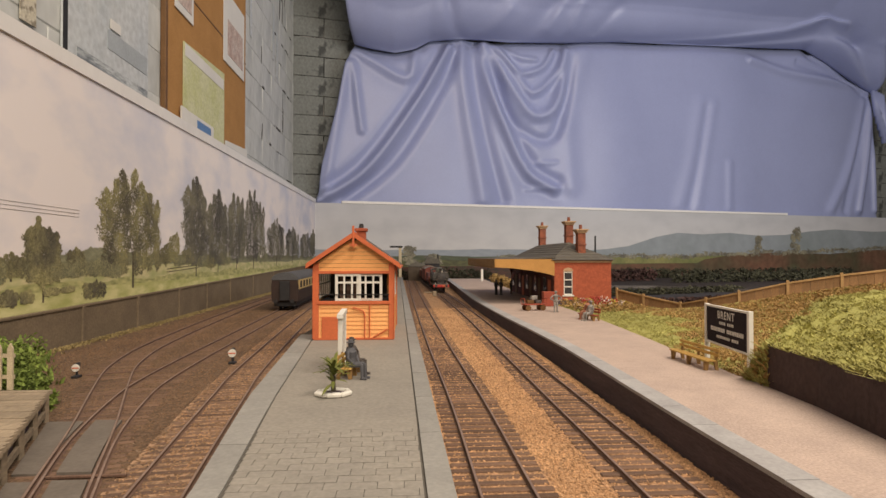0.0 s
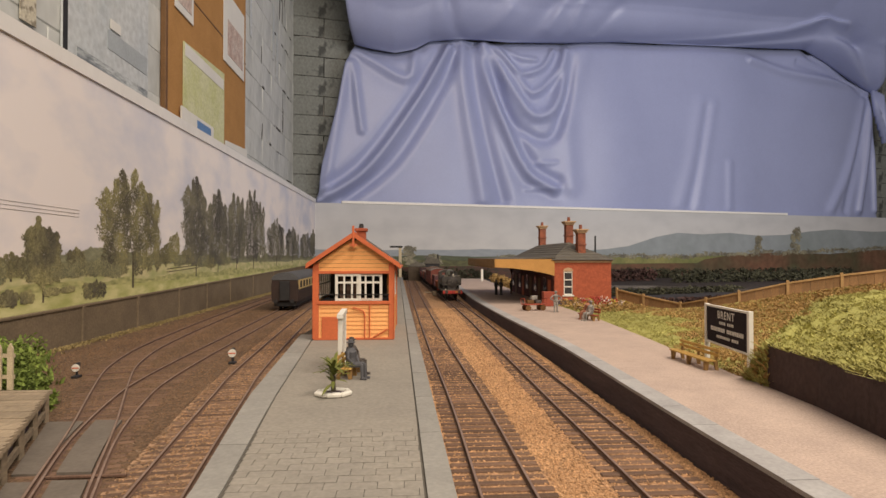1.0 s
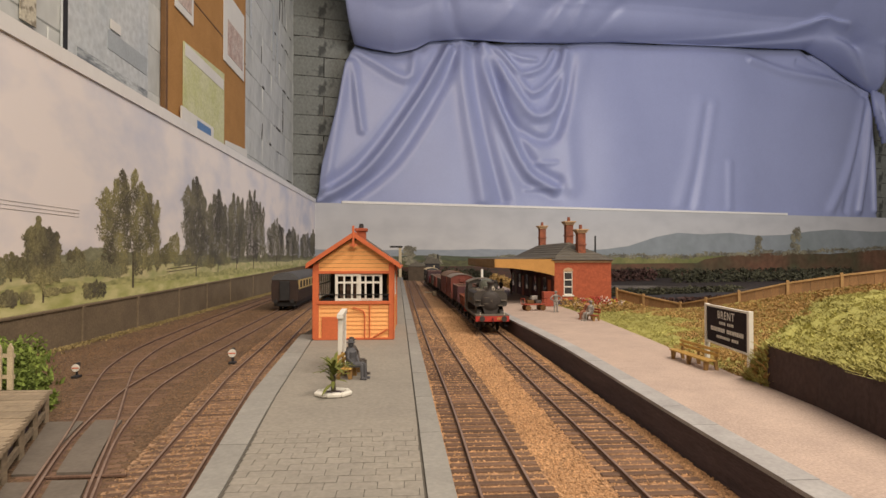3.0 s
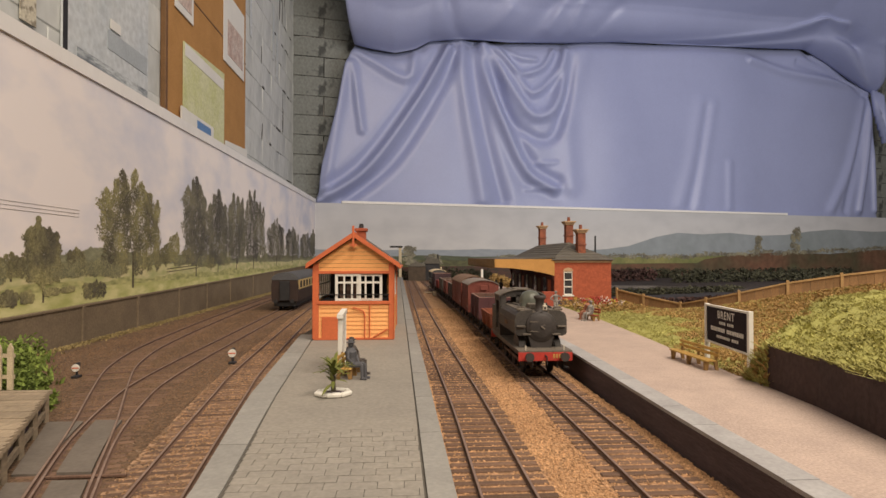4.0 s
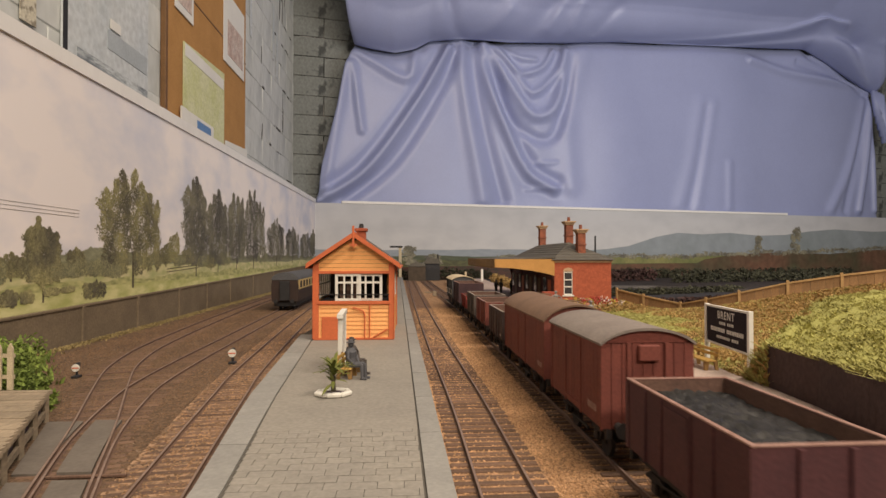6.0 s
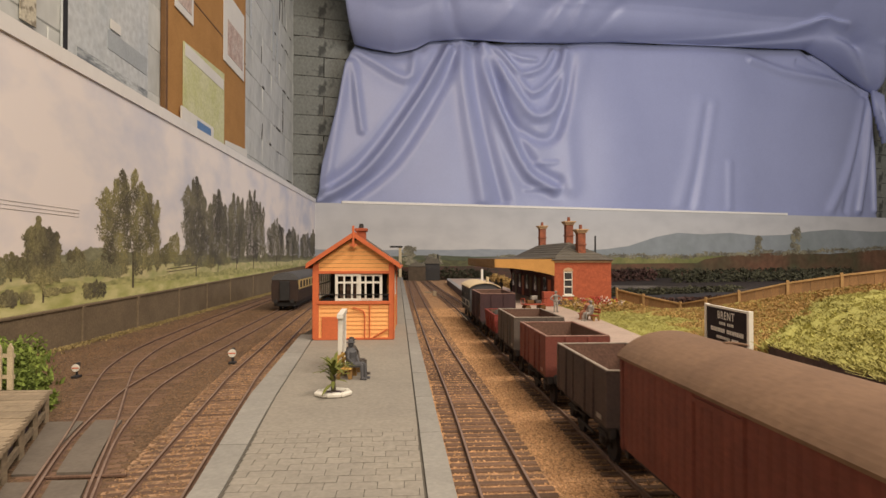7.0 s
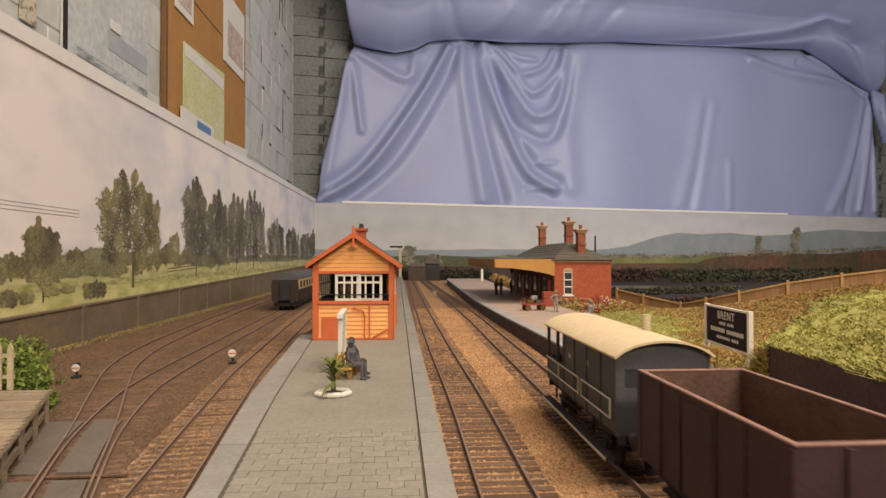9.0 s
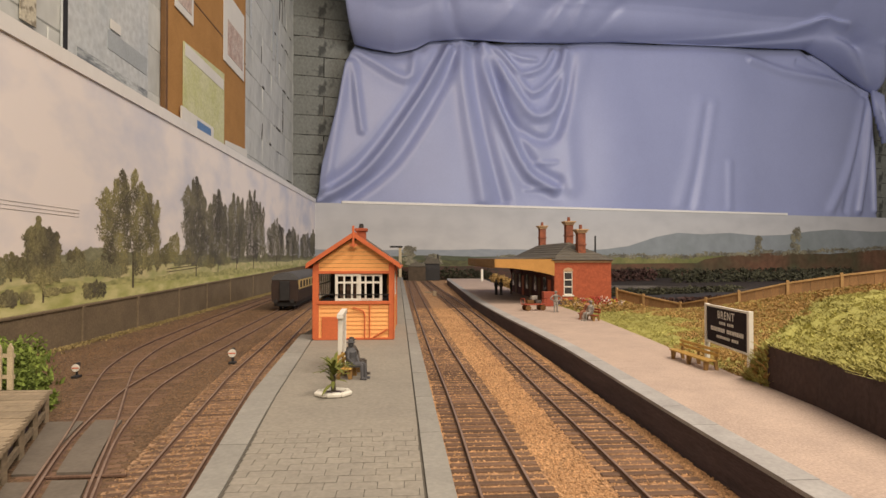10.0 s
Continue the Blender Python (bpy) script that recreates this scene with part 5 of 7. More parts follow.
# ---- station building ----
stn = thing("station_building", "red brick station building with slate hipped roof", "building", 15.9, 61.6, PZ)
BW, BD, BH = 6.15, 25.4, 4.75
M["glass"] = mat("window_glass", (0.06, 0.06, 0.065), None, 0.1, scale=1, grain=0.05, bump=0, spec=0.6)


def wall_with_hole(x0, x1, z0, z1, hx0, hx1, hz0, hz1, y0, y1):
    bm = nb()
    for a, b, c, d in ((x0, hx0, z0, z1), (hx1, x1, z0, z1), (hx0, hx1, z0, hz0), (hx0, hx1, hz1, z1)):
        box(bm, a, y0, c, b, y1, d)
    return bm


part("end_wall", wall_with_hole(0, BW, 0, BH, 1.0, 1.95, 1.05, 3.55, 0, 0.35), M["red_brick"], stn)
bm = nb()
box(bm, BW - 0.35, 0.35, 0, BW, BD, BH)
part("rear_wall", bm, M["red_brick"], stn)
bm = nb()
box(bm, 0, BD - 0.35, 0, BW - 0.35, BD, BH)
part("far_wall", bm, M["red_brick"], stn)
bm = nb()
box(bm, 0, 0.35, 0, 0.35, BD - 0.35, BH)
part("platform_wall", bm, M["maroon_in"], stn)
for k in range(5):
    bm = nb()
    y = 1.6 + k * 4.8
    box(bm, -0.05, y, 0, 0.0, y + 1.2, 2.6)
    part("door", bm, M["box_trim"] if k in (0, 3) else M["wood_dark"], stn)
    bm = nb()
    box(bm, -0.06, y + 2.0, 1.0, 0.0, y + 3.3, 2.8)
    part("window", bm, M["glass"], stn)
bm = nb()
box(bm, 0.98, 0.1, 1.03, 1.97, 0.16, 3.57)
w = part("window", bm, M["glass"], stn)
bm = nb()
for x in (1.0, 1.9):
    box(bm, x - 0.02, 0.03, 1.05, x + 0.1, 0.1, 3.55)
for z in (1.05, 1.85, 2.6, 3.4):
    box(bm, 1.0, 0.025, z, 1.97, 0.105, z + 0.13)
part("sash", bm, M["white"], w)
bm = nb()
box(bm, 0.85, -0.08, 0.9, 2.1, 0.1, 1.05)
part("sill", bm, M["white"], w)
bm = nb()
prism(bm, [(0.9, 3.55), (2.05, 3.55), (1.9, 3.85), (1.48, 3.98), (1.05, 3.85)], -0.03, 0.05)
part("arch", bm, M["chim_top"], w)
bm = nb()
box(bm, -0.06, -0.06, 0, BW + 0.06, 0.0, 0.55, 0.02)
part("plinth", bm, M["face_brick"], stn)
bm = nb()
box(bm, -0.12, -0.12, BH - 0.25, BW + 0.12, BD + 0.12, BH, 0.03)
part("cornice", bm, M["chim_top"], stn)
# hipped roof of lapped courses
for row in range(7):
    f0, f1 = row / 7, (row + 1) / 7
    bm = nb()

    def ring(f, up):
        o = 0.35
        x0, x1 = -o + f * (BW / 2 + o - 0.05), BW + o - f * (BW / 2 + o - 0.05)
        y0, y1 = -o + f * 5.6, BD + o - f * 5.6
        z = BH + f * 2.0 + up
        return [bm.verts.new(p) for p in ((x0, y0, z), (x1, y0, z), (x1, y1, z), (x0, y1, z))]
    a, b, c = ring(f0, -0.0), ring(f0, 0.07), ring(f1, 0.02)
    for lo, hi in ((a, b), (b, c)):
        for i in range(4):
            bm.faces.new((lo[i], lo[(i + 1) % 4], hi[(i + 1) % 4], hi[i]))
    bm.faces.new(c)
    bm.faces.new(a[::-1])
    part("slate_course", bm, M["slate"], stn)
for x, y, zb, zt in ((3.3, 19.5, 6.0, 9.9), (3.7, 7.6, 6.4, 9.8), (3.5, 2.2, 5.0, 8.6)):
    bm = nb()
    box(bm, x - 0.42, y - 0.5, zb - 0.6, x + 0.42, y + 0.5, zt - 0.9)
    box(bm, x - 0.5, y - 0.58, zt - 2.2, x + 0.5, y + 0.58, zt - 2.05)
    c = part("chimney", bm, M["stack_brick"], stn)
    bm = nb()
    for k, g in enumerate((0.5, 0.6, 0.7)):
        box(bm, x - g, y - g - 0.08, zt - 0.9 + k * 0.15, x + g, y + g + 0.08, zt - 0.75 + k * 0.15, 0.02)
    part("cap", bm, M["chim_top"], c)
    bm = nb()
    tube(bm, (x, y, zt - 0.45), (x, y, zt + 0.05), 0.2, 0.16, 10)
    part("pot", bm, M["stack_brick"], c)
# canopy over the platform
bm = nb()
prism(bm, [(-6.4, 4.78), (0.1, 4.95), (0.1, 5.08), (-6.4, 4.9)], -0.1, 25.4)
part("canopy_roof", bm, M["slate"], stn)
bm = nb()
prism(bm, [(-6.4, 4.0), (-4.6, 3.9), (-2.6, 3.66), (-1.0, 3.35), (-0.05, 3.1), (-0.05, 4.86), (-6.4, 4.86)], -0.22, -0.1)
part("end_valance", bm, M["ochre"], stn, "ochre boarded valance")
for k in range(64):
    bm = nb()
    y = -0.1 + k * 0.4
    prism(bm, [(y, 4.05), (y + 0.19, 3.9), (y + 0.385, 4.05), (y + 0.385, 4.9), (y, 4.9)], -6.48, -6.4, "x")
    part("valance_board", bm, M["shaded_ochre"], stn)
for y in (0.2, 8.5, 17, 25):
    bm = nb()
    prism(bm, [(-0.02, 2.4), (-0.02, 4.8), (-2.8, 4.85), (-2.2, 4.6), (-0.7, 4.1), (-0.25, 3.2)], y, y + 0.12)
    part("canopy_bracket", bm, M["maroon_in"], stn)

figure("standing_figure", "figure in pale shirt standing on the platform", 13.9, 53.4, PZ, False, 10, M["fig_pale"], 1.12, 0.5)
figure("standing_figure", "dark painted figure standing under the canopy", 12.3, 78.6, PZ, False, 40, M["figure"], 1.15)
figure("standing_figure", "dark painted figure standing under the canopy", 12.95, 78.4, PZ, False, -60, M["figure"], 1.2)
figure("standing_figure", "dark painted figure standing by a doorway", 14.6, 80, PZ, False, 90, M["fig_brown"], 1.1)


def barrow(x, y, turn, label):
    b = thing("luggage_barrow", label, "barrow", x, y, PZ, turn, "platform barrows")
    bm = nb()
    box(bm, -1.15, -0.5, 0.55, 1.15, 0.5, 0.66, 0.02)
    part("deck", bm, M["bench_red"], b)
    for sx in (-0.75, 0.75):
        for sy in (-0.42, 0.42):
            bm = nb()
            tube(bm, (sx, sy - 0.04, 0.28), (sx, sy + 0.04, 0.28), 0.28, 0.28, 14)
            part("wheel", bm, M["wood_dark"], b)
    bm = nb()
    for s in (-1.1, 1.1):
        for yy in (-0.45, 0.45):
            tube(bm, (s, yy, 0.6), (s * 1.05, yy, 1.15), 0.04, 0.04, 6)
        tube(bm, (s * 1.05, -0.45, 1.15), (s * 1.05, 0.45, 1.15), 0.04, 0.04, 6)
    part("end_frame", bm, M["bench_red"], b)


barrow(12.3, 55.4, 12, "red platform luggage barrow")
for x, y, z, sx, sy, sz, m in ((11.9, 55.4, 0.66, 0.7, 0.5, 0.35, "wood_dark"), (12.7, 55.5, 0.66, 0.6, 0.45, 0.3, "fig_brown"), (12.3, 55.4, 1.01, 0.6, 0.4, 0.4, "fig_pale")):
    bm = nb()
    box(bm, -sx / 2, -sy / 2, 0, sx / 2, sy / 2, sz, 0.04)
    t = part("suitcase", bm, M[m])
    at(t, x, y, PZ + z, 0, 0, 12)
    tagged(t, "small painted luggage case on the barrow", "suitcase", "luggage on the barrow")
bm = nb()
box(bm, -0.6, -0.5, 0, 0.6, 0.5, 1.5, 0.05)
t = part("machine_cabinet", bm, M["bench_red"])
at(t, 14.9, 60.2, PZ)
tagged(t, "red painted cabinet beside the station wall", "cabinet")
bench("platform_bench", "red slatted platform bench by the flower bed", 15.0, 46.8, PZ, -70, 2.2, M["bench_red"], "platform benches")
figure("seated_figure", "reddish painted figure seated on a red bench", 15.0, 47.3, PZ, True, -70, M["fig_red"], 1.2)
figure("seated_figure", "pale painted figure seated on a red bench", 14.9, 46.3, PZ, True, -70, M["fig_pale"], 1.15)

# ---- the large name board and its bench ----
brd = thing("station_sign", "black station name board framed white on two posts", "sign", 14.55, 23.95, 0.75, 83.6)
BL = 4.5
for x in (0, BL):
    bm = nb()
    box(bm, x - 0.1, -0.1, 0, x + 0.1, 0.1, 2.95, 0.02)
    part("post", bm, M["white"], brd)
bm = nb()
box(bm, 0.1, -0.05, 1.15, BL - 0.1, 0.05, 2.85)
pn = part("panel", bm, M["sign_black"], brd)
for z in (1.08, 2.83):
    bm = nb()
    box(bm, 0.1, -0.075, z, BL - 0.1, 0.075, z + 0.09)
    part("frame_rail", bm, M["white"], brd)


def lettering(text, size, parent, m, material, name="lettering", label="", extrude=0.006):
    cu = bpy.data.curves.new(name, "FONT")
    cu.body, cu.size, cu.align_x, cu.extrude, cu.offset = text, size * U, "CENTER", extrude * U, 0.002 * U
    cu.space_character = 1.2
    tmp = new(name, cu)
    me = bpy.data.meshes.new_from_object(tmp.evaluated_get(bpy.context.evaluated_depsgraph_get()))
    bpy.data.objects.remove(tmp)
    me.materials.append(material)
    ob = new(name, me)
    ob.parent = parent
    ob.matrix_basis = m
    return tagged(ob, label)


FACE = Matrix(((-1, 0, 0, 0), (0, 0, 1, 0), (0, 1, 0, 0), (0, 0, 0, 1)))
lettering("BRENT", 0.52, pn, Matrix.Translation((BL / 2 * U, 0.055 * U, 2.35 * U)) @ FACE, M["white"], "lettering", "white capitals reading BRENT")
for x0, x1, z, h in ((1.45, 2.15, 2.08, 0.13), (2.3, 3.0, 2.08, 0.13), (0.5, 2.2, 1.72, 0.19), (2.38, 3.95, 1.72, 0.19), (1.0, 1.7, 1.42, 0.13), (1.85, 3.3, 1.42, 0.13)):
    bm = nb()
    count = int((x1 - x0) / 0.155)
    for k in range(count):
        x = x0 + (x1 - x0) * k / count
        box(bm, x, 0.05, z, x + 0.105, 0.06, z + h)
    part("line_of_writing", bm, M["white"], pn)
bench("platform_bench", "yellow wooden bench in front of the station sign", 13.8, 27.2, PZ, -88, 3.5, M["bench_wood"], "platform benches")

# ---- grass bank, retaining wall ----


def smooth01(t):
    t = np.clip(t, 0, 1)
    return t * t * (3 - 2 * t)


FP = [(22.7, 61.6, 1.45), (24.3, 58.5, 1.0), (26.5, 55, 0.45), (27.7, 52.5, 1.05), (29.4, 50, 1.8), (32.5, 48, 2.75), (36, 46.3, 3.45), (39.2, 45, 3.95), (44, 43, 4.4), (50, 41, 4.9)]


def FENCE_X(y):
    return np.interp(y, [4, 30, 41] + [q[1] for q in FP[:-1]][::-1], [60, 56, 50] + [q[0] for q in FP[:-1]][::-1])


def mound_part(x, y):
    """1 on the walled mound beside the sign, 0 on the land behind it."""
    s = x - np.interp(y, [q[1] for q in MAIN_B], [q[0] for q in MAIN_B])
    return smooth01((23.5 + 0.78 * s - 0.021 * s * s - y) / (0.9 + 0.08 * s))


def bank_z(x, y):
    """Height of the land behind the main platform."""
    s = x - np.interp(y, [q[1] for q in MAIN_B], [q[0] for q in MAIN_B])
    dist = FENCE_X(y) - x
    foot = np.interp(y, [q[1] for q in FP][::-1], [q[2] for q in FP][::-1]) + 0.05
    slope = 0.86 + (foot - 0.86) * np.clip(1 - dist / np.maximum(dist + s, 1), 0, 1) ** 2.6 + 0.22 * smooth01(s / 5) * smooth01(dist / 5)
    mound = 2.45 + 1.75 * smooth01((s + 1) / 6.2) + 0.55 * smooth01((s - 4) / 14)
    k = mound_part(x, y)
    z = slope * (1 - k) + mound * k
    drop = smooth01((x - FENCE_X(y) - 0.3) / 3)
    return z * (1 - drop) + BASE * drop


def green_part(x, y):
    """True where the turf is green: on the mound and low on the slope by the platform."""
    low = np.interp(y, [24, 27, 30, 36, 45, 51, 58, 62], [14.8, 15.2, 16.0, 18.8, 22.6, 21.4, 19.4, 18.2])
    ragged = 0.9 * np.sin(x * 1.3 + y * 0.7) + 0.7 * np.sin(y * 1.9 - x * 0.8)
    return (mound_part(x, y) > 0.45) | (x < low + ragged)


yy, ss = np.meshgrid(np.linspace(5, 61.6, 150), np.linspace(0, 1, 90), indexing="ij")
x0 = np.interp(yy, [q[1] for q in MAIN_B], [q[0] for q in MAIN_B]) + 0.02
X = x0 + (FENCE_X(yy) + 5 - x0) * ss ** 1.5
gr = np.random.default_rng(9)
Z = bank_z(X, yy) + gr.normal(0, 0.05, X.shape) * (ss > 0.01)
bank = grid_mesh("grass_bank", X, yy, Z, M["grass"], None, "bright green grass bank turning to brown scrub at the fence")
bank.data.materials.append(M["scrub"])
mid = green_part((X[:-1, :-1] + X[1:, 1:]) / 2, (yy[:-1, :-1] + yy[1:, 1:]) / 2).reshape(-1)
bank.data.polygons.foreach_set("material_index", (~mid).astype(np.int32))
tagged(bank, "", "grass bank", "", "structure")
# blades over it, brown scrub towards the fence
n = 120000
by = 8 + 53 * gr.uniform(0, 1, n) ** 1.25
bx = np.interp(by, [q[1] for q in MAIN_B], [q[0] for q in MAIN_B]) + 0.1 + gr.uniform(0, 1, n) ** 1.2 * 26
keep = bx < FENCE_X(by) - 0.15
bx, by = bx[keep], by[keep]
bz = bank_z(bx, by) - 0.03
green = green_part(bx + gr.normal(0, 0.5, len(bx)), by + gr.normal(0, 0.5, len(by)))
spots = np.stack([bx, by, bz], 1)
tufts("grass_blades", spots[green], M["blade"], None, "short lime-green static grass", 0.08, 0.085, 3, 12, 0.9)
tufts("bank_scrub", spots[~green], M["scrub_tuft"], None, "brown tangled scrub below the fence", 0.12, 0.14, 3, 13, 0.9)
lush = ~green & (gr.uniform(0, 1, len(bx)) < 0.06)
tufts("scrub_grass", spots[lush], M["blade"], None, "green grass growing through the brown scrub", 0.1, 0.2, 3, 14, 0.8)
rw = thing("retaining_wall", "dark brown retaining wall holding up the grass mound", "wall", kind="structure")
RW = [(12.3, 5), (13.4, 15.6), (14.0, 19.1), (14.25, 22.3)]
for (xa, ya), (xb, yb) in zip(RW, RW[1:]):
    bm = nb()
    prism(bm, [(xa, ya), (xb, yb), (xb + 0.35, yb), (xa + 0.35, ya)], PZ - 0.02, 2.58, "z")
    part("panel", bm, M["retain"], rw)
pts = np.stack([np.interp(np.linspace(8, 22.3, 900), [q[1] for q in RW], [q[0] for q in RW]) + gr.uniform(0.0, 0.5, 900), np.linspace(8, 22.3, 900), np.full(900, 2.5)], 1)
tufts("overhanging_grass", pts, M["blade"], None, "grass tufts hanging over the retaining wall", 0.10, 0.14, 4, 15, 1.2)

k = 900
ey = gr.uniform(22.25, 23.7, k)
ex = 14.2 + gr.uniform(0, 1, k) * 0.75
spots = np.stack([ex, ey, 0.88 + gr.uniform(0, 1, k) * np.clip(1.75 * (23.7 - ey) / 1.3, 0.05, 1.6)], 1)
tufts("corner_growth", spots, M["blade"], None, "tangled grass at the end of the retaining wall", 0.12, 0.26, 3, 18, 0.7)
tufts("corner_scrub", spots[::3], M["scrub_tuft"], None, "brown scrub at the end of the retaining wall", 0.12, 0.3, 3, 19, 0.7)

# ---- lineside fence ----
fence = thing("lineside_fence", "brown close-boarded fence with pale top rail", "fence", kind="structure")
for i, ((xa, ya, za), (xb, yb, zb)) in enumerate(zip(FP, FP[1:])):
    d = Vector((xb - xa, yb - ya, zb - za))
    seg = max(3, int(d.length / 0.55))
    turn = math.degrees(math.atan2(d.y, d.x))
    for k in range(seg):
        p = Vector((xa, ya, za)) + d * (k / seg)
        bm = nb()
        w = d.xy.length / seg
        prism(bm, [(0.01, -0.35), (w - 0.01, -0.35 + d.z / seg), (w - 0.01, 0.95 + d.z / seg), (0.01, 0.95)], 0, 0.05)
        o = part("board", bm, M["fence_wood"], fence)
        at(o, p.x, p.y, p.z, 0, 0, turn)
    bm = nb()
    prism(bm, [(0, 0.95), (d.xy.length, 0.95 + d.z), (d.xy.length, 1.1 + d.z), (0, 1.1)], -0.1, 0.1)
    o = part("top_rail", bm, M["fence_rail"], fence)
    at(o, xa, ya, za, 0, 0, turn)
    bm = nb()
    box(bm, -0.11, -0.13, -0.5, 0.11, 0.07, 1.25, 0.02)
    o = part("post", bm, M["fence_rail"], fence)
    at(o, xa, ya, za, 0, 0, turn)

# flower bed by the building
bed = thing("flower_bed", "flower bed with yellow, red and green plants", "flower bed", 17.8, 57.5, 0.8)
clump("foliage", [(a, b, 0.4, 0.6, 0.7, 0.5) for a in (-1.2, 0, 1.2, 2.4, 3.5) for b in (-5, -2.5, 0, 2.2)], 2600, 0.13, M["scrub_tuft"], bed, seed=90)
M["petal_red"] = mat("red_petals", (0.5, 0.07, 0.05), None, 0.7, scale=3)
M["petal_pale"] = mat("pale_petals", (0.75, 0.62, 0.55), None, 0.7, scale=3)
for m, seed, nn in (("fig_yellow", 91, 130), ("petal_red", 92, 260), ("petal_pale", 93, 130)):
    rr = random.Random(seed)
    clump("blossom", [(rr.uniform(-1.3, 3.4), rr.uniform(-5, 1), rr.uniform(0.5, 1.0), 0.4, 0.4, 0.3) for _ in range(9)], nn * 2, 0.11, M[m], bed, seed=seed)

# ---- the low ground beyond the fence ----
bm = nb()
prism(bm, [(23, 62.5), (27, 55.5), (40, 46.5), (215, 0), (215, 213), (22, 168), (22, 90)], BASE + 0.002, BASE + 0.05, "z")
setting("yard_ground", bm, M["yard"], "dark cinder ground beyond the fence", "ground")
M["lane"] = mat("tar_lane", (0.055, 0.052, 0.056), (0.043, 0.04, 0.043), 1.0, scale=0.3, grain=0.2, spec=0.05)
M["pale_kerb"] = mat("pale_kerb", (0.13, 0.115, 0.105), (0.085, 0.075, 0.07), 0.9, scale=1)
bm = nb()
prism(bm, [(24, 88), (50, 88), (57, 98), (57, 108), (50, 118), (24, 122)], BASE + 0.06, BASE + 0.08, "z")
setting("lane", bm, M["lane"], "dark tarred lane beyond the fence", "road")
for pts in ([(24, 118), (50, 114), (62, 100)],):
    for (xa, ya), (xb, yb) in zip(pts, pts[1:]):
        bm = nb()
        prism(bm, [(xa, ya), (xb, yb), (xb, yb + 0.8), (xa, ya + 0.8)], BASE, BASE + 0.6, "z")
        setting("low_wall", bm, M["pale_kerb"], "low pale wall along the lane", "wall")
M["dark_hedge"] = mat("dark_hedge", (0.066, 0.064, 0.038), (0.045, 0.046, 0.029), 0.95, scale=0.15, bump=0, island=0.15)
M["red_hedge"] = mat("maroon_hedge", (0.085, 0.042, 0.036), (0.055, 0.03, 0.027), 0.95, scale=0.15, bump=0, island=0.15)
rr = random.Random(31)


def hedge(label, xa, ya, xb, yb, h, m, seed, n=1400, size=0.4):
    root = thing("hedge", label, "hedge", xa, ya, BASE, math.degrees(math.atan2(yb - ya, xb - xa)), "hedges beyond the fence")
    ln = math.hypot(xb - xa, yb - ya)
    k = max(4, int(ln / 1.6))
    clump("foliage", [(ln * (i + 0.5) / k, rr.uniform(-0.5, 0.5), h * rr.uniform(0.35, 0.55), 1.5, 0.9, h * rr.uniform(0.38, 0.55)) for i in range(k)], n, size, m, root, seed=seed)


hedge("dark green hedge under the backdrop", 40, 166, 150, 188, 3.0, M["dark_hedge"], 101, 4200, 0.55)
hedge("dark maroon hedge below the moor", 40, 145, 66, 152, 3.4, M["red_hedge"], 102, 1800, 0.45)
hedge("dark hedge along the yard", 66, 140, 118, 150, 2.6, M["dark_hedge"], 103, 2600, 0.45)
hedge("low dark growth along the lane", 27, 90, 62, 104, 1.3, M["dark_hedge"], 108, 2600, 0.3)
hedge("low dark growth behind the fence", 30, 72, 60, 84, 1.2, M["red_hedge"], 109, 2200, 0.28)
hedge("dark hedge beside the fence", 70, 95, 110, 110, 2.8, M["dark_hedge"], 104, 2200, 0.4)
hedge("dark hedge at the far end of the tracks", -20, 155, 1.5, 160, 3.4, M["dark_hedge"], 105, 1400, 0.45)
hedge("dark hedge beside the far end of the tracks", 9, 158, 24, 164, 3.4, M["dark_hedge"], 107, 1000, 0.45)
hedge("green hedge behind the far platform", 19.5, 98, 22.5, 150, 2.2, M["scrub_tuft"], 106, 3000, 0.3)
for x, y, h in ((33, 100, 10.0), (84.5, 84, 7.4)):
    tp = thing("telegraph_pole", "slim grey telegraph pole beyond the fence", "pole", x, y, BASE, 0, "telegraph poles")
    bm = nb()
    tube(bm, (0, 0, 0), (0, 0, h), 0.2, 0.14, 8)
    part("shaft", bm, M["black"], tp)

# ---- far end of the station ----
lp = thing("semaphore_signal", "grey signal post with a dark arm at the platform end", "signal", -1.1, 147, PZ)
bm = nb()
box(bm, -0.36, -0.3, 0, 0.36, 0.3, 7.6, 0.1)
part("post", bm, M["old_cream"], lp)
bm = nb()
box(bm, -2.6, -0.5, 7.4, 0.6, -0.38, 7.85, 0.08)
part("arm", bm, M["black"], lp)
wp = thing("platform_post", "white painted post at the back of the platform", "post", 16.4, 124, PZ)
bm = nb()
box(bm, -0.24, -0.2, 0, 0.24, 0.2, 2.5, 0.05)
part("shaft", bm, M["white"], wp)
hut = thing("lineside_hut", "small brown lineside hut with pitched roof", "hut", 3.2, 153, BASE)
bm = nb()
box(bm, -2.2, -1.5, 0, 2.2, 1.5, 3.9)
M["dull_hut"] = mat("dull_brown_boards", (0.105, 0.078, 0.055), (0.07, 0.052, 0.038), 0.9, scale=0.8)
part("wall", bm, M["dull_hut"], hut)
bm = nb()
prism(bm, [(-2.5, 3.9), (2.5, 3.9), (0, 5.2)], -1.8, 1.8)
part("roof", bm, M["slate"], hut)
hut2 = thing("distant_signal_box", "dark slate-blue distant signal box beyond the tracks", "signal box", 7.3, 155, BASE)
bm = nb()
box(bm, -1.9, -1.5, 0, 1.9, 1.5, 4.6)
part("wall", bm, M["black"], hut2)
bm = nb()
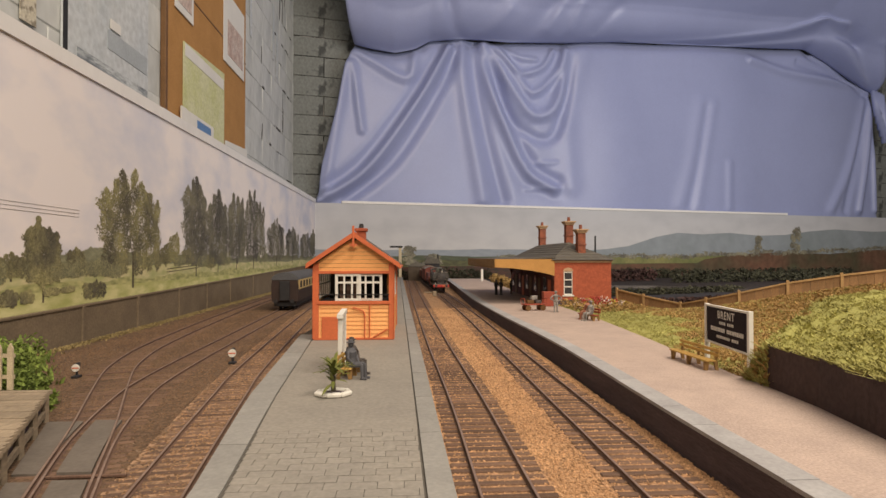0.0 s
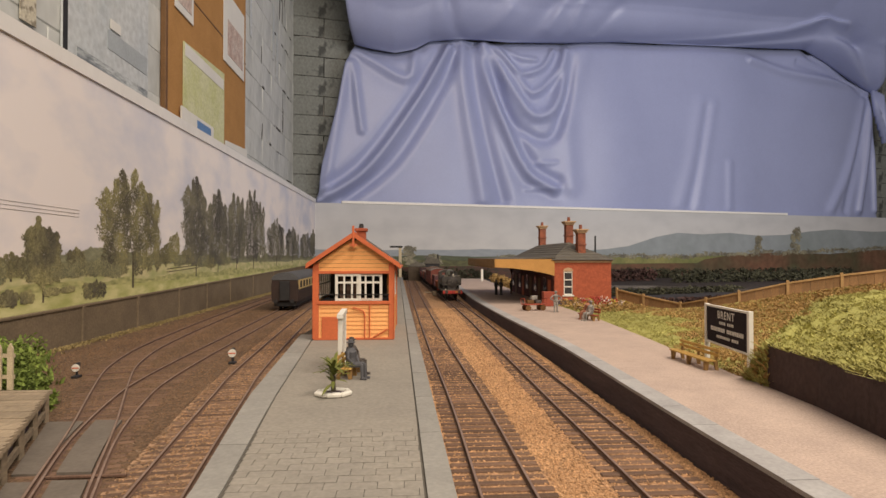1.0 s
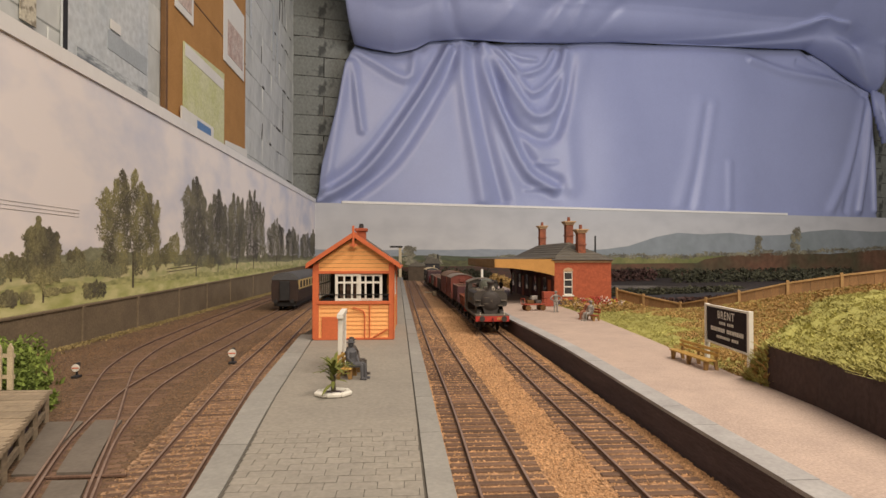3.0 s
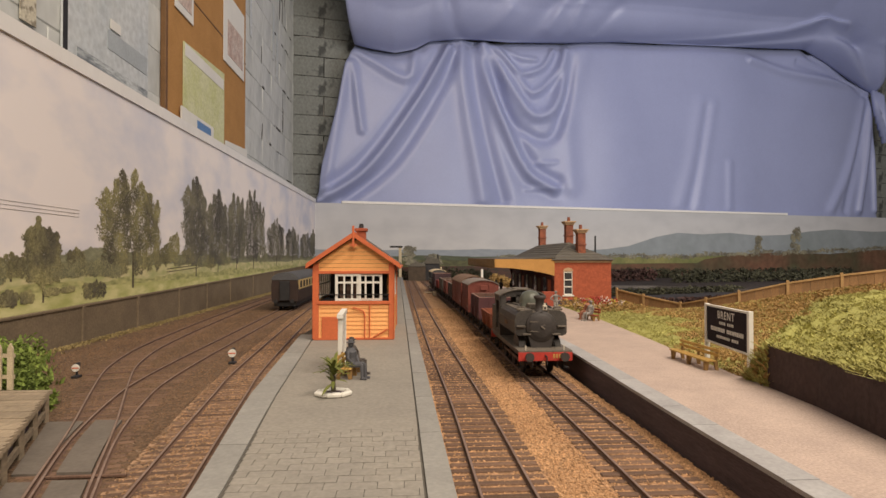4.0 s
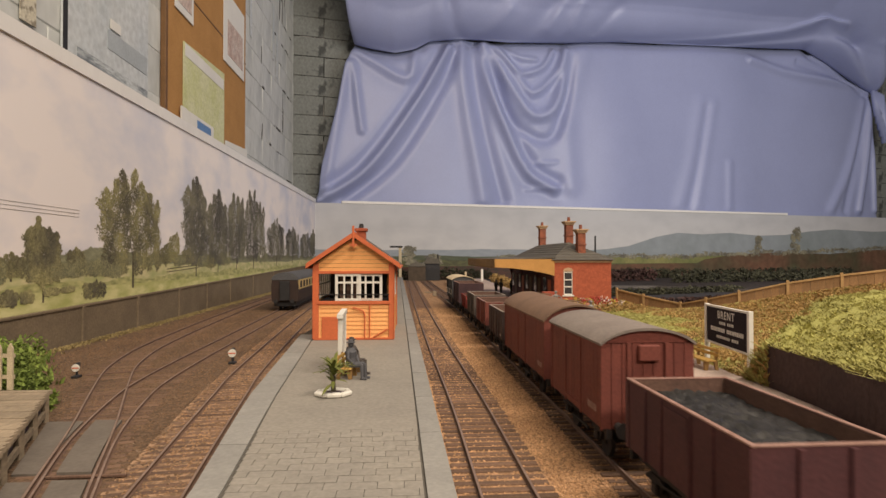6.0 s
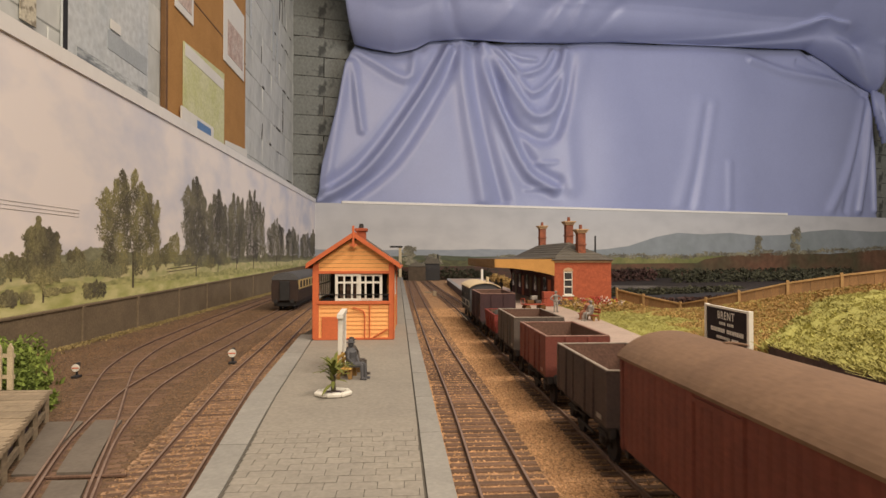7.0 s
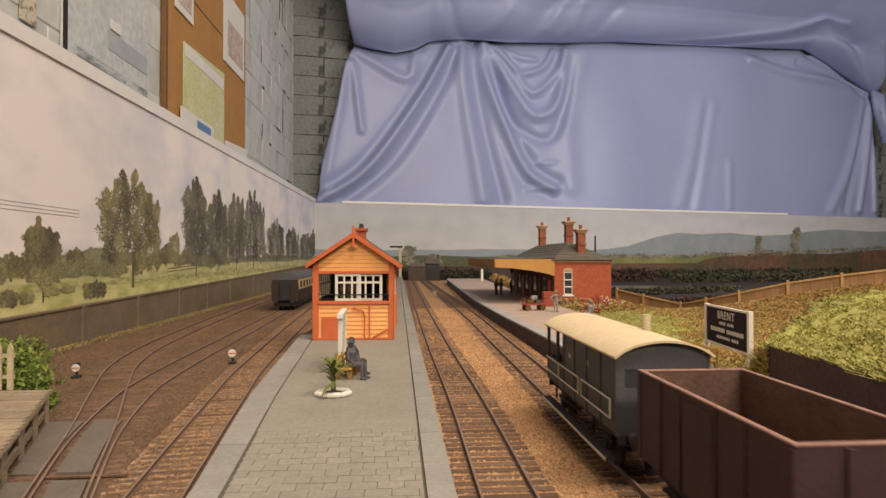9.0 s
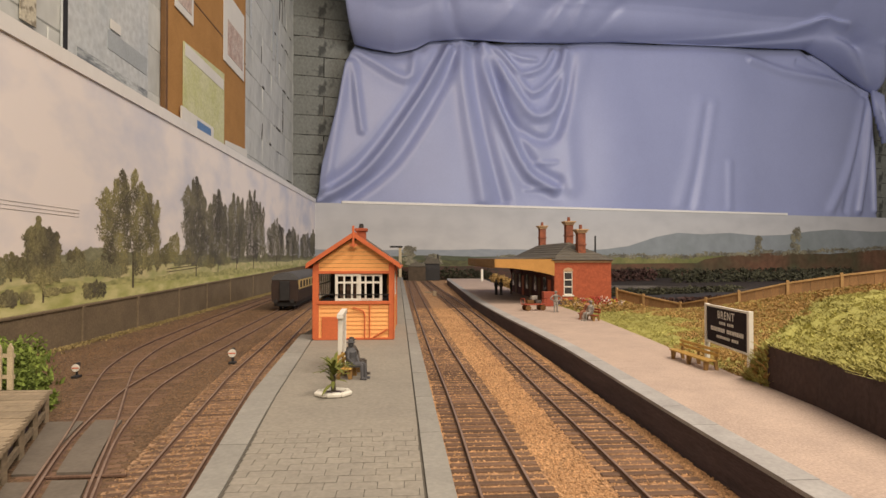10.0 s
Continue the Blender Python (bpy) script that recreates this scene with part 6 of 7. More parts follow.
prism(bm, [(-1.6, -1.5), (1.6, -1.5), (1.6, -1.55), (-1.6, -1.55)], 3.0, 4.4, "z")
part("window", bm, M["glass"], hut2)
bm = nb()
prism(bm, [(-2.3, 4.6), (2.3, 4.6), (1.4, 6.0), (-1.4, 6.0)], -1.9, 1.9)
part("roof", bm, M["slate"], hut2)
bm = nb()
tube(bm, (1.5, 0, 5.4), (1.5, 0, 7), 0.25, 0.2, 8)
part("chimney", bm, M["black"], hut2)
gs = thing("ground_signal", "small pale ground signal between the main lines", "signal", 4.7, 92, -0.15, 0, "yard disc signals")
bm = nb()
box(bm, -0.3, -0.3, 0, 0.3, 0.3, 0.8, 0.05)
part("base", bm, M["deck"], gs)
bm = nb()
box(bm, -1.6, -0.2, 0.5, -0.3, 0.2, 0.7, 0.05)
part("rodding_box", bm, M["deck"], gs)

# ---- the train ----
M["loco_black"] = mat("weathered_loco_black", (0.068, 0.060, 0.052), (0.042, 0.037, 0.034), 0.55, scale=0.9, grain=0.3, bump=0.1)
M["loco_top"] = mat("dusty_loco_top", (0.18, 0.15, 0.118), (0.10, 0.085, 0.07), 0.7, scale=0.9, grain=0.3, bump=0.1)
M["loco_dome"] = mat("grey_green_dome", (0.12, 0.125, 0.10), (0.095, 0.10, 0.08), 0.33, scale=1.5, grain=0.15)
M["smokebox"] = mat("smokebox_black", (0.058, 0.048, 0.043), (0.036, 0.031, 0.029), 0.6, scale=1.5, grain=0.25)
M["beam_red"] = mat("buffer_beam_red", (0.52, 0.05, 0.035), (0.38, 0.04, 0.03), 0.5, scale=1.5, grain=0.2)
M["gilt"] = mat("gilt_numbers", (0.55, 0.33, 0.09), None, 0.5, scale=4)
M["coal"] = mat("coal", (0.03, 0.028, 0.026), (0.018, 0.017, 0.017), 0.6, scale=1, cells=5, grain=0.5, bump=1.0)
M["frame_dark"] = mat("wagon_underframe", (0.035, 0.027, 0.025), (0.022, 0.018, 0.017), 0.85, scale=1.5, grain=0.3)
M["bauxite"] = mat("bauxite_brown", (0.20, 0.055, 0.038), (0.15, 0.042, 0.032), 0.75, scale=0.9, grain=0.22, bump=0.15, rnd=0.08)
M["plum"] = mat("plum_black_wagon", (0.062, 0.030, 0.033), (0.042, 0.022, 0.026), 0.75, scale=0.9, grain=0.22, bump=0.15, rnd=0.08)
M["maroon"] = mat("dark_bauxite", (0.10, 0.036, 0.038), (0.072, 0.028, 0.032), 0.75, scale=0.9, grain=0.22, bump=0.15, rnd=0.08)
M["rust_red"] = mat("rust_red_wagon", (0.27, 0.085, 0.045), (0.19, 0.06, 0.035), 0.8, scale=0.9, grain=0.25, bump=0.15, rnd=0.08)
M["wagon_red"] = mat("red_wagon", (0.27, 0.045, 0.034), (0.19, 0.035, 0.03), 0.75, scale=0.9, grain=0.22, bump=0.15, rnd=0.08)
M["wagon_grey"] = mat("grey_wagon", (0.115, 0.092, 0.078), (0.075, 0.06, 0.052), 0.8, scale=0.9, grain=0.25, bump=0.15, rnd=0.08)
M["dark_wagon"] = mat("brown_grey_wagon", (0.085, 0.055, 0.048), (0.055, 0.037, 0.034), 0.8, scale=0.9, grain=0.25, bump=0.15, rnd=0.08)
M["rim"] = mat("worn_wagon_rim", (0.36, 0.22, 0.18), (0.24, 0.13, 0.10), 0.75, scale=2.0, grain=0.25)
M["rim_grey"] = mat("worn_grey_rim", (0.38, 0.33, 0.27), (0.25, 0.2, 0.17), 0.75, scale=2.0, grain=0.25)
M["inside"] = mat("wagon_inside", (0.17, 0.095, 0.068), (0.11, 0.062, 0.048), 0.9, scale=0.8, grain=0.3)
M["sand"] = mat("sandy_floor", (0.42, 0.27, 0.16), (0.33, 0.2, 0.12), 0.95, scale=1, cells=9, grain=0.2)
M["van_roof"] = mat("grey_van_roof", (0.26, 0.22, 0.19), (0.20, 0.165, 0.145), 0.8, scale=0.6, grain=0.15)
M["van_roof_brown"] = mat("brown_van_roof", (0.22, 0.135, 0.085), (0.165, 0.10, 0.065), 0.8, scale=0.6, grain=0.15)
M["toad_roof"] = mat("cream_brake_roof", (0.74, 0.60, 0.40), (0.66, 0.53, 0.34), 0.75, scale=0.5, grain=0.07)
M["toad_grey"] = mat("brake_van_grey", (0.085, 0.085, 0.09), (0.06, 0.06, 0.064), 0.7, scale=1.0, grain=0.2)
M["tarp"] = mat("grey_tarpaulin", (0.10, 0.095, 0.085), (0.065, 0.06, 0.055), 0.8, scale=0.7, grain=0.2, bump=0.4)
M["hand_white"] = mat("handrail_white", (0.62, 0.56, 0.46), None, 0.6, scale=3)


def wheel_mesh(r, spokes, gauge=1.41):
    bm = nb()
    for sx in (-1, 1):
        x = sx * gauge / 2
        turned(bm, [(r * 0.80, -0.06), (r * 0.98, -0.06), (r, 0.03), (r * 1.06, 0.035), (r * 1.06, 0.06), (r * 0.80, 0.06)] if sx < 0 else
               [(r * 0.80, -0.06), (r * 1.06, -0.06), (r * 1.06, -0.035), (r, -0.03), (r * 0.98, 0.06), (r * 0.80, 0.06)], (x, 0, 0), 24, "x")
        for k in range(spokes):
            a = 2 * math.pi * k / spokes
            tube(bm, (x, 0, 0), (x, math.cos(a) * r * 0.85, math.sin(a) * r * 0.85), 0.05, 0.035, 5)
        tube(bm, (x - 0.1, 0, 0), (x + 0.1, 0, 0), r * 0.22, r * 0.22, 10)
    tube(bm, (-gauge / 2, 0, 0), (gauge / 2, 0, 0), 0.07, 0.07, 8)
    return mesh_of("wheelset", bm, M["frame_dark"])


WAGON_WHEEL, LOCO_WHEEL = wheel_mesh(0.46, 8), wheel_mesh(0.70, 14)
SPUN = []      # wheelset, radius, height, place along its vehicle


def wheelset(root, y, r, me):
    w = piece("wheelset", me, root, 0, y, r)
    SPUN.append((w, r, y))
    return w


def buffers(root, length, z=1.05, m=None):
    for y, d in ((0, -1), (length, 1)):
        for x in (-0.86, 0.86):
            bm = nb()
            tube(bm, (x, y, z), (x, y + d * 0.28, z), 0.13, 0.10, 10)
            tube(bm, (x, y + d * 0.26, z), (x, y + d * 0.42, z), 0.05, 0.05, 8)
            tube(bm, (x, y + d * 0.40, z), (x, y + d * 0.46, z), 0.22, 0.22, 14)
            part("buffer", bm, m or M["frame_dark"], root)
        bm = nb()
        tube(bm, (0, y, z), (0, y + d * 0.3, z), 0.05, 0.04, 6)
        for k in range(3):
            bmesh.ops.create_uvsphere(bm, u_segments=8, v_segments=5, radius=0.07, matrix=Matrix.Translation((0, y + d * 0.3, z - 0.1 - 0.12 * k)) @ Matrix.Diagonal((0.6, 1, 1.4, 1)))
        part("coupling", bm, M["frame_dark"], root)


def underframe(root, length, wb, floor):
    bm = nb()
    for x in (-0.95, 0.95):
        box(bm, x - 0.08, 0, floor - 0.3, x + 0.08, length, floor - 0.02)
    for y in (0.0, length - 0.14):
        box(bm, -1.2, y, floor - 0.3, 1.2, y + 0.14, floor - 0.02)
    part("solebar", bm, M["frame_dark"], root)
    for y in (length / 2 - wb / 2, length / 2 + wb / 2):
        wheelset(root, y, 0.46, WAGON_WHEEL)
        for x in (-0.98, 0.98):
            bm = nb()
            prism(bm, [(y - 0.4, floor - 0.3), (y + 0.4, floor - 0.3), (y + 0.14, 0.3), (y - 0.14, 0.3)], x - 0.03, x + 0.03, "x")
            box(bm, x - 0.12, y - 0.15, 0.34, x + 0.12, y + 0.15, 0.62, 0.03)
            for k in range(3):
                box(bm, x - 0.08, y - 0.5 + 0.1 * k, 0.62 + 0.05 * k, x + 0.08, y + 0.5 - 0.1 * k, 0.66 + 0.05 * k)
            part("axle_guard", bm, M["frame_dark"], root)
    for x in (-1.05, 1.05):
        part("brake_lever", tube(nb(), (x, length / 2, 0.75), (x, length / 2 + wb / 2 + 0.5, 0.6), 0.03, 0.03, 6), M["frame_dark"], root)
        part("brake_rod", tube(nb(), (x, length / 2 - 0.8, 0.45), (x, length / 2 + 0.8, 0.45), 0.05, 0.05, 6), M["frame_dark"], root)
    buffers(root, length)


def open_wagon(label, length, top, skin, rim, planks=0, load=None, flare=0.0, wide=1.28, ribs=True, inner=None):
    root = thing("open_wagon", label, "railway wagon", group="vehicles of the goods train")
    floor = 1.1
    t = 0.09
    underframe(root, length, min(3.05, length * 0.58), floor)
    bm = nb()
    box(bm, -wide + t, t, floor - 0.04, wide - t, length - t, floor + 0.03)
    part("floor", bm, inner or M["inside"], root)
    rows = planks or 1
    step = (top - floor) / rows
    gap = 0.012 if planks else 0.0
    for k in range(rows):
        z0, z1 = floor + k * step + gap, floor + (k + 1) * step - gap * (k < rows - 1)
        for sx in (-1, 1):
            bm = nb()
            f0, f1 = flare * (z0 - floor), flare * (z1 - floor)
            prism(bm, [(sx * (wide - t + f0), z0), (sx * (wide + f0), z0), (sx * (wide + f1), z1), (sx * (wide - t + f1), z1)], 0, length)
            part("side_plank" if planks else "side", bm, skin, root)
        for y in (0, length - t):
            bm = nb()
            x0, x1 = wide - t + flare * (z0 - floor) - 0.004, wide - t + flare * (z1 - floor) - 0.004
            prism(bm, [(-x0, z0), (x0, z0), (x1, z1), (-x1, z1)], y, y + t)
            part("end_plank" if planks else "end", bm, skin, root)
    w = wide + flare * (top - floor)
    for sx in (-1, 1):
        bm = nb()
        box(bm, sx * (w - t / 2) - t * 0.62, -0.015, top, sx * (w - t / 2) + t * 0.62, length + 0.015, top + 0.045, 0.012)
        part("capping", bm, rim, root)
    for y in (0, length - t):
        bm = nb()
        box(bm, -w + t, y - 0.012, top, w - t, y + t + 0.012, top + 0.04, 0.012)
        part("capping", bm, rim, root)
    if load != "sand":
        zi = top - 0.01
        for sx in (-1, 1):
            bm = nb()
            f = flare * (zi - floor)
            prism(bm, [(sx * (wide - t - 0.003), floor), (sx * (wide - t - 0.015), floor), (sx * (wide - t + f - 0.015), zi), (sx * (wide - t + f - 0.003), zi)], t + 0.016, length - t - 0.016)
            part("side_lining", bm, M["inside"], root)
        for y in (t + 0.003, length - t - 0.015):
            bm = nb()
            box(bm, -wide + t + 0.016, y, floor, wide - t - 0.016, y + 0.012, zi)
            part("end_lining", bm, M["inside"], root)
    # corner plates, stanchions and the side door
    for sx in (-1, 1):
        for y in (-0.02, length - 0.16):
            bm = nb()
            box(bm, sx * (wide + 0.012) - 0.012, y, floor, sx * (wide + 0.012) + 0.012, y + 0.18, floor + (top - floor) * (0.98 if not flare else 0.3))
            part("corner_plate", bm, skin, root)
        if ribs:
            for f in (0.22, 0.38, 0.62, 0.78):
                bm = nb()
                prism(bm, [(sx * wide, floor), (sx * (wide + 0.07), floor), (sx * (wide + 0.03 + flare * (top - floor)), top - 0.03), (sx * (wide + flare * (top - floor)), top - 0.03)], length * f - 0.035, length * f + 0.035)
                part("stanchion", bm, skin, root)
        bm = nb()
        prism(bm, [(length * 0.40, floor + 0.02), (length * 0.60, floor + 0.02), (length * 0.60, top - 0.12), (length * 0.40, top - 0.12)], sx * (wide + 0.004), sx * (wide + 0.022), "x")
        if not flare:
            part("side_door", bm, skin, root)
        else:
            bm.free()
    if ribs:
        for y, d in ((0, -1), (length, 1)):
            for x in (-0.45, 0.45):
                bm = nb()
                box(bm, x - 0.06, min(y, y + d * 0.07), floor, x + 0.06, max(y, y + d * 0.07), top - 0.03)
                part("end_stanchion", bm, skin, root)
    bm = nb()
    box(bm, -wide - 0.026, length * 0.08, floor + 0.12, -wide - 0.022, length * 0.16, floor + 0.26)
    part("plate_of_writing", bm, rim, root)
    if load == "coal":
        n = 36
        xs, ys = np.meshgrid(np.linspace(-wide + t + 0.01, wide - t - 0.01, 20), np.linspace(t + 0.01, length - t - 0.01, n))
        rr_ = np.random.default_rng(44)
        zs = top - 0.35 + 0.08 * np.cos(xs * 1.4) + rr_.normal(0, 0.04, xs.shape)
        grid_mesh("coal_load", xs, ys, zs, M["coal"], root)
    if load == "sand":
        bm = nb()
        box(bm, -wide + t, t, floor + 0.03, wide - t, length - t, floor + 0.12)
        part("sandy_load", bm, M["sand"], root)
    if load == "tarp":
        xs, ys = np.meshgrid(np.linspace(-0.95, 0.95, 24), np.linspace(1.0, length - 0.9, 30))
        zs = top + 0.34 * np.cos(xs * 1.25) - 0.22 + 0.05 * np.sin(xs * 7 + ys * 2) + 0.05 * np.sin(ys * 5) - 0.5 * (np.abs(xs) > 0.9)
        zs -= 0.5 * np.clip(np.abs(ys - length / 2) - (length / 2 - 1.25), 0, 1)
        grid_mesh("tarpaulin", xs, ys, zs, M["tarp"], root, "crumpled dark grey tarpaulin", 0.03)
    return root


def arc_roof(bm, wide, eave, rise, y0, y1, thick=0.07, n=26):
    top = [(wide * math.sin(a) / math.sin(1.1), eave + rise * (math.cos(a) - math.cos(1.1)) / (1 - math.cos(1.1))) for a in np.linspace(-1.1, 1.1, n)]
    return prism(bm, top + [(x * 0.985, z - thick) for x, z in reversed(top)], y0, y1)


def van(label, length, eave, rise, skin, roof, hood=True):
    root = thing("covered_van", label, "railway van", group="vehicles of the goods train")
    floor, w = 1.0, 1.3
    underframe(root, length, min(3.3, length * 0.55), floor)
    bm = nb()
    box(bm, -w + 0.02, 0.03, floor, w - 0.02, length - 0.03, eave)
    arc = [(w * 0.985 * math.sin(a) / math.sin(1.1), eave - 0.05 + rise * (math.cos(a) - math.cos(1.1)) / (1 - math.cos(1.1))) for a in np.linspace(-1.1, 1.1, 14)]
    prism(bm, arc, 0.03, length - 0.03)
    part("body", bm, skin, root)
    n = int(length / 0.33)
    for sx in (-1, 1):
        for k in range(n):
            bm = nb()
            y = 0.03 + k * (length - 0.06) / n
            box(bm, sx * w - 0.015, y + 0.012, floor, sx * w + 0.015, y + (length - 0.06) / n - 0.012, eave - 0.03)
            part("side_plank", bm, skin, root)
        for y in (length * 0.5 - 0.85, length * 0.5 + 0.85, 0.06, length - 0.12):
            bm = nb()
            box(bm, sx * (w + 0.02) - 0.025, y - 0.05, floor - 0.05, sx * (w + 0.02) + 0.025, y + 0.05, eave - 0.02)
            part("side_strap", bm, skin, root)
        for z in (floor + 0.1, eave - 0.25):
            bm = nb()
            box(bm, sx * (w + 0.022) - 0.018, length * 0.5 - 0.83, z, sx * (w + 0.022) + 0.018, length * 0.5 + 0.83, z + 0.1)
            part("door_rail", bm, skin, root)
    for y, d in ((0.0, 1), (length, -1)):
        for x in np.arange(-1.2, 1.21, 0.3):
            bm = nb()
            box(bm, x - 0.135, min(y, y + d * 0.03), floor, x + 0.135, max(y, y + d * 0.03), eave - 0.02)
            part("end_plank", bm, skin, root)
        for x in (-0.55, 0.55):
            bm = nb()
            box(bm, x - 0.06, min(y, y - d * 0.07), floor, x + 0.06, max(y, y - d * 0.07), eave)
            part("end_strap", bm, skin, root)
        if hood:
            bm = nb()
            box(bm, -0.3, min(y, y - d * 0.16), eave - 0.5, 0.3, max(y, y - d * 0.16), eave - 0.05, 0.03)
            part("vent_hood", bm, skin, root)
    part("roof", arc_roof(nb(), w + 0.09, eave, rise, -0.08, length + 0.08), roof, root, smooth=False)
    if length > 8:
        for k in (0.22, 0.75):
            pts = [(0.15 + 0.55 * q, length * k + 0.12 * math.sin(q * 3.0), eave + rise * (1 - 0.34 * (0.12 + 0.45 * q) ** 2) + 0.02) for q in np.linspace(0, 1, 8)]
            bm = nb()
            for a, b in zip(pts, pts[1:]):
                tube(bm, a, b, 0.03, 0.03, 5)
            part("rain_strip", bm, roof, root)
    bm = nb()
    box(bm, -w - 0.022, 0.5, floor + 0.35, -w - 0.018, 1.3, floor + 0.55)
    part("plate_of_writing", bm, M["rim"], root)
    return root


def locomotive():
    root = thing("tank_locomotive", "weathered black pannier tank steam locomotive with red buffer beam", "steam locomotive", group="vehicles of the goods train")
    L = 9.0
    bm = nb()
    box(bm, -1.33, 0, 1.19, 1.33, L, 1.27, 0.01)
    part("running_plate", bm, M["loco_top"], root)
    bm = nb()
    for x in (-1.26, 1.20):
        box(bm, x, 0.1, 1.0, x + 0.06, L - 0.1, 1.19)
    part("valance", bm, M["loco_black"], root)
    for y in (0.0, L - 0.1):
        bm = nb()
        box(bm, -1.33, y, 0.76, 1.33, y + 0.1, 1.19, 0.015)
        b = part("buffer_beam", bm, M["beam_red"], root, "red painted buffer beam")
        if y == 0.0:
            for x in (0.42, 0.56, 0.7, 0.84):
                bm = nb()
                box(bm, x - 0.045, -0.012, 0.9, x + 0.045, -0.002, 1.1)
                part("bar_of_writing", bm, M["gilt"], b)
    buffers(root, L, 1.02, M["smokebox"])
    bm = nb()
    for x in (-0.62, 0.62):
        box(bm, x - 0.02, 0.1, 0.4, x + 0.02, L - 0.1, 1.19)
    part("main_frame", bm, M["frame_dark"], root)
    for y in (2.1, 4.4, 7.1):
        wheelset(root, y, 0.70, LOCO_WHEEL)
    for sx in (-1, 1):
        bm = nb()
        box(bm, sx * 0.9 - 0.04, 2.0, 0.42, sx * 0.9 + 0.04, 7.2, 0.54, 0.01)
        part("coupling_rod", bm, M["rail"], root)
        for y in (0.35, 6.3, 8.3):
            bm = nb()
            for z in (0.35, 0.75):
                box(bm, sx * 1.12 - 0.14, y, z, sx * 1.12 + 0.14, y + 0.35, z + 0.04)
            box(bm, sx * 1.0 - 0.02, y, 0.35, sx * 1.0 + 0.02, y + 0.35, 1.19)
            part("footstep", bm, M["frame_dark"], root)
        # pannier tank: a slab with rounded top edge, carried clear of the plate
        o, i = 1.32, 0.42
        prof = [(i, 1.86), (o - 0.2, 1.86), (o - 0.05, 1.92), (o, 2.05), (o, 2.62), (o - 0.04, 2.88), (o - 0.14, 3.01), (o - 0.3, 3.09), (o - 0.5, 3.12), (i, 3.14)]
        bm = nb()
        prism(bm, [(sx * x, z) for x, z in prof], 0.98, 5.75)
        tank = part("pannier_tank", bm, M["loco_black"], root)
        bm = nb()
        prism(bm, [(sx * x, z) for x, z in ((i, 3.142), (o - 0.5, 3.123), (o - 0.3, 3.093), (o - 0.3, 3.11), (o - 0.5, 3.14), (i, 3.16))], 1.0, 5.7)
        part("tank_top", bm, M["loco_top"], tank)
        for z in (2.0, 2.62):
            bm = nb()
            box(bm, sx * (o + 0.012) - 0.012, 1.0, z, sx * (o + 0.012) + 0.012, 5.7, z + 0.03)
            part("rivet_strip", bm, M["loco_black"], tank)
        bm = nb()
        box(bm, sx * (o + 0.02) - 0.01, 3.1, 2.2, sx * (o + 0.02) + 0.01, 3.9, 2.42)
        part("name_plate", bm, M["wood_dark"], tank)
        bm = nb()
        box(bm, sx * 0.95 - 0.22, 1.2, 3.1, sx * 0.95 + 0.22, 1.6, 3.22, 0.03)
        tube(bm, (sx * 0.95 - 0.2, 1.4, 3.26), (sx * 0.95 + 0.2, 1.4, 3.26), 0.03, 0.03, 6)
        part("tank_filler", bm, M["loco_top"], tank)
        bm = nb()
        for y in (1.35, 2.4, 3.4, 4.5, 5.4):
            tube(bm, (sx * 1.27, y, 2.58), (sx * 1.34, y, 2.58), 0.02, 0.02, 5)
        tube(bm, (sx * 1.34, 1.2, 2.58), (sx * 1.34, 5.5, 2.58), 0.022, 0.022, 6)
        part("handrail", bm, M["loco_top"], tank)
        bm = nb()
        prism(bm, [(0.85 * math.cos(a), 1.2 + 0.62 * math.sin(a)) for a in np.linspace(0, math.pi, 12)], 0, 0.3, "x")
        bmesh.ops.translate(bm, vec=(sx * 0.92 - 0.15, 2.0, 0), verts=bm.verts)
        part("splasher", bm, M["loco_black"], root)
        bm = nb()
        box(bm, sx * 0.85 - 0.17, 1.3, 1.27, sx * 0.85 + 0.17, 1.7, 1.6, 0.04)
        part("sand_box", bm, M["loco_black"], root)
    bm = nb()
    box(bm, -0.44, 1.0, 2.7, 0.44, 5.7, 3.1)
    part("tank_top_cover", bm, M["loco_top"], root)
    bm = nb()
    turned(bm, [(0.72, 0), (0.72, 5.0)], (0, 0.9, 2.3), 28, "y")
    part("boiler", bm, M["loco_black"], root)
    bm = nb()
    turned(bm, [(0.25, -0.09), (0.5, -0.065), (0.62, -0.02), (0.64, 0.0), (0.76, 0.0), (0.78, 0.05), (0.78, 0.5)], (0, 0.86, 2.33), 32, "y")
    sm = part("smokebox_door", bm, M["smokebox"], root, smooth=True)
    bm = nb()
    tube(bm, (0, 0.79, 2.33), (0, 0.66, 2.33), 0.05, 0.05, 8)
    tube(bm, (0, 0.69, 2.33), (0.13, 0.69, 2.45), 0.02, 0.02, 6)
    tube(bm, (0, 0.69, 2.33), (0.14, 0.69, 2.22), 0.02, 0.02, 6)
    for z in (2.08, 2.55):
        box(bm, -0.6, 0.775, z, 0.0, 0.82, z + 0.05)
    part("door_handle", bm, M["loco_top"], sm)
    bm = nb()
    prism(bm, [(-0.5, 1.27), (0.5, 1.27), (0.56, 1.55), (0.7, 1.95), (-0.7, 1.95), (-0.56, 1.55)], 0.9, 1.6)
    part("smokebox_saddle", bm, M["smokebox"], root)
    for x in (-0.95, 0.95):
        bm = nb()
        box(bm, x - 0.03, 0.12, 1.27, x + 0.03, 0.16, 1.5)
        part("lamp_iron", bm, M["hand_white"], root)
    bm = nb()
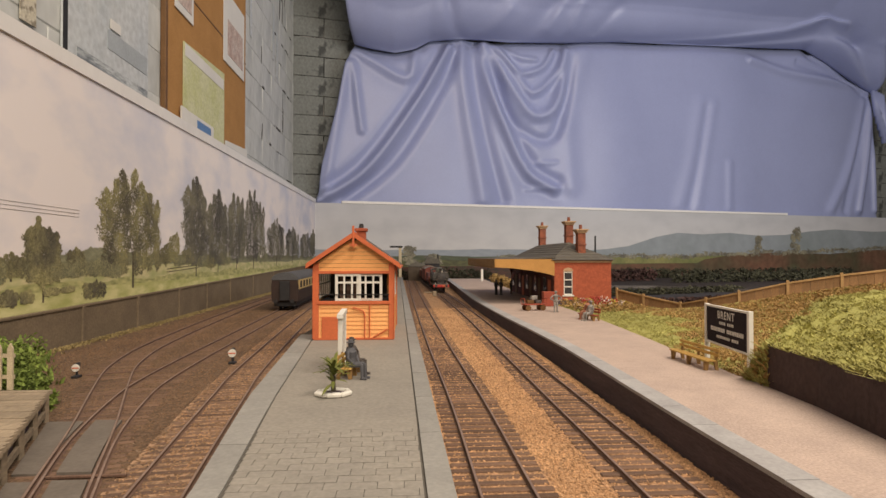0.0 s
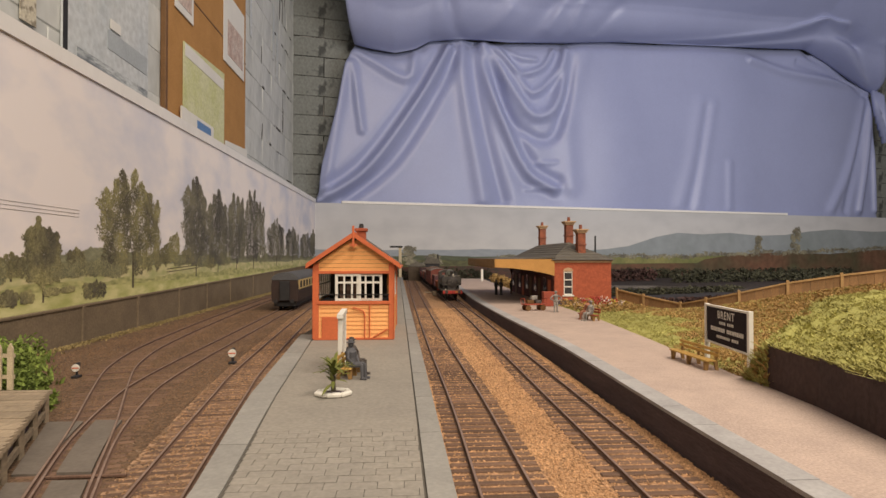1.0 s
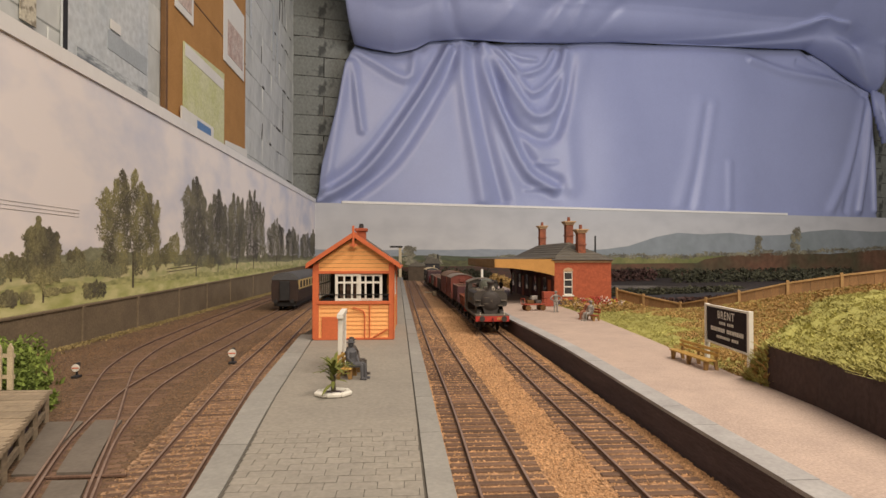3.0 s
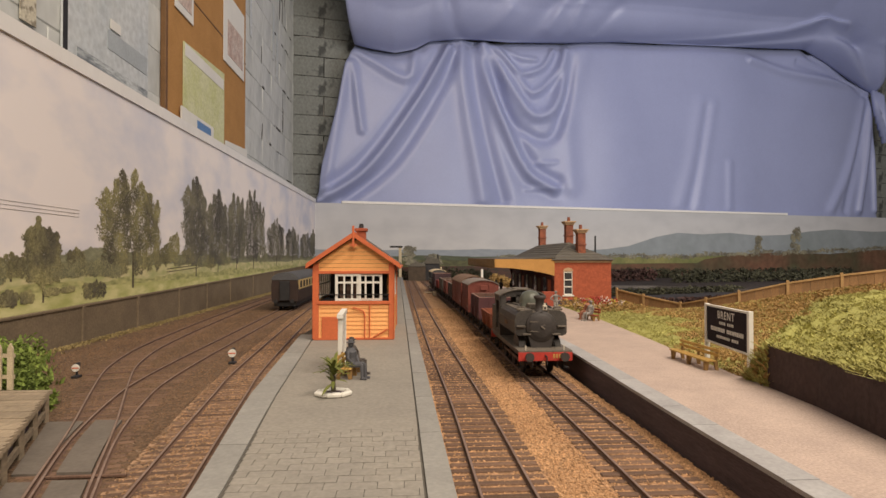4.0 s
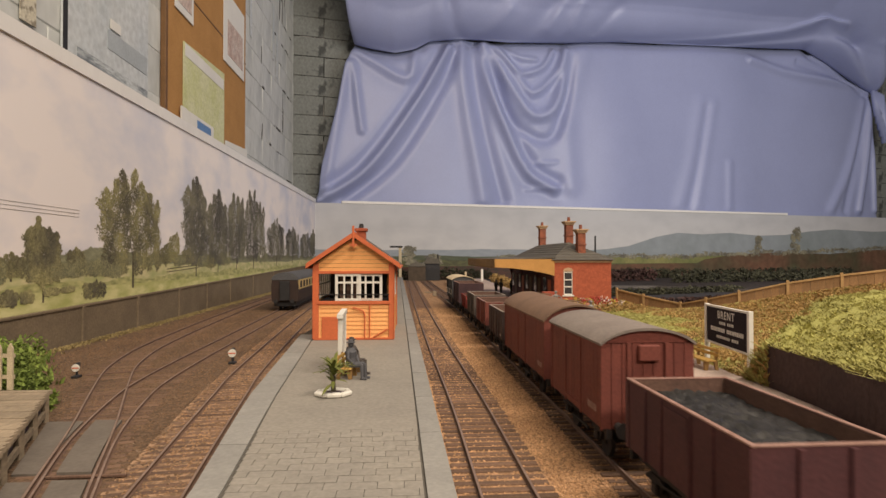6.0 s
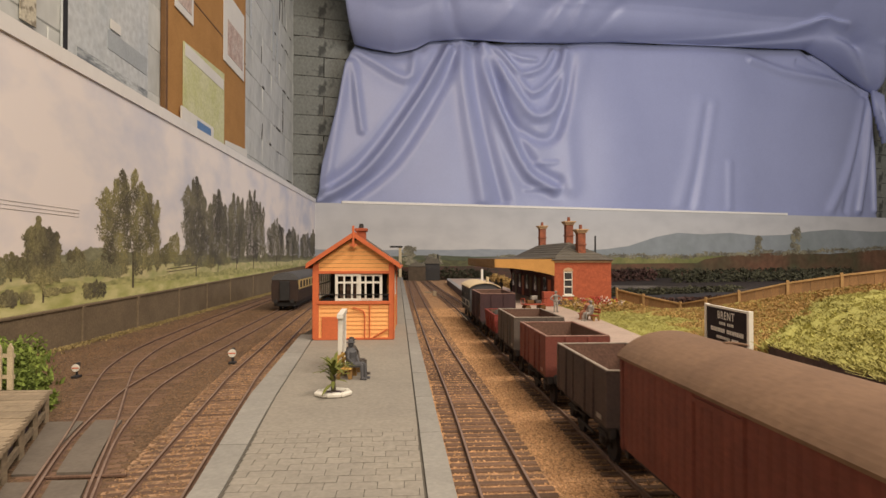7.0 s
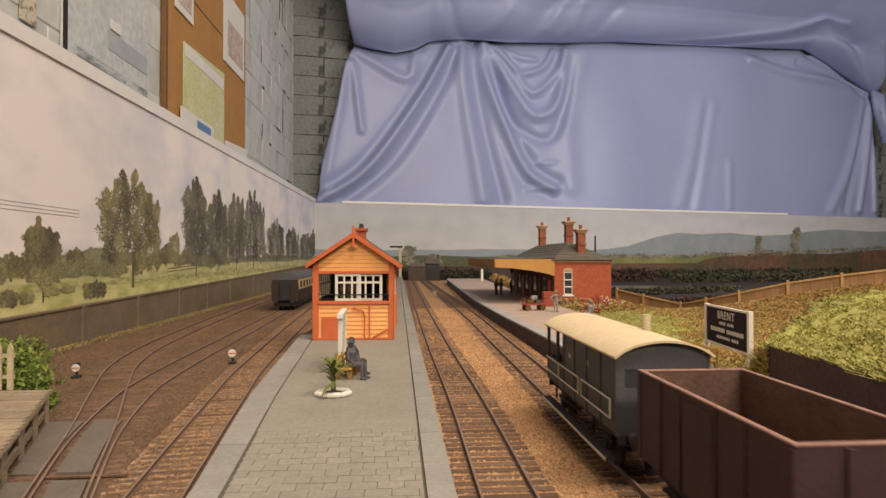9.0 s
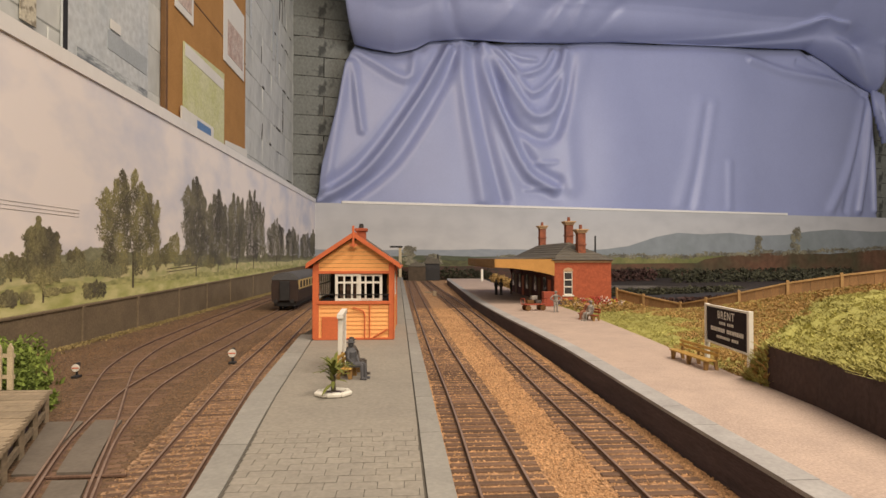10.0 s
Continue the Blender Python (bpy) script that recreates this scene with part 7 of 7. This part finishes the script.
    for x in (-0.75, 0.75):
        box(bm, x - 0.2, 0.72, 1.93, x + 0.2, 0.98, 1.99)
        box(bm, x * 1.38 - 0.2, 0.76, 2.32, x * 1.38 + 0.2, 0.98, 2.38)
    part("front_step", bm, M["loco_top"], root)
    bm = nb()
    box(bm, 0.08, 0.88, 3.13, 0.3, 1.08, 3.4, 0.03)
    tube(bm, (0.19, 0.98, 3.4), (0.19, 0.98, 3.5), 0.05, 0.04, 8)
    lamp = part("head_lamp", bm, M["hand_white"], root, "white headlamp case")
    bm = nb()
    tube(bm, (0.19, 0.88, 3.26), (0.19, 0.86, 3.26), 0.06, 0.06, 12)
    part("lens", bm, M["smokebox"], lamp)
    bm = nb()
    turned(bm, [(0.36, 0), (0.28, 0.08), (0.225, 0.18), (0.22, 0.6), (0.29, 0.66), (0.31, 0.72), (0.3, 0.8), (0.22, 0.82), (0.15, 0.78)], (0, 1.2, 3.05), 24)
    part("chimney", bm, M["smokebox"], root, smooth=True)
    bm = nb()
    turned(bm, [(0.68, 0), (0.62, 0.08), (0.59, 0.2), (0.59, 0.4), (0.54, 0.6), (0.41, 0.76), (0.21, 0.86), (0.03, 0.88)], (0, 3.5, 3.12), 28)
    part("dome", bm, M["loco_dome"], root, smooth=True)
    bm = nb()
    turned(bm, [(0.24, 0), (0.2, 0.12), (0.19, 0.5), (0.22, 0.55), (0.12, 0.62)], (0, 5.1, 3.0), 18)
    part("safety_valve", bm, M["loco_dome"], root, smooth=True)
    bm = nb()
    box(bm, -0.42, 1.9, 3.1, 0.42, 2.6, 3.38, 0.04)
    part("tank_bridge", bm, M["loco_top"], root)
    bm = nb()
    for sx in (-1, 1):
        pts = [(sx * 0.55, 3.3, 3.3), (sx * 0.75, 3.0, 3.22), (sx * 0.8, 2.4, 3.2), (sx * 0.78, 1.9, 3.16)]
        for a, b in zip(pts, pts[1:]):
            tube(bm, a, b, 0.05, 0.05, 7)
        tube(bm, (sx * 0.55, 4.0, 3.17), (sx * 0.9, 5.6, 3.17), 0.04, 0.04, 7)
    tube(bm, (0.3, 0.95, 3.05), (0.3, 1.05, 3.5), 0.06, 0.05, 8)
    part("feed_pipe", bm, M["loco_black"], root)
    # cab and bunker
    w = 1.28
    for sx in (-1, 1):
        bm = nb()
        for y0, y1, z0, z1 in ((5.7, 6.15, 1.27, 3.6), (7.05, 7.6, 1.27, 3.6), (6.15, 7.05, 3.25, 3.6), (6.15, 7.05, 1.27, 1.6)):
            box(bm, sx * w - 0.03, y0, z0, sx * w + 0.03, y1, z1)
        part("cab_side", bm, M["loco_black"], root)
        bm = nb()
        tube(bm, (sx * (w + 0.06), 6.17, 1.4), (sx * (w + 0.06), 6.17, 2.6), 0.025, 0.025, 6)
        tube(bm, (sx * (w + 0.06), 7.07, 1.4), (sx * (w + 0.06), 7.07, 2.6), 0.025, 0.025, 6)
        part("cab_handrail", bm, M["loco_top"], root)
    for y in (5.7, 7.54):
        bm = nb()
        box(bm, -w, y, 1.27, w, y + 0.06, 3.12)
        box(bm, -w, y, 3.12, -0.95, y + 0.06, 3.6)
        box(bm, 0.95, y, 3.12, w, y + 0.06, 3.6)
        box(bm, -0.35, y, 3.12, 0.35, y + 0.06, 3.62)
        box(bm, -0.95, y, 3.5, 0.95, y + 0.06, 3.78)
        part("cab_front" if y < 6 else "cab_back", bm, M["loco_black"], root)
    part("cab_roof", arc_roof(nb(), w + 0.06, 3.6, 0.36, 5.55, 7.75, 0.06), M["loco_top"], root)
    bm = nb()
    box(bm, -0.45, 6.0, 3.92, 0.45, 6.8, 3.99, 0.02)
    for x in (-0.6, 0.6):
        box(bm, x - 0.03, 5.6, 3.85, x + 0.03, 7.7, 3.93)
    part("roof_hatch", bm, M["loco_top"], root)
    bm = nb()
    for a, b, c, d in ((-w, -w + 0.06, 7.6, 8.85), (w - 0.06, w, 7.6, 8.85), (-w + 0.06, w - 0.06, 8.79, 8.85)):
        box(bm, a, c, 1.27, b, d, 2.85)
    part("bunker", bm, M["loco_black"], root)
    xs, ys = np.meshgrid(np.linspace(-w + 0.08, w - 0.08, 22), np.linspace(7.62, 8.78, 12))
    zs = 2.75 + 0.28 * np.cos(xs * 1.3) + np.random.default_rng(2).normal(0, 0.06, xs.shape)
    grid_mesh("coal_load", xs, ys, zs, M["coal"], root)
    return root


def brake_van():
    root = thing("brake_van", "grey goods brake van with cream roof and white handrails", "brake van", group="vehicles of the goods train")
    L, w, floor, eave = 7.5, 1.22, 1.15, 3.2
    underframe(root, L, 4.6, floor)
    bm = nb()
    box(bm, -w, 0, floor - 0.05, w, L, floor + 0.03)
    part("floor", bm, M["inside"], root)
    cab = 5.2
    for sx in (-1, 1):
        n = 14
        for k in range(n):
            bm = nb()
            y = k * cab / n
            box(bm, sx * w - 0.03, y + 0.008, floor, sx * w + 0.03, y + cab / n - 0.008, eave)
            part("side_plank", bm, M["toad_grey"], root)
        for y in (0.04, 1.3, 2.6, 3.9, cab - 0.04):
            bm = nb()
            box(bm, sx * (w + 0.04) - 0.03, y - 0.05, floor - 0.05, sx * (w + 0.04) + 0.03, y + 0.05, eave)
            part("side_post", bm, M["toad_grey"], root)
        bm = nb()
        box(bm, sx * w - 0.03, cab, floor, sx * w + 0.03, L, floor + 0.85)
        part("verandah_side", bm, M["toad_grey"], root)
        for y in (6.1, L - 0.06):
            bm = nb()
            box(bm, sx * w - 0.05, y - 0.06, floor, sx * w + 0.05, y + 0.06, eave)
            part("verandah_post", bm, M["toad_grey"], root)
        for y0, y1, z in ((0.3, 2.9, 2.0), (0.3, 2.9, 1.5), (3.2, 5.6, 2.0), (3.2, 5.6, 1.5), (5.7, 7.3, 2.0), (5.7, 7.3, 1.5)):
            bm = nb()
            x = sx * (w + 0.12)
            tube(bm, (x, y0, z), (x, y1, z), 0.028, 0.028, 6)
            part("handrail", bm, M["hand_white"], root, "white handrail")
        for y in (0.3, 2.9, 3.2, 5.6):
            bm = nb()
            tube(bm, (sx * (w + 0.12), y, 1.5), (sx * (w + 0.12), y, 2.0), 0.028, 0.028, 6)
            part("handrail_post", bm, M["hand_white"], root)
        bm = nb()
        box(bm, sx * (w + 0.12) - 0.16, 0.2, 0.40, sx * (w + 0.12) + 0.16, L - 0.2, 0.46)
        f = part("footboard", bm, M["frame_dark"], root)
        bm = nb()
        box(bm, sx * (w + 0.285) - 0.01, 0.2, 0.39, sx * (w + 0.285) + 0.01, L - 0.2, 0.47)
        part("footboard_edge", bm, M["hand_white"], f, "pale worn edge")
        for y in (0.5, 2.6, 5, 7):
            part("footboard_hanger", box(nb(), sx * 1.02 - 0.03, y, 0.42, sx * 1.02 + 0.03, y + 0.08, floor), M["frame_dark"], f)
        for y, a, b in ((2.4, 0.3, 2.5), (4.3, 0.28, 2.4)):
            bm = nb()
            box(bm, sx * (w + 0.036) - 0.004, y, b, sx * (w + 0.036) + 0.004, y + a, b + 0.14)
            part("bar_of_writing", bm, M["rim_grey"], root)
    for y in (0.0, cab - 0.06):
        bm = nb()
        box(bm, -w, y, floor, w, y + 0.06, 2.35)
        box(bm, -w, y, 2.85, w, y + 0.06, eave)
        for x in (-w + 0.08, -0.2, 0.2, w - 0.08):
            box(bm, x - 0.1, y, 2.35, x + 0.1, y + 0.06, 2.85)
        arc = [((w - 0.03) * math.sin(a) / math.sin(1.1), eave + 0.32 * (math.cos(a) - math.cos(1.1)) / (1 - math.cos(1.1))) for a in np.linspace(-1.1, 1.1, 12)]
        prism(bm, arc, y, y + 0.06)
        part("cabin_end", bm, M["toad_grey"], root)
    for x in (-0.7, 0.7):
        bm = nb()
        box(bm, x - 0.35, 0.02, 2.3, x + 0.35, 0.04, 2.9)
        part("end_window", bm, M["glass"], root)
    bm = nb()
    box(bm, -w, L - 0.06, floor, w, L, floor + 0.85)
    part("verandah_end", bm, M["toad_grey"], root)
    part("roof", arc_roof(nb(), w + 0.14, eave, 0.42, -0.15, L + 0.15, 0.06, 32), M["toad_roof"], root, "cream painted arched roof")
    bm = nb()
    tube(bm, (0.55, 2.4, eave + 0.2), (0.55, 2.4, eave + 0.85), 0.13, 0.13, 12)
    part("stove_pipe", bm, M["old_cream"], root)
    return root


TRAIN = [
    (locomotive(), -0.75),
    (open_wagon("low rust-red open wagon with sandy floor", 4.6, 2.05, M["rust_red"], M["rust_red"], load="sand", flare=0.12, wide=1.18, inner=M["sand"]), 9.0),
    (open_wagon("maroon steel open wagon filled with coal", 5.3, 2.75, M["maroon"], M["rim"], load="coal"), 14.95),
    (van("bauxite-red covered van with grey arched roof", 5.7, 3.4, 0.42, M["bauxite"], M["van_roof"]), 22.0),
    (van("long maroon covered van with brown arched roof", 9.2, 3.3, 0.62, M["bauxite"], M["van_roof_brown"], False), 28.75),
    (open_wagon("dark grey-brown empty steel wagon", 5.2, 2.66, M["dark_wagon"], M["rim_grey"]), 39.1),
    (open_wagon("red-brown empty steel wagon", 5.1, 2.67, M["bauxite"], M["rim"]), 46.1),
    (open_wagon("grey empty steel wagon with pale rim", 5.1, 2.72, M["wagon_grey"], M["rim_grey"]), 52.8),
    (open_wagon("low red plank wagon with tarpaulin load", 4.4, 2.2, M["wagon_red"], M["wagon_red"], planks=3, load="tarp", flare=0.1, wide=1.2), 59.35),
    (open_wagon("tall near-black maroon steel wagon, empty", 5.6, 3.1, M["plum"], M["rim"]), 66.1),
    (brake_van(), 73.2),
]

RIDE = 0.18       # bodies sit high on their springs
for vehicle, _ in TRAIN:
    for ob in vehicle.children:
        if not ob.name.startswith("wheelset"):
            ob.matrix_basis = Matrix.Translation((0, 0, RIDE * U)) @ ob.matrix_basis

V = 17.4


def front(t):
    return 20.3 + V * (4.5 - t)


def motions():
    """The train rolls towards the camera at a steady speed; its wheels turn with it."""
    for ob, s in TRAIN:
        rows = []
        for k in range(21):
            t = k * 0.5
            y = front(t) + s
            turn = math.degrees(math.atan2(along(T2, y + 4) - along(T2, y), 4.0))
            rows.append((t, pose(along(T2, y) * U, y * U, 0, 0, 0, -turn)))
        walk(ob, rows)
    for w, r, y in SPUN:
        walk(w, [(k / 30, pose(0, y * U, r * U, math.degrees(V / r * k / 30) % 360)) for k in range(301)])


motions()
